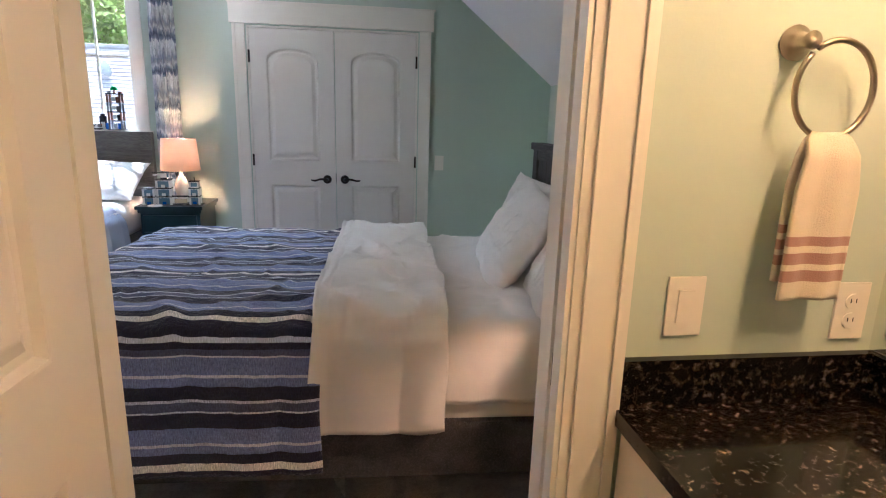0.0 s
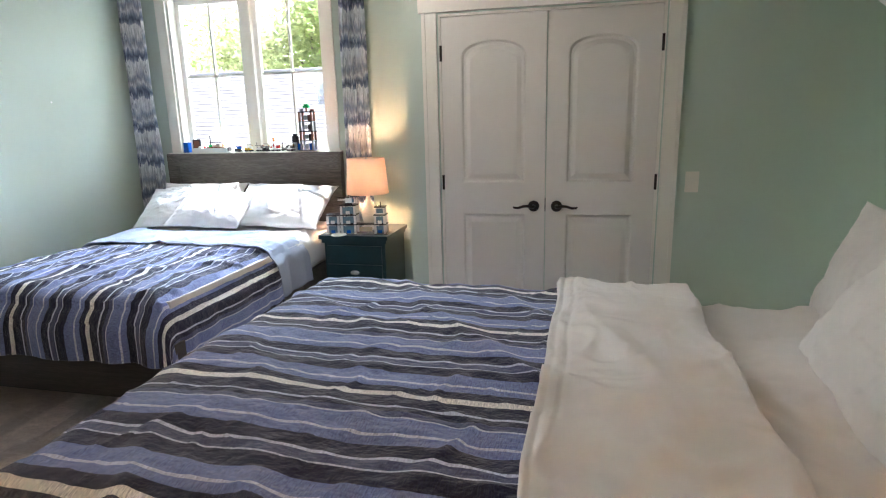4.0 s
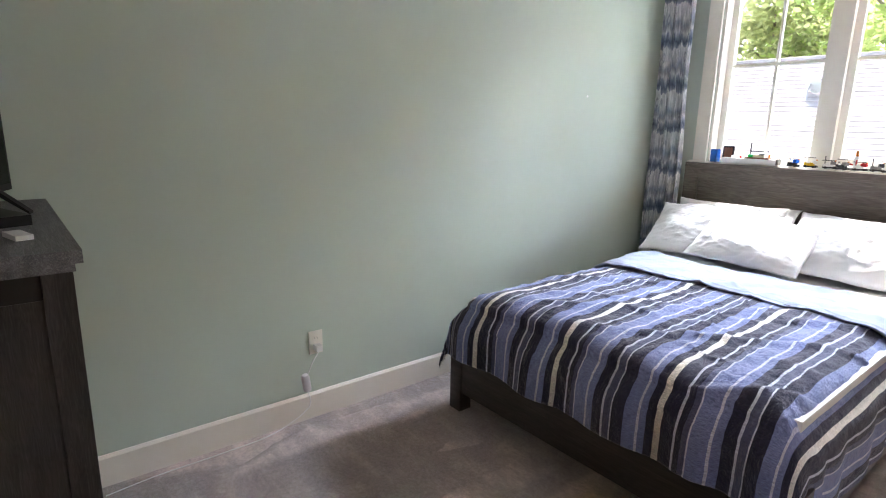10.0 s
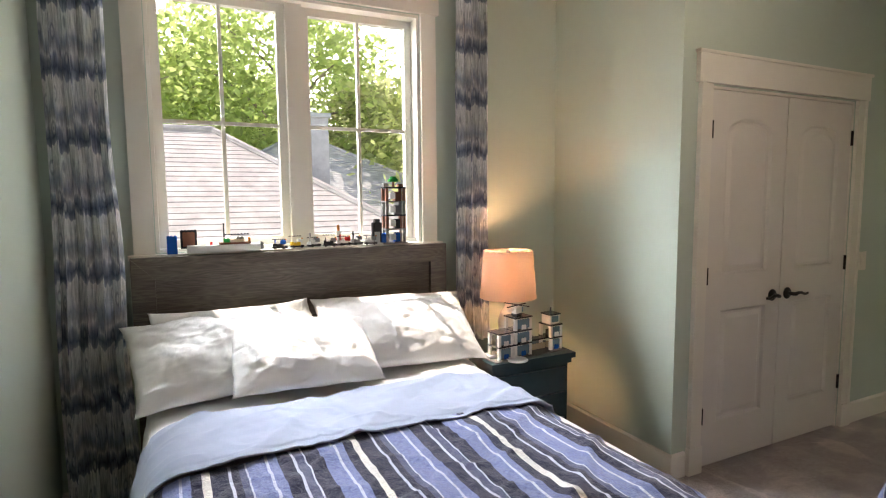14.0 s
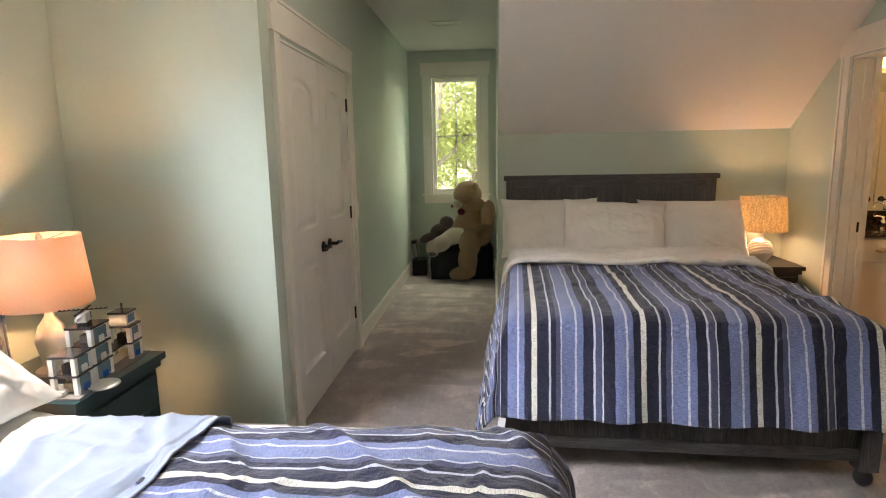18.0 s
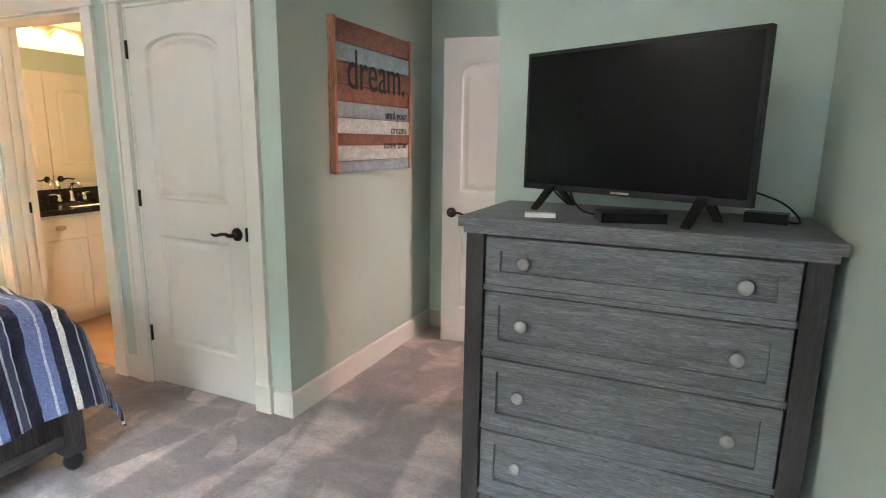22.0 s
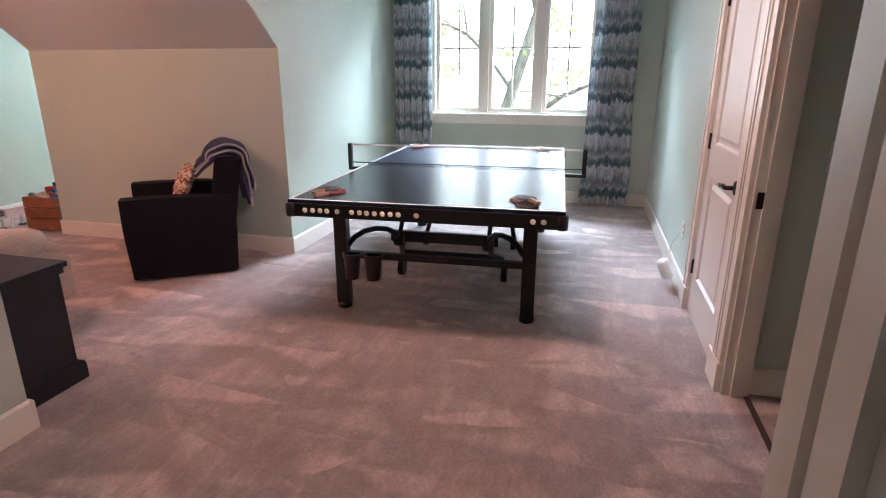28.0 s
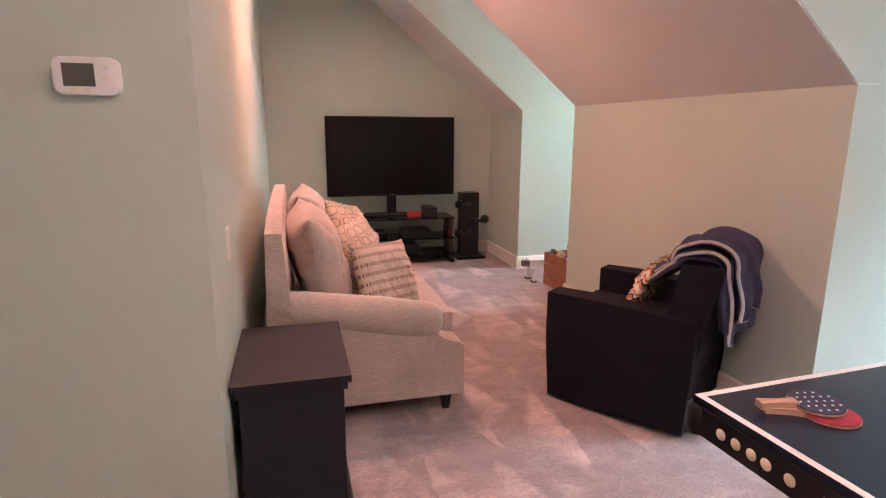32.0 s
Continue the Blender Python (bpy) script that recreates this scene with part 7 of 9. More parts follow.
single("charger_puck", bm, WHITEPL, "white rounded gadget on the teal nightstand", "gadget", smooth=True, m=pose(-2.13, 5.72, NZ, 0, 0, 12))
bm = bmesh.new()
lathe(bm, [(0.0, 0.0), (0.055, 0.0), (0.058, 0.004), (0.054, 0.009), (0.0, 0.008)], 28, pose(-2.04, 5.61, NZ))
single("saucer", bm, WHITEPL, "round white saucer on the teal nightstand", "saucer", smooth=True)

# ---------------------------------------------------------------- playroom: table tennis
TABLE = plain("dark_blue_table_top", rgb(0.006, 0.014, 0.034), 0.27, 0, 0.12, 3, 0.03, 200)
STEEL = plain("black_powder_coat", rgb(0.01, 0.01, 0.011), 0.4, 0.3, 0.2, 14, 0.05, 300)
LINE = plain("white_line_paint", rgb(0.78, 0.78, 0.76), 0.4, 0, 0.03, 12)
PP = pose(-7.03, 0.03, 0, 0, 0, 2.9)
tt = thing("table_tennis_table", PP, "dark blue table tennis table with black steel frame", "table")
L2, W2, TZ = 1.37, 0.7625, 0.76
for s in (-1, 1):
    bm = bmesh.new()
    box(bm, s * 0.004, s * L2, -W2, W2, TZ - 0.02, TZ)
    bevel(bm, 0.002, 1)
    half = part("table_half", bm, TABLE, tt, "dark blue playing surface")
    for q in ((s * 0.02, s * (L2 - 0.021), W2 - 0.02, W2 - 0.001), (s * 0.02, s * (L2 - 0.021), -W2 + 0.001, -W2 + 0.02), (s * (L2 - 0.02), s * (L2 - 0.001), -W2 + 0.001, W2 - 0.001)):
        bm = bmesh.new()
        box(bm, q[0], q[1], q[2], q[3], TZ + 0.0002, TZ + 0.0012)
        part("line", bm, LINE, half)
    bm = bmesh.new()
    box(bm, s * (L2 - 0.035), s * (L2 + 0.004), -W2 - 0.004, W2 + 0.004, TZ - 0.095, TZ - 0.021)
    bevel(bm, 0.006, 2)
    part("end_apron", bm, STEEL, tt)
    for sy in (-1, 1):
        bm = bmesh.new()
        box(bm, s * 0.02, s * (L2 - 0.036), sy * (W2 - 0.03), sy * W2, TZ - 0.07, TZ - 0.021)
        part("side_apron", bm, STEEL, tt)
        bm = bmesh.new()
        lathe(bm, [(0.0, -0.085), (0.028, -0.085), (0.03, -0.07), (0.03, -0.012), (0.0, -0.01)], 16, pose(s * (L2 - 0.012), sy * (W2 - 0.012), TZ - 0.012))
        part("corner_guard", bm, BLACKPL, tt, "", "all")
        bm = bmesh.new()
        prism(bm, [(s * 1.05 - 0.032, sy * 0.58 - 0.04), (s * 1.05 + 0.032, sy * 0.58 - 0.04), (s * 1.05 + 0.032, sy * 0.58 + 0.04), (s * 1.05 - 0.032, sy * 0.58 + 0.04)], "z", 0.03, TZ - 0.05)
        bevel(bm, 0.008, 2)
        leg = part("leg", bm, STEEL, tt)
        bm = bmesh.new()
        lathe(bm, [(0.0, 0.0), (0.045, 0.0), (0.048, 0.012), (0.04, 0.035), (0.0, 0.036)], 18, pose(s * 1.05, sy * 0.58, 0))
        part("foot", bm, BLACKPL, leg, "", "all")
    bm = bmesh.new()
    box(bm, s * 1.03, s * 1.07, -0.54, 0.54, 0.335, 0.375)
    bevel(bm, 0.005, 1)
    part("crossbar", bm, STEEL, tt)
    bm = bmesh.new()
    box(bm, s * 0.70, s * 0.735, -0.36, 0.36, 0.36, 0.43)
    bevel(bm, 0.008, 2)
    part("beam", bm, STEEL, tt)
    for sy in (-1, 1):
        bm = bmesh.new()
        tube(bm, [(s * 0.72, sy * 0.3, 0.41), (s * 0.6, sy * 0.3, 0.55), (s * 0.45, sy * 0.3, TZ - 0.03)], 0.016, 8)
        part("brace", bm, STEEL, tt, "", "all")
        bm = bmesh.new()
        tube(bm, [(s * 1.04, sy * 0.545, 0.41), (s * 1.02, sy * 0.51, 0.455), (s * 0.97, sy * 0.46, 0.485), (s * 0.91, sy * 0.405, 0.49), (s * 0.84, sy * 0.35, 0.47), (s * 0.77, sy * 0.31, 0.42), (s * 0.73, sy * 0.3, 0.37)], 0.018, 10)
        part("arched_bar", bm, STEEL, tt, "", "all")
        bm = bmesh.new()
        lathe(bm, [(0.0, -0.035), (0.045, -0.035), (0.052, -0.025), (0.052, 0.025), (0.045, 0.035), (0.0, 0.035)], 20, pose(s * 0.72, sy * 0.3, 0.375, 90))
        part("hinge_hub", bm, BLACKPL, tt, "", True)
        bm = bmesh.new()
        tube(bm, [(s * 0.72, sy * 0.3, 0.37), (s * 0.64, sy * 0.31, 0.28), (s * 0.46, sy * 0.36, 0.2), (s * 0.4, sy * 0.38, 0.1)], 0.02, 8)
        st = part("castor_post", bm, STEEL, tt, "", True)
        bm = bmesh.new()
        tube(bm, [(s * 0.4, sy * 0.38 - 0.02, 0.062), (s * 0.4, sy * 0.38 + 0.02, 0.062)], 0.062, 20)
        part("castor", bm, BLACKPL, st, "", True)
    bm = bmesh.new()
    tube(bm, [(s * 0.46, -0.36, 0.2), (s * 0.46, 0.36, 0.2)], 0.018, 10)
    part("stretcher", bm, STEEL, tt, "", True)
balls = plain("ivory_celluloid", rgb(0.78, 0.72, 0.58), 0.45, 0, 0.04, 10)
for n, y in enumerate([-0.66, -0.615, -0.57, -0.53, -0.47, -0.385, -0.34, -0.3, -0.255, -0.21, -0.165, -0.12, -0.02, 0.60, 0.655]):
    bm = bmesh.new()
    bmesh.ops.create_icosphere(bm, subdivisions=3, radius=0.02)
    single("table_tennis_ball", bm, balls, "ivory table tennis ball in the table's ball rack", "ball", "table tennis balls", smooth="all", m=PP @ pose(L2 - 0.0095, y, TZ - 0.058))
for n, y in enumerate((-0.50, -0.365)):
    bm = bmesh.new()
    lathe(bm, [(0.0, 0.0), (0.04, 0.0), (0.05, 0.12), (0.06, 0.15), (0.064, 0.16), (0.056, 0.16), (0.047, 0.12), (0.037, 0.008), (0.0, 0.008)], 20, PP @ pose(1.11, y, 0.215, 0, -4))
    single("cup_holder", bm, plain("dark_maroon_plastic", rgb(0.03, 0.008, 0.014), 0.4), "dark maroon cup holder hooked under the table", "cup holder", "cup holders", smooth=True)
net = thing("table_tennis_net", PP, "black table tennis net with a white top tape", "net")
for sy in (-1, 1):
    bm = bmesh.new()
    box(bm, -0.016, 0.016, sy * 0.885, sy * 0.915, TZ - 0.05, TZ + 0.155)
    box(bm, -0.016, 0.016, sy * 0.74, sy * 0.885, TZ - 0.05, TZ - 0.026)
    bevel(bm, 0.003, 1)
    part("net_post", bm, STEEL, net)
bm = bmesh.new()
box(bm, -0.004, 0.004, -0.885, 0.885, TZ + 0.14, TZ + 0.153)
part("top_tape", bm, LINE, net)
bm = bmesh.new()
box(bm, -0.002, 0.002, -0.885, 0.885, TZ + 0.005, TZ + 0.012)
for k in range(120):
    y = -0.88 + 1.76 * k / 119
    box(bm, -0.0004, 0.0004, y - 0.00015, y + 0.00015, TZ + 0.012, TZ + 0.14)
for k in range(7):
    z = TZ + 0.02 + 0.017 * k
    box(bm, -0.0004, 0.0004, -0.885, 0.885, z - 0.00015, z + 0.00015)
mesh_part = part("net_mesh", bm, BLACKPL, net, "fine black netting")
mesh_part["kind"] = "stuff"

RUBBER = {"navy": plain("navy_rubber", rgb(0.015, 0.02, 0.05), 0.6), "red": plain("red_rubber", rgb(0.3, 0.015, 0.045), 0.55), "black": plain("black_rubber", rgb(0.012, 0.012, 0.012), 0.6)}
PINE = grain_wood("pale_ash_wood", rgb(0.36, 0.23, 0.16), rgb(0.48, 0.33, 0.24), rgb(0.28, 0.16, 0.1), 0.5, "x", 0.4)


def paddle(x, y, z, rz, col, dots=False, tilt=0.0):
    p = thing("table_tennis_paddle", PP @ pose(x, y, TZ + z, tilt, 0, rz) @ Matrix.Scale(0.82, 4), "%s-faced table tennis paddle with a wooden handle" % col, "paddle", "table tennis paddles")
    out = [(0.078 * math.cos(a) + 0.08, 0.075 * math.sin(a)) for a in (2 * math.pi * k / 28 for k in range(28))]
    bm = bmesh.new()
    prism(bm, out, "z", 0.002, 0.008)
    part("blade", bm, PINE, p)
    for z0, z1 in ((0.0, 0.002), (0.008, 0.0105)):
        bm = bmesh.new()
        prism(bm, [(0.08 + (a - 0.08) * 0.985, b * 0.985) for a, b in out], "z", z0, z1)
        part("rubber", bm, RUBBER[col], p)
    bm = bmesh.new()
    prism(bm, [(0.015, -0.018), (-0.03, -0.012), (-0.075, -0.013), (-0.1, -0.017), (-0.1, 0.017), (-0.075, 0.013), (-0.03, 0.012), (0.015, 0.018)], "z", -0.004, 0.017)
    bevel(bm, 0.004, 2)
    part("handle", bm, PINE, p)
    if dots:
        for i in range(-2, 3):
            for j in range(-2, 3):
                if i * i + j * j < 7:
                    bm = bmesh.new()
                    lathe(bm, [(0.0042, 0.0104), (0.0042, 0.011)], 8, pose(0.08 + 0.025 * i + 0.006 * (j % 2), 0.025 * j, 0))
                    part("dot", bm, LINE, p)


paddle(1.21, -0.62, 0.016, 166, "navy", True, 3)
paddle(1.20, -0.60, 0.001, 152, "red")
paddle(1.20, 0.52, 0.001, 40, "black")
paddle(1.22, 0.58, 0.018, -150, "navy", False, 4)
paddle(-1.16, -0.60, 0.001, -15, "red")
paddle(-1.12, -0.63, 0.013, 10, "red", False, 4)
paddle(-1.15, 0.55, 0.001, 160, "red")
paddle(-1.12, 0.60, 0.013, 195, "red", False, 4)

# curtains of the playroom
curtain_rod(pose(PING_W + 0.1, 0.03, 0, 0, 0, -90), 2.75, 2.66, [1.05 + 0.05 * k for k in range(6)] + [-1.05 - 0.05 * k for k in range(6)], "brushed pewter curtain rod over the playroom window")
curtain("curtain", pose(PING_W + 0.11, -1.10, 0, 0, 0, 90), 0.42, 0.46, 0.03, 2.66, TEALIKAT, "gathered teal and white print curtain panel", 6, 7.7, 0.035)
curtain("curtain", pose(PING_W + 0.11, 1.145, 0, 0, 0, 90), 0.44, 0.52, 0.02, 2.66, TEALIKAT, "gathered teal and white print curtain panel", 6, 11.2, 0.04)

# ---------------------------------------------------------------- armchair with throw
chair = thing("armchair", pose(-6.447, -2.046, 0, 0, 0, 36), "black upholstered armchair with square track arms", "armchair")
AW, AD = 0.80, 0.74


def soft_box(x0, x1, y0, y1, z0, z1, r=0.03, seg=3, puff=0.0):
    bm = bmesh.new()
    box(bm, x0, x1, y0, y1, z0, z1)
    bevel(bm, r, seg)
    if puff:
        bmesh.ops.subdivide_edges(bm, edges=[e for e in bm.edges if e.calc_length() > 0.1], cuts=5, use_grid_fill=True)
        c = Vector(((x0 + x1) / 2, (y0 + y1) / 2, (z0 + z1) / 2))
        h = Vector((abs(x1 - x0), abs(y1 - y0), abs(z1 - z0))) / 2
        for v in bm.verts:
            d = v.co - c
            f = max(0.0, 1 - (d.x / h.x) ** 2) * max(0.0, 1 - (d.y / h.y) ** 2) if h.z <= min(h.x, h.y) else max(0.0, 1 - (d.x / h.x) ** 2) * max(0.0, 1 - (d.z / h.z) ** 2)
            axis = 2 if h.z <= min(h.x, h.y) else 1
            v.co[axis] += math.copysign(puff * f, d[axis])
            v.co += Vector((0, 0, 1)) * 0.006 * nz(v.co.x * 7, v.co.y * 7, v.co.z * 5)
    return bm


part("frame", soft_box(-AW / 2 + 0.13, AW / 2 - 0.13, -AD / 2 + 0.02, AD / 2 - 0.02, 0.05, 0.3, 0.02), BLACKFAB, chair, "", True)
for s in (-1, 1):
    bm = soft_box(s * (AW / 2 - 0.13), s * AW / 2, -AD / 2, AD / 2, 0.03, 0.60, 0.045, 5)
    bmesh.ops.subdivide_edges(bm, edges=[e for e in bm.edges if e.calc_length() > 0.3], cuts=7, use_grid_fill=True)
    for v in bm.verts:                                        # narrows to the floor, sinks a little towards the back
        low = 1 - min(1.0, v.co.z / 0.35)
        v.co.x -= s * 0.012 * low
        v.co.y += -math.copysign(0.022, v.co.y) * low * min(1, abs(v.co.y) / 0.3)
        if v.co.z > 0.3:
            v.co.z += 0.010 * math.cos(4 * v.co.y) - 0.02 * (v.co.y + 0.37) + 0.003 * nz(v.co.y * 9, v.co.x * 9, s)
        v.co.x += s * 0.007 * math.cos(v.co.y * 4) * math.sin(max(0.0, min(1.0, v.co.z / 0.6)) * math.pi)
    part("arm", bm, BLACKFAB, chair, "", True)
part("seat_cushion", soft_box(-AW / 2 + 0.135, AW / 2 - 0.135, -AD / 2 - 0.01, AD / 2 - 0.16, 0.3, 0.46, 0.03, 3, 0.02), BLACKFAB, chair, "", True)
bm = soft_box(-AW / 2 + 0.10, AW / 2 - 0.06, AD / 2 - 0.2, AD / 2 - 0.02, 0.28, 0.84, 0.07, 6)
for v in bm.verts:
    v.co.y += max(0, v.co.z - 0.35) * 0.2
part("back", bm, BLACKFAB, chair, "", True)
THROW = cloth("navy_fleece", rgb(0.045, 0.046, 0.09), 0.3, 260, 0.9, 0.95, 0.06)
TRIMW = cloth("pale_fleece_edge", rgb(0.45, 0.42, 0.42), 0.1, 300, 0.6, 0.95, 0.0)
throw = thing("throw_blanket", chair.matrix_basis.copy(), "navy fleece throw folded over the armchair back", "throw")
for layer, (front, back, wide, shift) in enumerate(((0.16, 0.26, 0.46, 0.06), (0.13, 0.31, 0.44, 0.075), (0.09, 0.22, 0.42, 0.06))):
    me = bpy.data.meshes.new("fold")
    verts, nu, nv = [], 40, 56
    lift = 0.024 * layer
    for j in range(nv + 1):
        f = j / nv
        for i in range(nu + 1):
            u = i / nu - 0.5
            arc = 0.30
            s = -front + (front + arc + back) * f
            if s < 0:
                y, z = 0.244 + s * 0.75 - lift, 0.82 + s * 0.6
            elif s < arc:
                a = s / arc * math.pi
                y, z = 0.342 - (0.098 + lift) * math.cos(a), 0.82 + (0.06 + lift) * math.sin(a) ** 0.8
            else:
                y, z = 0.44 + lift + (s - arc) * 0.1, 0.82 - (s - arc)
            y += 0.02 * math.sin(u * 15 + 3 * nz(u * 3 + layer, f * 2)) * f + 0.022 * nz(u * 4, f * 4, layer)
            z += 0.03 * nz(u * 4, f * 4, 2 + layer) + 0.02 * math.sin(u * 11 + layer) * f + 0.01 * nz(u * 9, f * 9, layer)
            verts.append((u * (wide + 0.1 * f) + shift + 0.03 * nz(f * 3, 1 + layer), y, z))
    me.from_pydata(verts, [], [(j * (nu + 1) + i, j * (nu + 1) + i + 1, (j + 1) * (nu + 1) + i + 1, (j + 1) * (nu + 1) + i) for j in range(nv) for i in range(nu)])
    for p in me.polygons:
        p.use_smooth = True
    me.materials.append(THROW)
    ob = new("fold", me)
    ob.parent = throw
    mod = ob.modifiers.new("thickness", "SOLIDIFY")
    mod.thickness, mod.offset = 0.022, 0.0
    if layer:
        bm = bmesh.new()
        tube(bm, [Vector(verts[j * (nu + 1) + nu]) for j in range(nv + 1)], 0.008, 6)
        tube(bm, [Vector(verts[nv * (nu + 1) + i]) for i in range(nu + 1)], 0.008, 6)
        part("binding", bm, TRIMW, ob, "pale fleece edge", "all")
# ---------------------------------------------------------------- sofa
def chenille():
    """Oatmeal upholstery: slubbed yarn lying along the furniture, paler and darker threads mixed."""
    m, nt, b = nodes_of("oatmeal_chenille")
    slub = noise_tex(nt, 38.0, 4.0, 0.75, (1.0, 1.0, 7.0))
    worn = noise_tex(nt, 5.0, 3.0, 0.6)
    c = mix_color(nt, 1.0, ramp(nt, slub, [(0.34, rgb(0.38, 0.31, 0.26)), (0.5, rgb(0.46, 0.385, 0.33)), (0.66, rgb(0.53, 0.455, 0.39))]), ramp(nt, worn, [(0.3, rgb(0.88, 0.88, 0.88)), (0.7, rgb(1.08, 1.08, 1.08))]), "MULTIPLY")
    nt.links.new(c, b.inputs["Base Color"])
    b.inputs["Roughness"].default_value = 0.95
    b.inputs["Specular IOR Level"].default_value = 0.2
    b.inputs["Sheen Weight"].default_value = 0.3
    bump(nt, b, slub, 0.6, 0.004)
    return m


SOFAFAB = chenille()
sofa = thing("sofa", pose(-4.94, -3.19, 0, 0, 0, -90), "oatmeal chenille sofa with sloping rolled arms", "sofa")
SL, SD = 2.3, 0.92
part("base", soft_box(-SL / 2 + 0.1, SL / 2 - 0.1, -SD / 2 - 0.03, SD / 2 - 0.06, 0.1, 0.33, 0.025, 3), SOFAFAB, sofa, "", True)
for s in (-1, 1):
    bm = bmesh.new()
    prism(bm, [(-0.5, 0.105), (0.40, 0.105), (0.42, 0.64), (0.3, 0.60), (-0.30, 0.49), (-0.345, 0.45), (-0.385, 0.415), (-0.43, 0.395), (-0.475, 0.385), (-0.497, 0.365)], "x", s * (SL / 2 - 0.18), s * (SL / 2 - 0.03))
    bevel(bm, 0.012, 3)
    part("arm", bm, SOFAFAB, sofa, "", True)
    bm = bmesh.new()
    xa = s * (SL / 2 - 0.10)
    tube(bm, [(xa, 0.40, 0.615), (xa, 0.3, 0.598), (xa, 0.1, 0.562), (xa, -0.1, 0.528), (xa, -0.28, 0.495), (xa, -0.345, 0.486), (xa, -0.375, 0.482), (xa, -0.39, 0.48)], 0.09, 22, True, [0.075, 0.085, 0.092, 0.097, 0.096, 0.09, 0.075, 0.045])
    part("arm_roll", bm, SOFAFAB, sofa, "", "all")
    for y in (-0.42, SD / 2 - 0.14):
        bm = bmesh.new()
        lathe(bm, [(0.0, 0.0), (0.024, 0.0), (0.04, 0.105), (0.0, 0.105)], 4, pose(s * (SL / 2 - 0.1), y, 0, 0, 0, 45))
        part("leg", bm, BLACKWOOD, sofa, "tapered black wooden leg")
bm = soft_box(-SL / 2 + 0.025, SL / 2 - 0.025, 0.325, 0.445, 0.3, 1.02, 0.045, 5)
bmesh.ops.subdivide_edges(bm, edges=[e for e in bm.edges if e.calc_length() > 0.3], cuts=9, use_grid_fill=True)
for v in bm.verts:
    up = max(0.0, v.co.z - 0.55)
    v.co.y += up * 0.07 - (0.10 * up if v.co.y > 0.385 else 0.0)
    v.co.z -= 0.05 * abs(v.co.x / (SL / 2)) ** 4 * (1 if v.co.z > 0.6 else 0)
part("back", bm, SOFAFAB, sofa, "", True)
for k in range(2):
    x = -SL / 4 * 0.82 + k * SL / 2 * 0.82
    part("seat_cushion", soft_box(x - 0.46, x + 0.46, -SD / 2 - 0.03, SD / 2 - 0.14, 0.33, 0.48, 0.05, 4, 0.03), SOFAFAB, sofa, "", True)
for k in range(2):
    x = -0.50 + k * 1.0
    pillow("back_cushion", sofa.matrix_basis @ pose(x, 0.185, 0.735, 76, 0, 2 - 5 * k) @ pose(0, 0, -0.14), 0.92, 0.56, 0.28, SOFAFAB, "plump oatmeal back cushion of the sofa", 20 + k, "sofa cushions", 3.6)


def print_material(name, base, ink, scale, ringed):
    """Woven cushion cover: linked rings, or rows of short dark stitches between plain bands."""
    m, nt, b = nodes_of(name)
    tc = nt.nodes.new("ShaderNodeTexCoord")
    sep = nt.nodes.new("ShaderNodeSeparateXYZ")
    nt.links.new(tc.outputs["Object"], sep.inputs[0])
    if ringed:
        mp = nt.nodes.new("ShaderNodeMapping")
        mp.inputs["Scale"].default_value = (scale, scale, 0.0)
        nt.links.new(tc.outputs["Object"], mp.inputs["Vector"])
        v = nt.nodes.new("ShaderNodeTexVoronoi")
        v.inputs["Scale"].default_value, v.inputs["Randomness"].default_value = 1.0, 0.1
        nt.links.new(mp.outputs["Vector"], v.inputs["Vector"])
        c = ramp(nt, v.outputs["Distance"], [(0.0, base), (0.32, ink), (0.42, base), (0.52, ink), (0.58, base)], "CONSTANT")
    elif ringed is None:
        def step(op, a, k, c=0.0):
            n = nt.nodes.new("ShaderNodeMath")
            n.operation = op
            nt.links.new(a, n.inputs[0])
            n.inputs[1].default_value = k
            n.inputs[2].default_value = c
            return n.outputs[0]
        zig = nt.nodes.new("ShaderNodeMath")
        nt.links.new(step("PINGPONG", step("MULTIPLY", sep.outputs["X"], scale), 0.5), zig.inputs[0])
        nt.links.new(step("MULTIPLY", sep.outputs["Y"], scale), zig.inputs[1])
        c = ramp(nt, step("FRACT", zig.outputs[0], 0.0), [(0.0, rgb(0.66, 0.58, 0.48)), (0.3, base), (0.52, ink), (0.68, rgb(0.66, 0.58, 0.48)), (0.8, base)], "CONSTANT")
    else:
        def saw(out, k):
            n = nt.nodes.new("ShaderNodeMath")
            n.operation = "MULTIPLY"
            nt.links.new(out, n.inputs[0])
            n.inputs[1].default_value = k
            w = nt.nodes.new("ShaderNodeMath")
            w.operation = "FRACT"
            nt.links.new(n.outputs[0], w.inputs[0])
            return w.outputs[0]
        rows = ramp(nt, saw(sep.outputs["Y"], scale), [(0.0, rgb(0, 0, 0)), (0.45, rgb(1, 1, 1)), (0.85, rgb(0, 0, 0))], "CONSTANT")
        dash = ramp(nt, saw(sep.outputs["X"], scale * 4.5), [(0.0, rgb(1, 1, 1)), (0.55, rgb(0, 0, 0))], "CONSTANT")
        c = mix_color(nt, mix_color(nt, 1.0, rows, dash, "MULTIPLY"), base, ink)
    nt.links.new(c, b.inputs["Base Color"])
    b.inputs["Roughness"].default_value = 0.95
    b.inputs["Specular IOR Level"].default_value = 0.2
    bump(nt, b, noise_tex(nt, 500, 2.0), 0.5, 0.002)
    return m


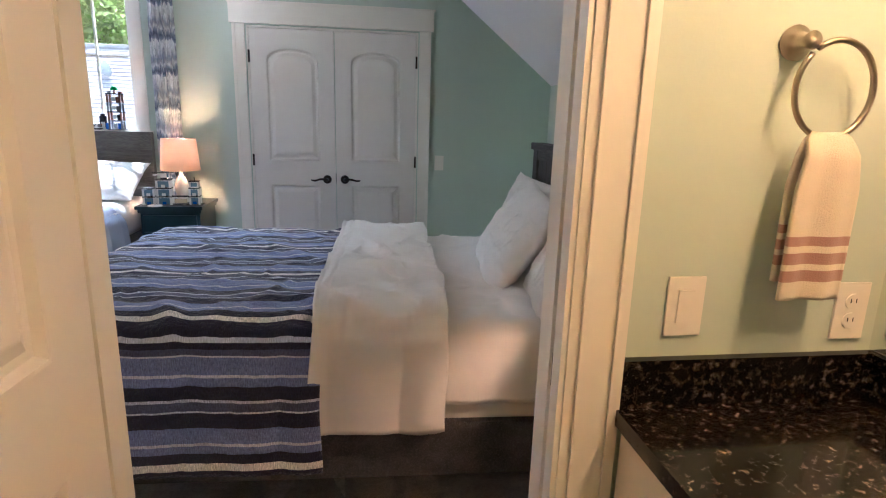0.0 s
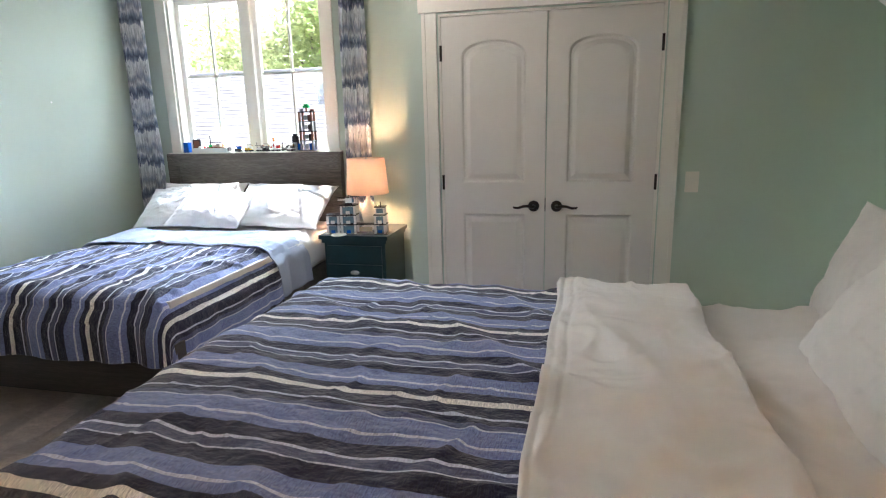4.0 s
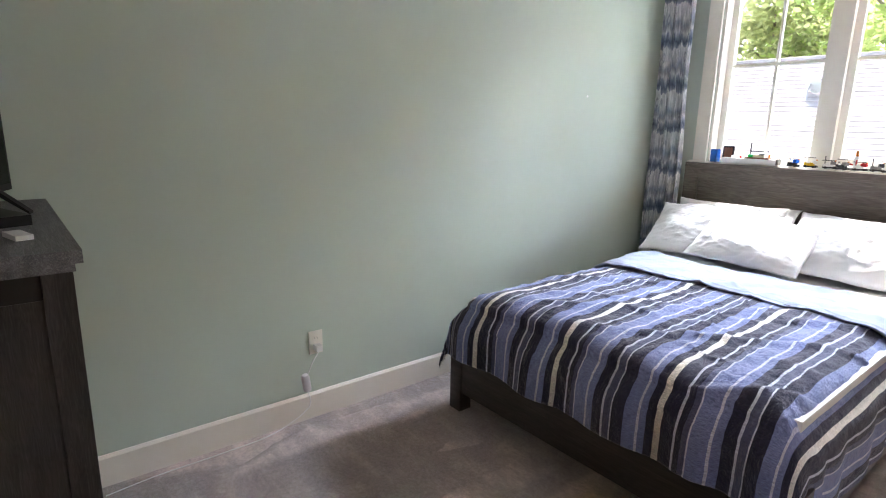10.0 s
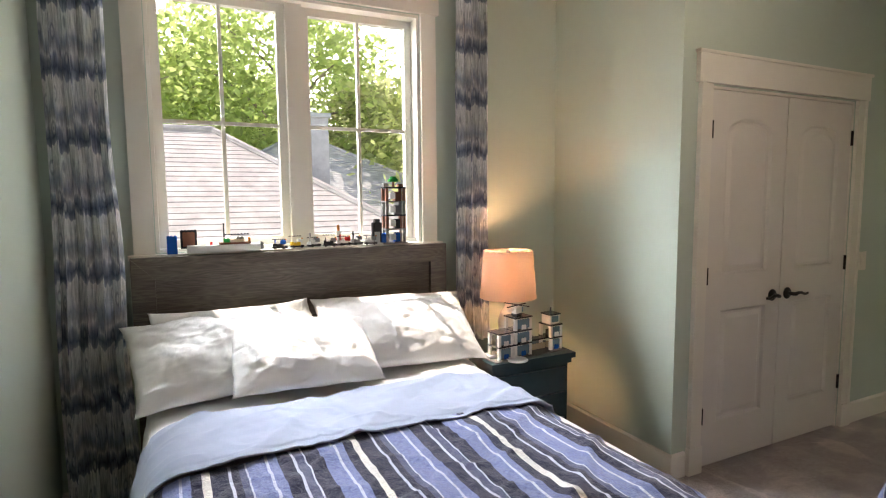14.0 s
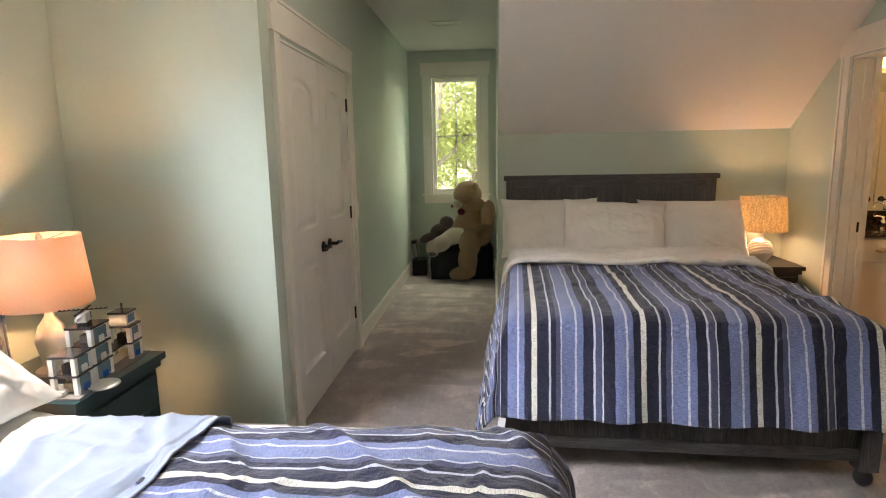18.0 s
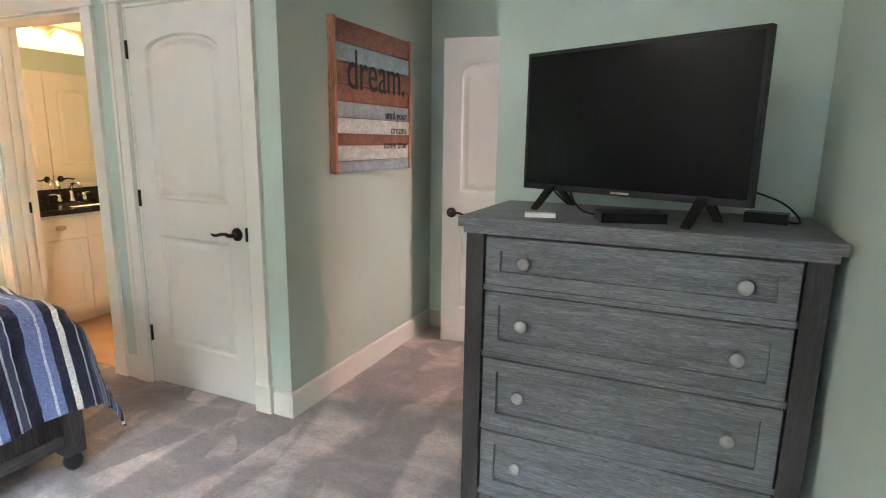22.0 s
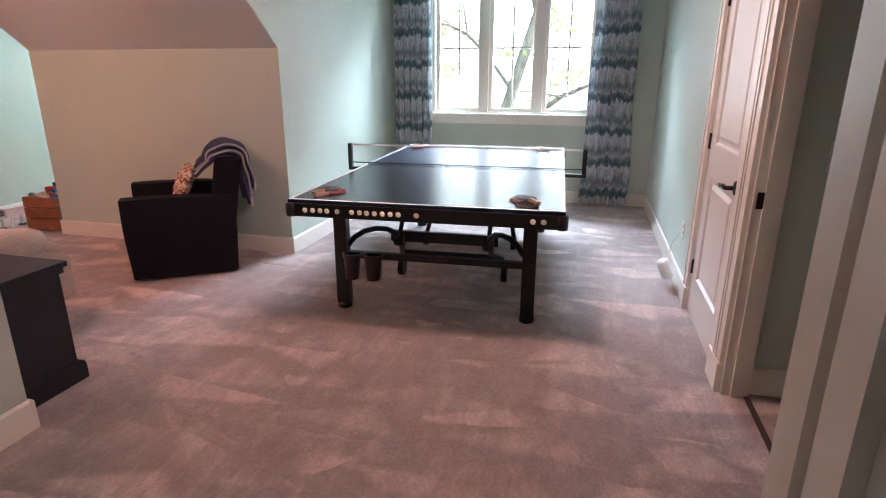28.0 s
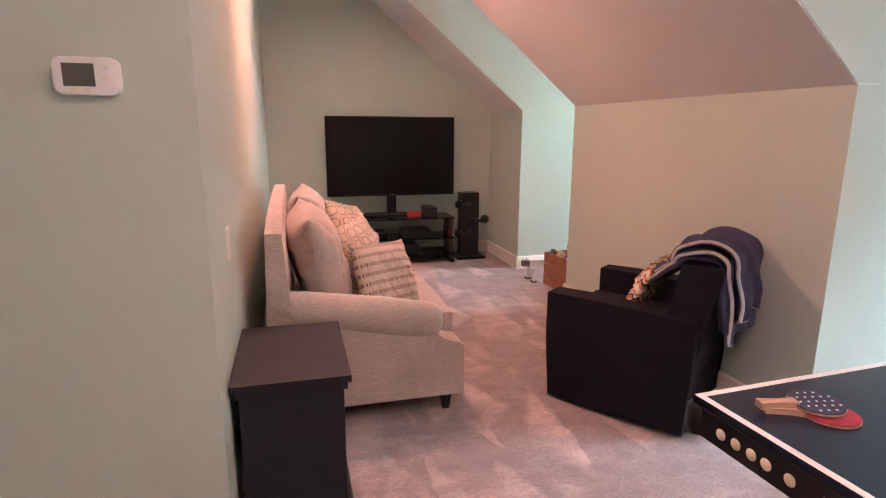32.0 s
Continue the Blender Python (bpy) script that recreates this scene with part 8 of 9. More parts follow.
CHAIN = print_material("cream_chain_print", rgb(0.62, 0.53, 0.43), rgb(0.36, 0.26, 0.2), 13.0, True)
TRIBAL = print_material("cream_striped_print", rgb(0.62, 0.53, 0.44), rgb(0.3, 0.2, 0.17), 20.0, False)
SP = "sofa throw pillows"
GEO = print_material("zigzag_cushion_print", rgb(0.42, 0.2, 0.1), rgb(0.06, 0.045, 0.05), 11.0, None)
pillow("cushion", chair.matrix_basis @ pose(0.05, 0.03, 0.65, 62, 0, 6) @ pose(0, 0, -0.05), 0.42, 0.30, 0.1, GEO, "small zigzag printed cushion leaning in the armchair", 4.0)
for (x, y, z), (rx, ry, rz), size, mat, words, seed in (
        ((-0.74, -0.17, 0.635), (66, 4, -52), 0.42, TRIBAL, "cream throw pillow with dark woven stripes", 31),
        ((-0.50, -0.06, 0.70), (66, -4, -34), 0.46, CHAIN, "cream throw pillow with a brown chain print", 32),
        ((-0.12, -0.05, 0.75), (68, 12, -30), 0.48, CHAIN, "cream throw pillow with a brown chain print", 33),
        ((0.66, -0.06, 0.69), (64, 0, 20), 0.46, TRIBAL, "cream throw pillow with dark woven stripes", 34)):
    pillow("throw_pillow", sofa.matrix_basis @ pose(x, y, z, rx, ry, rz) @ pose(0, 0, -0.08), size, size, 0.16, mat, words, seed, SP, 3.0)

# ---------------------------------------------------------------- side cabinet, television corner
cab = thing("side_cabinet", pose(-4.605, -1.63, 0), "charcoal black painted end table with moulded plinth", "end table")
CHARP = plain("charcoal_black_paint", rgb(0.017, 0.02, 0.026), 0.55, 0, 0.2, 8, 0.06, 60, 0.3)
part("body", soft_box(-0.175, 0.175, -0.255, 0.255, 0.06, 0.575, 0.004, 1), CHARP, cab)
part("top", soft_box(-0.2, 0.2, -0.285, 0.285, 0.575, 0.6, 0.006, 2), CHARP, cab)
part("moulding", soft_box(-0.188, 0.188, -0.27, 0.27, 0.545, 0.575, 0.01, 2), CHARP, cab)
bm = bmesh.new()
prism(bm, [(-0.2, 0.0), (0.2, 0.0), (0.2, 0.07), (0.192, 0.09), (0.18, 0.1), (-0.18, 0.1), (-0.192, 0.09), (-0.2, 0.07)], "y", -0.28, 0.28)
part("plinth", bm, CHARP, cab)
stand = thing("television_stand", pose(-5.72, -5.47, 0, 0, 0, 180), "black three-shelf television stand with curved sides", "tv stand")
MAHOG = plain("dark_mahogany", rgb(0.05, 0.016, 0.012), 0.35, 0, 0.2, 6)
for z in (0.1, 0.28, 0.5):
    part("shelf", soft_box(-0.6, 0.6, -0.2, 0.2, z - 0.012, z, 0.003, 1), SCREEN, stand, "black glass shelf")
for s in (-1, 1):
    bm = bmesh.new()
    prism(bm, [(-0.2, 0.0), (0.18, 0.0), (0.18, 0.03), (0.1, 0.05), (0.14, 0.28), (0.1, 0.488), (-0.16, 0.488), (-0.1, 0.28), (-0.16, 0.05), (-0.2, 0.03)], "x", s * 0.56, s * 0.6)
    part("side", bm, MAHOG, stand, "dark mahogany side")
television(pose(-5.685, -5.56, 0.501, 0, 0, 180), 1.39, 0.84, 0.22, None, "large black flat television above a low stand", 0.05)
bm = bmesh.new()
box(bm, -0.05, 0.05, 0.02, 0.06, 0.02, 0.3)
box(bm, -0.3, 0.3, -0.12, 0.13, 0.0, 0.02)
bevel(bm, 0.006, 2)
part("pedestal", bm, BLACKPL, bpy.data.objects["television.001"])
for n, (x, z, w, h, lab) in enumerate(((-0.3, 0.282, 0.34, 0.06, "flat black game console on the shelf"), (0.2, 0.282, 0.3, 0.08, "black disc player on the shelf"), (0.0, 0.102, 0.42, 0.1, "black amplifier on the low shelf"), (0.36, 0.502, 0.12, 0.1, "small black speaker on the stand"))):
    single("media_box", soft_box(-w / 2, w / 2, -0.13, 0.13, 0, h, 0.006, 2), BLACKPL, lab, "media box", "media boxes", smooth=True, m=stand.matrix_basis @ pose(x, 0, z))
# a gadget lit red: its light is given as plain red colour
single("game_controller", soft_box(-0.07, 0.07, -0.05, 0.05, 0, 0.05, 0.02, 3), plain("red_lit_plastic", rgb(0.45, 0.03, 0.03), 0.3), "small red gadget on the stand, its light put in the colour", "controller", smooth=True, m=stand.matrix_basis @ pose(0.18, -0.02, 0.502))
rack = thing("floor_speaker_stand", pose(-6.55, -5.52, 0), "slim black tower stand hung with game gear", "stand")
part("base", soft_box(-0.16, 0.16, -0.16, 0.16, 0, 0.03, 0.01, 2), BLACKPL, rack)
part("tower", soft_box(-0.1, 0.1, -0.08, 0.08, 0.03, 0.74, 0.02, 2), BLACKPL, rack)
for z, s in ((0.62, 1), (0.45, -1), (0.3, 1)):
    bm = bmesh.new()
    tube(bm, [(0, 0.08, z), (s * 0.1, 0.13, z - 0.02), (s * 0.16, 0.15, z + 0.04)], 0.02, 8)
    bmesh.ops.create_icosphere(bm, subdivisions=2, radius=0.05, matrix=pose(s * 0.15, 0.14, z))
    part("hanging_gear", bm, BLACKPL, rack, "", "all")
ORANGEW = grain_wood("orange_pine", rgb(0.2, 0.07, 0.03), rgb(0.32, 0.12, 0.055), rgb(0.4, 0.19, 0.09), 0.5, "x", 0.4)
crate = thing("toy_crate", pose(-7.14, -4.04, 0, 0, 0, 8), "orange pine crate overflowing with brick toys", "crate")
for x0, x1, y0, y1 in ((-0.25, 0.25, -0.17, -0.155), (-0.25, 0.25, 0.155, 0.17), (-0.25, -0.235, -0.155, 0.155), (0.235, 0.25, -0.155, 0.155)):
    for k in range(3):
        bm = bmesh.new()
        box(bm, x0, x1, y0, y1, 0.02 + 0.105 * k, 0.115 + 0.105 * k)
        part("slat", bm, ORANGEW, crate)
bm = bmesh.new()
box(bm, -0.235, 0.235, -0.155, 0.155, 0.01, 0.03)
part("bottom", bm, ORANGEW, crate)
rng = random.Random(5)
rows = []
for k in range(46):
    rows.append(("toy_block", rng.choice(["grey", "dark", "red", "white", "blue", "tan", "brown", "dark"]), rng.uniform(-0.2, 0.2), rng.uniform(-0.12, 0.12), rng.uniform(0.2, 0.36), rng.choice([0.032, 0.048, 0.08]), rng.choice([0.032, 0.05]), rng.choice([0.02, 0.03, 0.05])))
rows.append(("toy_fill", "dark", 0, 0, 0.03, 0.46, 0.3, 0.18))
bricks(crate, rows)
walker = thing("toy_robot", pose(-6.93, -4.37, 0), "white and grey building-brick walker on the floor", "toy", "brick models")
bricks(walker, [("foot", "grey", x, y, 0, 0.05, 0.05, 0.015) for x in (-0.1, 0.1) for y in (-0.07, 0.07)] + [("leg", "white", x, y, 0.015, 0.02, 0.02, 0.12) for x in (-0.1, 0.1) for y in (-0.07, 0.07)] + [("body", "white", 0, 0, 0.135, 0.26, 0.12, 0.08), ("head", "grey", 0.16, 0, 0.15, 0.07, 0.06, 0.05)])

th = thing("thermostat", on_wall("y+", THERMO_Y, -4.15, 1.557), "white programmable thermostat with a grey display", "thermostat")
def rounded(bm, w, h, r, y0, y1, n=6):
    pts = [(sx * (w / 2 - r) + r * math.cos(a), sz * (h / 2 - r) + r * math.sin(a)) for sx, sz, q in ((1, 1, 0), (-1, 1, 90), (-1, -1, 180), (1, -1, 270)) for a in (radians(q + 90 * k / n) for k in range(n + 1))]
    prism(bm, pts, "y", y0, y1)


bm = bmesh.new()
rounded(bm, 0.152, 0.094, 0.024, 0.001, 0.024)
rounded(bm, 0.144, 0.086, 0.022, 0.024, 0.029)
part("case", bm, WHITEPL, th, "", True)
part("display", soft_box(-0.02, 0.052, 0.027, 0.0305, -0.026, 0.03, 0.002, 1), plain("grey_display", rgb(0.1, 0.11, 0.09), 0.25), th)
for x, z in ((-0.045, 0.018), (-0.045, -0.006), (0.03, -0.036), (0.0, -0.036)):
    part("button", soft_box(x - 0.008, x + 0.008, 0.027, 0.0325, z - 0.006, z + 0.006, 0.002, 1), PLASTIC, th)
plate("light_switch", on_wall("x-", SOFA_X, -1.66, 1.02), 0.072, 0.118, "ivory rocker switch on the sofa wall", "switch")
plate("light_switch", on_wall("x+", -5.47, 1.955, 1.11), 0.12, 0.118, "ivory double rocker switch on the landing", "switch", 2)
plate("power_outlet", on_wall("y-", BON_N, -6.905, 0.41), 0.072, 0.118, "ivory power outlet in the playroom", "outlet")
plate("power_outlet", on_wall("y-", BON_N, -8.9, 0.36), 0.072, 0.118, "ivory power outlet near the curtain", "outlet")
plate("wall_sensor", on_wall("y-", BON_N, -8.75, 1.65), 0.06, 0.06, "small white wall sensor", "switch")
sp = thing("speaker", pose(-6.92, 1.54, 0.008, 0, 0, 20), "small white speaker leaning on the baseboard", "speaker")
bm = bmesh.new()
tube(bm, [(0, 0.03, 0.045), (0.01, -0.03, 0.16)], 0.042, 20)
bevel(bm, 0.01, 2)
part("case", bm, WHITEPL, sp, "", "all")
cable([(-6.905, 1.61, 0.39), (-6.96, 1.58, 0.3), (-7.0, 1.57, 0.22), (-6.93, 1.55, 0.15)], 0.003, WHITEPL, "white cord from the outlet to the speaker")
bm = bmesh.new()
box(bm, GREEND[0] + 0.014, GREEND[1] - 0.014, BON_N + 0.1, BON_N + 0.125, 0.0, 0.004)
structure("threshold", bm, plain("dark_carpet_seam", rgb(0.05, 0.035, 0.03), 0.9), "dark carpet seam in the doorway", "threshold")
# rims for the two assumed ceiling lights, both out of view
for x, y in ((-5.0, -3.2), (-5.3, 0.35)):
    cl = thing("ceiling_light", pose(x, y, H), "assumed flush round white ceiling light, out of view", "ceiling light", "ceiling lights")
    bm = bmesh.new()
    lathe(bm, [(0.0, -0.03), (0.15, -0.03), (0.16, -0.02), (0.16, -0.001), (0.0, -0.001)], 28)
    part("rim", bm, FANW, cl, "", True)

# ---------------------------------------------------------------- outdoors
GROUND_Z = -3.2
SHINGLE = plain("light_grey_shingle", rgb(0.34, 0.31, 0.3), 0.9, 0, 0.2, 3.0, 0.5, 90, 0.2, (1, 1, 1))
SHINGLE_B = plain("pale_grey_shingle", rgb(0.4, 0.39, 0.4), 0.9, 0, 0.18, 4.0, 0.5, 90, 0.2)
SIDING = plain("taupe_lap_siding", rgb(0.36, 0.33, 0.29), 0.7, 0, 0.06, 2.0, 0.1, 40)
GRASS = plain("mown_grass", rgb(0.11, 0.14, 0.06), 0.95, 0, 0.5, 0.6, 0.6, 30, 0.2)
BARK = plain("grey_brown_bark", rgb(0.27, 0.225, 0.19), 0.95, 0, 0.4, 9, 0.8, 40, 0.2, (1, 1, 0.25))
DISHGREY = plain("grey_dish_enamel", rgb(0.35, 0.36, 0.37), 0.4)
DARKGLASS = plain("dark_window_glass", rgb(0.03, 0.035, 0.04), 0.08)

bm = bmesh.new()
box(bm, -400, 400, -400, 400, GROUND_Z - 0.3, GROUND_Z)
structure("ground", bm, GRASS, "mown grass round the houses", "ground")


def leaf_material(name, dark, light):
    m, nt, b = nodes_of(name)
    info = nt.nodes.new("ShaderNodeNewGeometry")
    c = ramp(nt, info.outputs["Random Per Island"], [(0.0, dark), (1.0, light)])
    nt.links.new(c, b.inputs["Base Color"])
    b.inputs["Roughness"].default_value = 0.6
    tr = nt.nodes.new("ShaderNodeBsdfTranslucent")
    nt.links.new(mix_color(nt, 0.5, c, rgb(0.8, 0.86, 0.42)), tr.inputs["Color"])
    mx = nt.nodes.new("ShaderNodeMixShader")
    mx.inputs[0].default_value = 0.66
    nt.links.new(b.outputs[0], mx.inputs[1])
    nt.links.new(tr.outputs[0], mx.inputs[2])
    nt.links.new(mx.outputs[0], nt.nodes["Material Output"].inputs["Surface"])
    return m


LEAF = leaf_material("spring_green_leaves", rgb(0.12, 0.2, 0.035), rgb(0.34, 0.47, 0.12))
LEAF_Y = leaf_material("yellow_green_leaves", rgb(0.24, 0.28, 0.1), rgb(0.48, 0.52, 0.22))
LEAF_G = leaf_material("grey_green_leaves", rgb(0.17, 0.19, 0.1), rgb(0.38, 0.39, 0.25))


def tree(m, seed, height, spread_r, leaf, label, limbs=9, leaves=5200, leaf_size=0.17, lean=0.0, thick=0.02):
    """Tapered trunk with forked limbs and a loose crown of single leaf sprays."""
    rnd = random.Random(seed)
    t = thing("tree", m, label, "tree", "trees outside")
    bm = bmesh.new()
    top = Vector((lean * height, 0.1 * height * rnd.uniform(-1, 1), height * 0.92))
    spine = [Vector((top.x * f ** 1.3 + 0.12 * math.sin(5 * f + seed), top.y * f + 0.1 * math.cos(4 * f), top.z * f)) for f in (k / 8 for k in range(9))]
    base = thick * height
    tube(bm, spine, base, 9, True, [base * (1.25 if k == 0 else 1 - 0.105 * k) for k in range(9)])
    tips = [spine[-1], spine[-2]]
    for k in range(limbs):
        f = 0.28 + 0.66 * k / limbs
        q = f * 8
        p = spine[int(q)].lerp(spine[min(8, int(q) + 1)], q - int(q))
        a = 2.4 * k + rnd.uniform(-0.4, 0.4)
        reach = spread_r * (1.05 - 0.55 * abs(f - 0.45) / 0.55) * rnd.uniform(0.7, 1.1)
        d = Vector((math.cos(a), math.sin(a), rnd.uniform(0.25, 0.75)))
        pts = [p + d * reach * s + Vector((0, 0, 0.12 * reach * math.sin(3 * s))) for s in (0, 0.3, 0.6, 0.85, 1.0)]
        r0 = base * (1 - f) * 0.55 + 0.012
        tube(bm, pts, r0, 6, True, [r0 * (1 - 0.19 * n) for n in range(5)])
        tips += [pts[2], pts[3], pts[4], pts[4]]
        for n in (2, 3):
            e = pts[n] + Vector((rnd.uniform(-1, 1), rnd.uniform(-1, 1), rnd.uniform(-0.1, 0.8))) * reach * 0.4
            tube(bm, [pts[n], pts[n].lerp(e, 0.5) + Vector((0, 0, 0.06)), e], r0 * 0.35, 5, True, [r0 * 0.4, r0 * 0.28, r0 * 0.12])
            tips.append(e)
    part("trunk", bm, BARK, t, "", True)
    verts, faces = [], []
    for n in range(leaves):
        c = rnd.choice(tips) + Vector((rnd.gauss(0, 1), rnd.gauss(0, 1), rnd.gauss(0, 0.7))) * spread_r * 0.21
        s = leaf_size * rnd.uniform(0.6, 1.35)
        a = Vector((rnd.gauss(0, 1), rnd.gauss(0, 1), rnd.gauss(0, 0.6))).normalized()
        b = a.orthogonal().normalized()
        b = (Matrix.Rotation(rnd.uniform(0, 6.28), 3, a) @ b)
        k = len(verts)
        verts += [c - a * s, c + b * s * 0.5, c + a * s * 1.1, c - b * s * 0.55]
        faces.append((k, k + 1, k + 2, k + 3))
    me = bpy.data.meshes.new("crown")
    me.from_pydata([tuple(v) for v in verts], [], faces)
    me.materials.append(leaf)
    crown = new("crown", me)
    crown.parent = t
    return t


def grove(kinds, places, seed, big=1.0):
    rnd = random.Random(seed)
    for n, (x, y) in enumerate(places):
        copy_thing(kinds[n % len(kinds)], pose(x, y, GROUND_Z, 0, 0, rnd.uniform(0, 360)) @ Matrix.Diagonal((*(big * rnd.uniform(0.85, 1.2),) * 3, 1)))


tall = tree(pose(-6.5, 24.5, GROUND_Z), 3, 13.0, 4.0, LEAF, "tall leafy green tree behind the neighbouring house", 15, 10500, 0.14)
broad = tree(pose(-3.0, 28.5, GROUND_Z, 0, 0, 50), 8, 11.0, 4.2, LEAF, "broad leafy green tree behind the neighbouring house", 14, 10500, 0.14)
young = tree(pose(5.2, 17.5, GROUND_Z), 15, 7.6, 2.6, LEAF_Y, "young yellow-green tree beside the neighbouring house", 12, 7500, 0.12)
mossy = tree(pose(4.6, 28.0, GROUND_Z, 0, 0, 20), 27, 10.6, 3.2, LEAF_G, "grey-green tree hung with moss behind the houses", 14, 11000, 0.14)
grove([tall, broad], [(-9, 33), (-2.5, 36), (-22, 36), (-15, 42)], 4)
grove([mossy, tall], [(-11.5, 25.5), (8.6, 33), (-16.5, 29), (12, 30)], 6, 0.85)
grove([mossy, broad], [(2.0, 38), (16, 38), (7, 44), (20, 34)], 8, 0.95)
grove([young], [(7.2, 12.0), (9.4, 19.5), (11.8, 15.0), (12.5, 24)], 7)
grove([young], [(8.4, 25), (10.8, 28), (6.6, 22)], 17, 1.25)
grove([tall], [(0.4, 26.5)], 18)
east = tree(pose(16.5, 6.6, GROUND_Z), 21, 12.0, 3.8, LEAF_Y, "yellow-green tree outside the dormer window", 13, 11000, 0.08)
grove([east, young], [(18.6, 8.4), (18.0, 2.2), (22.8, 5.2), (21, 12), (24, 0.5), (28, 6)], 9)
oak = tree(pose(-15.5, -1.9, GROUND_Z, 0, 0, 82), 31, 11.5, 3.6, LEAF_Y, "leaning thick-limbed tree outside the playroom window", 5, 110, 0.12, 0.33, 0.016)
# paler copy of the bark: strong daylight on these trunks put into its colour
PALEBARK = plain("sunlit_pale_bark", rgb(0.42, 0.36, 0.31), 0.95, 0, 0.4, 9, 0.8, 40, 0.2, (1, 1, 0.25))
for piece in list(oak.children) + list(east.children):
    if piece.name.startswith("trunk"):
        piece.data.materials[0] = PALEBARK
slim = tree(pose(-30, -7.5, GROUND_Z), 44, 11.0, 2.6, LEAF_Y, "slender pale tree outside the playroom window", 7, 1400, 0.13, 0.0, 0.007)
grove([slim], [(-34, 7), (-38, -1.5), (-36, 15)], 12)
shrub = tree(pose(-14.2, 2.6, GROUND_Z), 51, 3.6, 1.3, LEAF, "green shrub outside the playroom window", 9, 2600, 0.11)
grove([shrub], [(-17.8, 3.9)], 5)


def hip_roof(parent, x0, x1, yr, zr, half, slope, front, mat, label, run=None):
    """A hipped roof with its ridge along x at yr, of which the near slope lies in single courses."""
    ze = zr - slope * half
    bm = bmesh.new()
    a, b = bm.verts.new((x0, yr, zr)), bm.verts.new((x1, yr, zr))
    e = [bm.verts.new(p) for p in ((x0 - half, yr - half, ze), (x1 + half, yr - half, ze), (x1 + half, yr + half, ze), (x0 - half, yr + half, ze))]
    for f in ((a, e[0], e[1], b), (b, e[1], e[2]), (b, e[2], e[3], a), (a, e[3], e[0]), (e[3], e[2], e[1], e[0])):
        bm.faces.new(f)
    roof = part("roof", bm, mat, parent, label)
    n = int(half / 0.125)
    for k in range(n):
        d0, d1 = half * k / n, half * (k + 1) / n
        bm = bmesh.new()
        up = [(x0 - d0, yr - d0, zr - slope * d0 + 0.006), (x1 + d0, yr - d0, zr - slope * d0 + 0.006)]
        dn = [(x0 - d1, yr - d1, zr - slope * d1 + 0.018), (x1 + d1, yr - d1, zr - slope * d1 + 0.018)]
        v = [bm.verts.new(p) for p in up + dn[::-1]] + [bm.verts.new((p[0], p[1], p[2] - 0.016)) for p in up + dn[::-1]]
        bm.faces.new(v[:4])
        bm.faces.new(v[7:3:-1])
        for i in range(4):
            bm.faces.new((v[i], v[i + 4], v[(i + 1) % 4 + 4], v[(i + 1) % 4]))
        part("shingle_course", bm, front, roof)
    bm = bmesh.new()
    for p, q in (((x0, yr, zr), (x1, yr, zr)), ((x1, yr, zr), (x1 + half, yr - half, ze)), ((x0, yr, zr), (x0 - half, yr - half, ze))):
        tube(bm, [Vector(p) + Vector((0, 0, 0.01)), Vector(q) + Vector((0, 0, 0.02))], 0.07, 8)
    part("ridge_cap", bm, mat, roof, "", True)
    return ze


def house(m, x0, x1, yr, zr, half, slope, label, mat):
    h = thing("house", m, label, "house", "neighbouring houses")
    ze = hip_roof(h, x0, x1, yr, zr, half, slope, mat, mat, "light grey shingled hip roof")
    bm = bmesh.new()
    box(bm, x0 - half + 0.45, x1 + half - 0.45, yr - half + 0.45, yr + half - 0.45, GROUND_Z, ze + 0.02)
    part("wall", bm, SIDING, h, "taupe lap siding")
    bm = bmesh.new()
    box(bm, x0 - half - 0.06, x1 + half + 0.06, yr - half - 0.12, yr - half + 0.02, ze - 0.1, ze + 0.03)
    part("gutter", bm, TRIM, h, "white gutter")
    n = 4
    for k in range(n):
        xc = x0 - half + 1.6 + (x1 - x0 + 2 * half - 3.2) * k / (n - 1)
        bm = bmesh.new()
        box(bm, xc - 0.5, xc + 0.5, yr - half + 0.40, yr - half + 0.45, ze - 1.75, ze - 0.35)
        w = part("window", bm, TRIM, h, "white window frame")
        for s in (-1, 1):
            bm = bmesh.new()
            box(bm, xc + s * 0.24 - 0.21, xc + s * 0.24 + 0.21, yr - half + 0.392, yr - half + 0.399, ze - 1.68, ze - 0.42)
            part("pane", bm, DARKGLASS, w)
    return h


near_house = house(pose(0, 0, 0), -10.5, -2.85, 14.5, 2.73, 4.9, 0.65, "neighbouring house with a light grey shingled hip roof", SHINGLE)
house(pose(0, 0, 0), 0.6, 0.9, 24.0, 3.72, 6.2, 0.55, "farther house with a pale grey pointed roof", SHINGLE_B)
bm = bmesh.new()
box(bm, -0.65, -0.07, 16.75, 17.3, 0.2, 3.4)
chim = part("chimney", bm, SHINGLE_B, near_house, "pale sided chimney stack")
bm = bmesh.new()
box(bm, -0.71, -0.01, 16.69, 17.36, 3.4, 3.5)
part("chimney_cap", bm, DISHGREY, chim)
dish = thing("satellite_dish", pose(-5.62, 13.3, 1.93, 0, 0, 150) @ Matrix.Scale(0.62, 4), "grey satellite dish on the neighbouring roof", "satellite dish")
bm = bmesh.new()
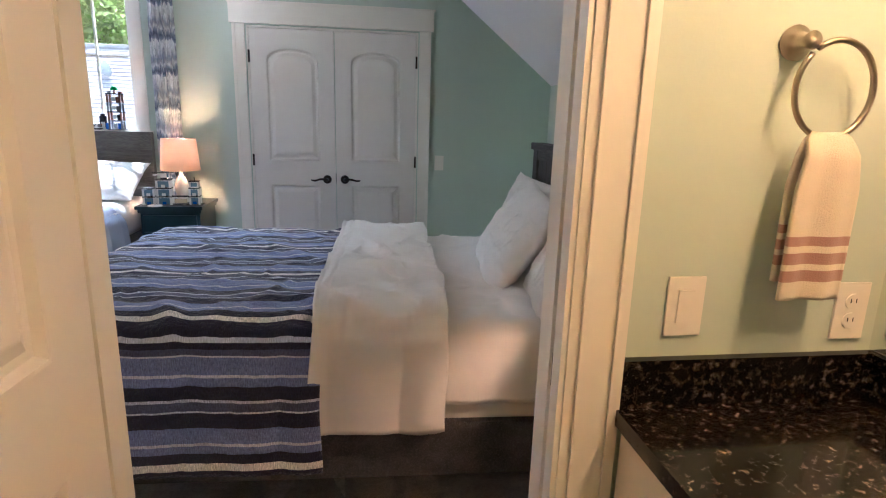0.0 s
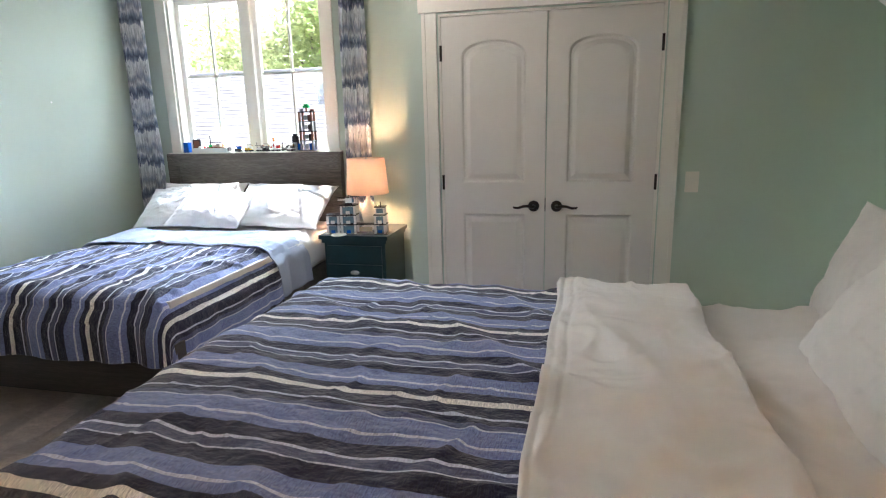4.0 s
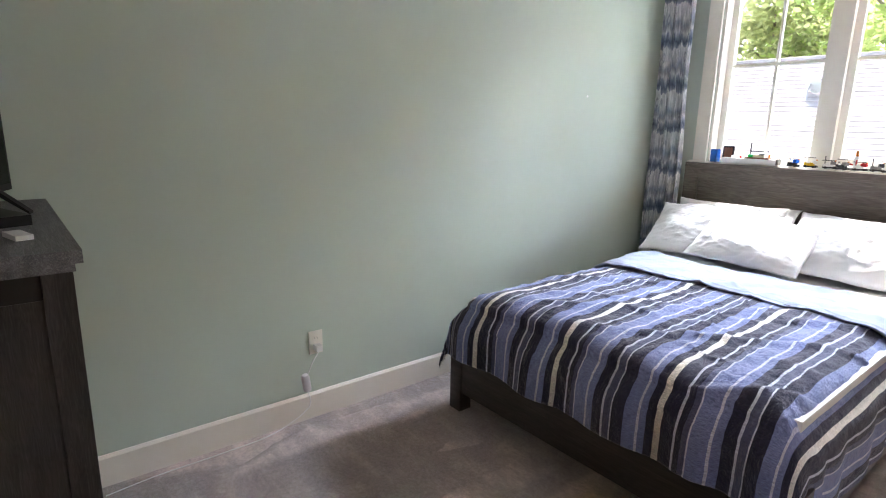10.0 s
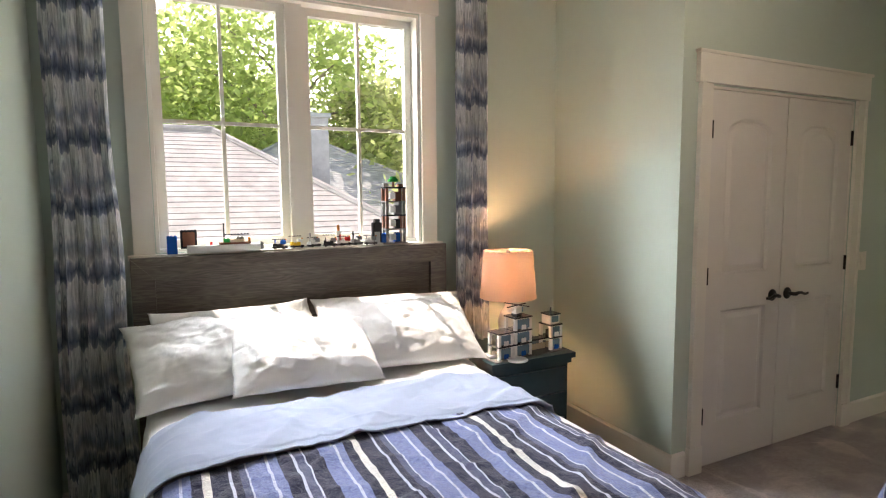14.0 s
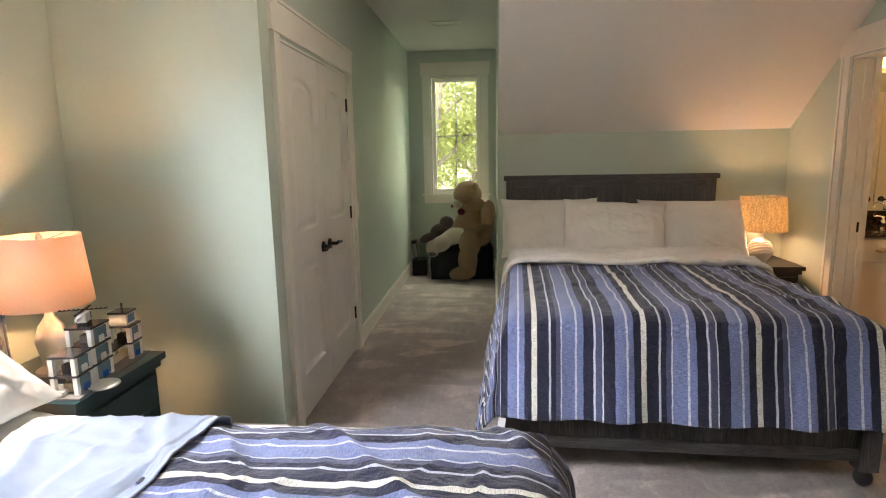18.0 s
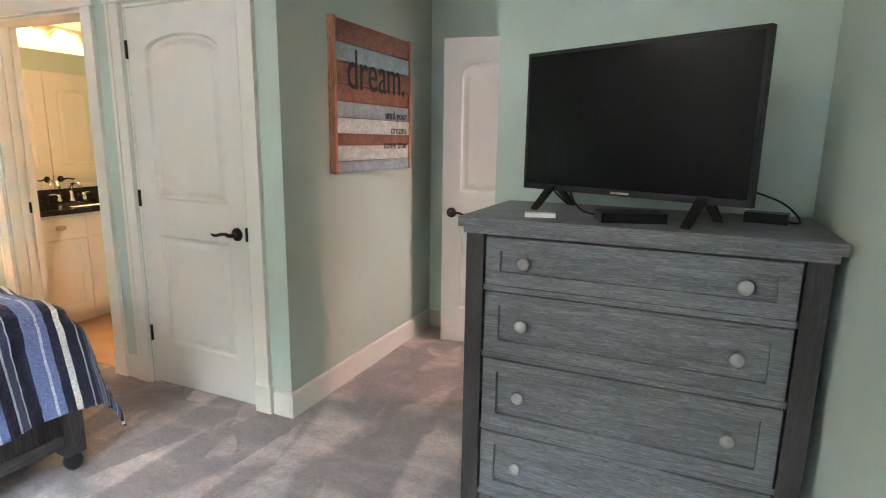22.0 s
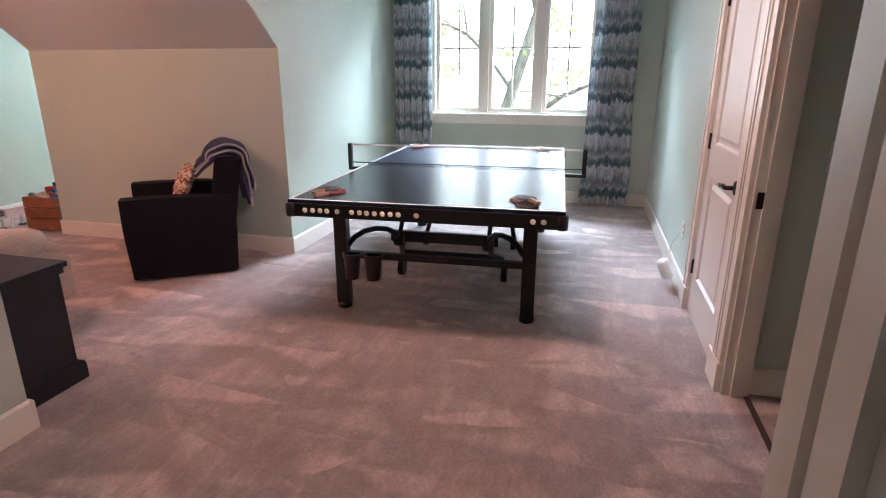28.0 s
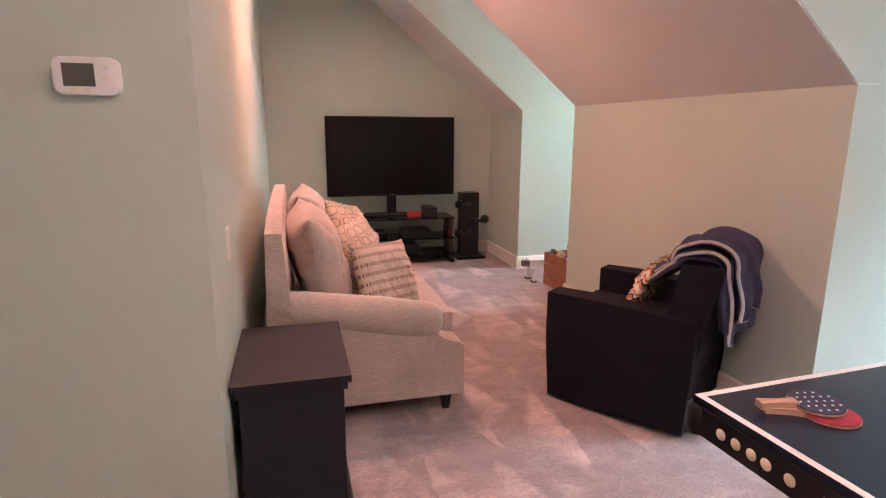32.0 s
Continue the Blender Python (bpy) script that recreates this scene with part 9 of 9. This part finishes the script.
lathe(bm, [(0.0, 0.0), (0.12, 0.012), (0.22, 0.045), (0.28, 0.08), (0.275, 0.085), (0.21, 0.052), (0.12, 0.02), (0.0, 0.008)], 28, pose(0, -0.1, 0.45, 68))
part("reflector", bm, DISHGREY, dish, "", True)
bm = bmesh.new()
tube(bm, [(0, 0, -0.1), (0, 0, 0.3), (0, -0.07, 0.48)], 0.02, 8)
part("mast", bm, DISHGREY, dish, "", True)
bm = bmesh.new()
tube(bm, [(0, -0.1, 0.3), (0, -0.42, 0.42), (0, -0.45, 0.5)], 0.012, 6)
part("feed_arm", bm, DISHGREY, dish, "", True)

# unseen eaves boards, added over the outer windows to keep off high sun
for name, x0, x1, y0, y1 in (("eaves_north", WX - 0.3, 1.5, NY + 0.16, NY + 0.42), ("eaves_west", PING_W - 0.4, PING_W - 0.14, PING_S - 0.4, BON_N + 0.4)):
    bm = bmesh.new()
    box(bm, x0, x1, y0, y1, 3.36, 3.5)
    structure(name, bm, TRIM, "added white eaves board, out of view", "eaves")


def glow_sheet(name, x, y, rz, wide, high, low, light, power):
    """A pale sheet beyond sixty metres, given a glow for washed-out sky and woods."""
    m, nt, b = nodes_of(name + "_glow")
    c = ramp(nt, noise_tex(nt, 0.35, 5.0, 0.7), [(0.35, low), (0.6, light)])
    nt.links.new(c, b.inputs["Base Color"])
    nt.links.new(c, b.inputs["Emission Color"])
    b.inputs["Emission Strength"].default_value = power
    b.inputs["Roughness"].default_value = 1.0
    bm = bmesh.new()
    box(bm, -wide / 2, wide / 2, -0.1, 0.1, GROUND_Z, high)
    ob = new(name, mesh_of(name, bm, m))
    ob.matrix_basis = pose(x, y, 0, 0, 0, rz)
    tagged(ob, "pale glowing sheet for bright sky and distant woods", "backdrop", "", "structure")


# the glow of these sheets is added, and also brightens the rooms through the windows
glow_sheet("backdrop_north", -2, 74, 0, 170, 44, rgb(0.84, 0.92, 0.95), rgb(0.94, 0.98, 1.0), 5.0)
glow_sheet("backdrop_west", -64, 0, 90, 150, 30, rgb(0.8, 0.86, 0.75), rgb(0.96, 0.99, 1.0), 3.0)
glow_sheet("backdrop_east", 66, 5, 90, 120, 16, rgb(0.55, 0.62, 0.25), rgb(1, 1, 0.8), 2.1)
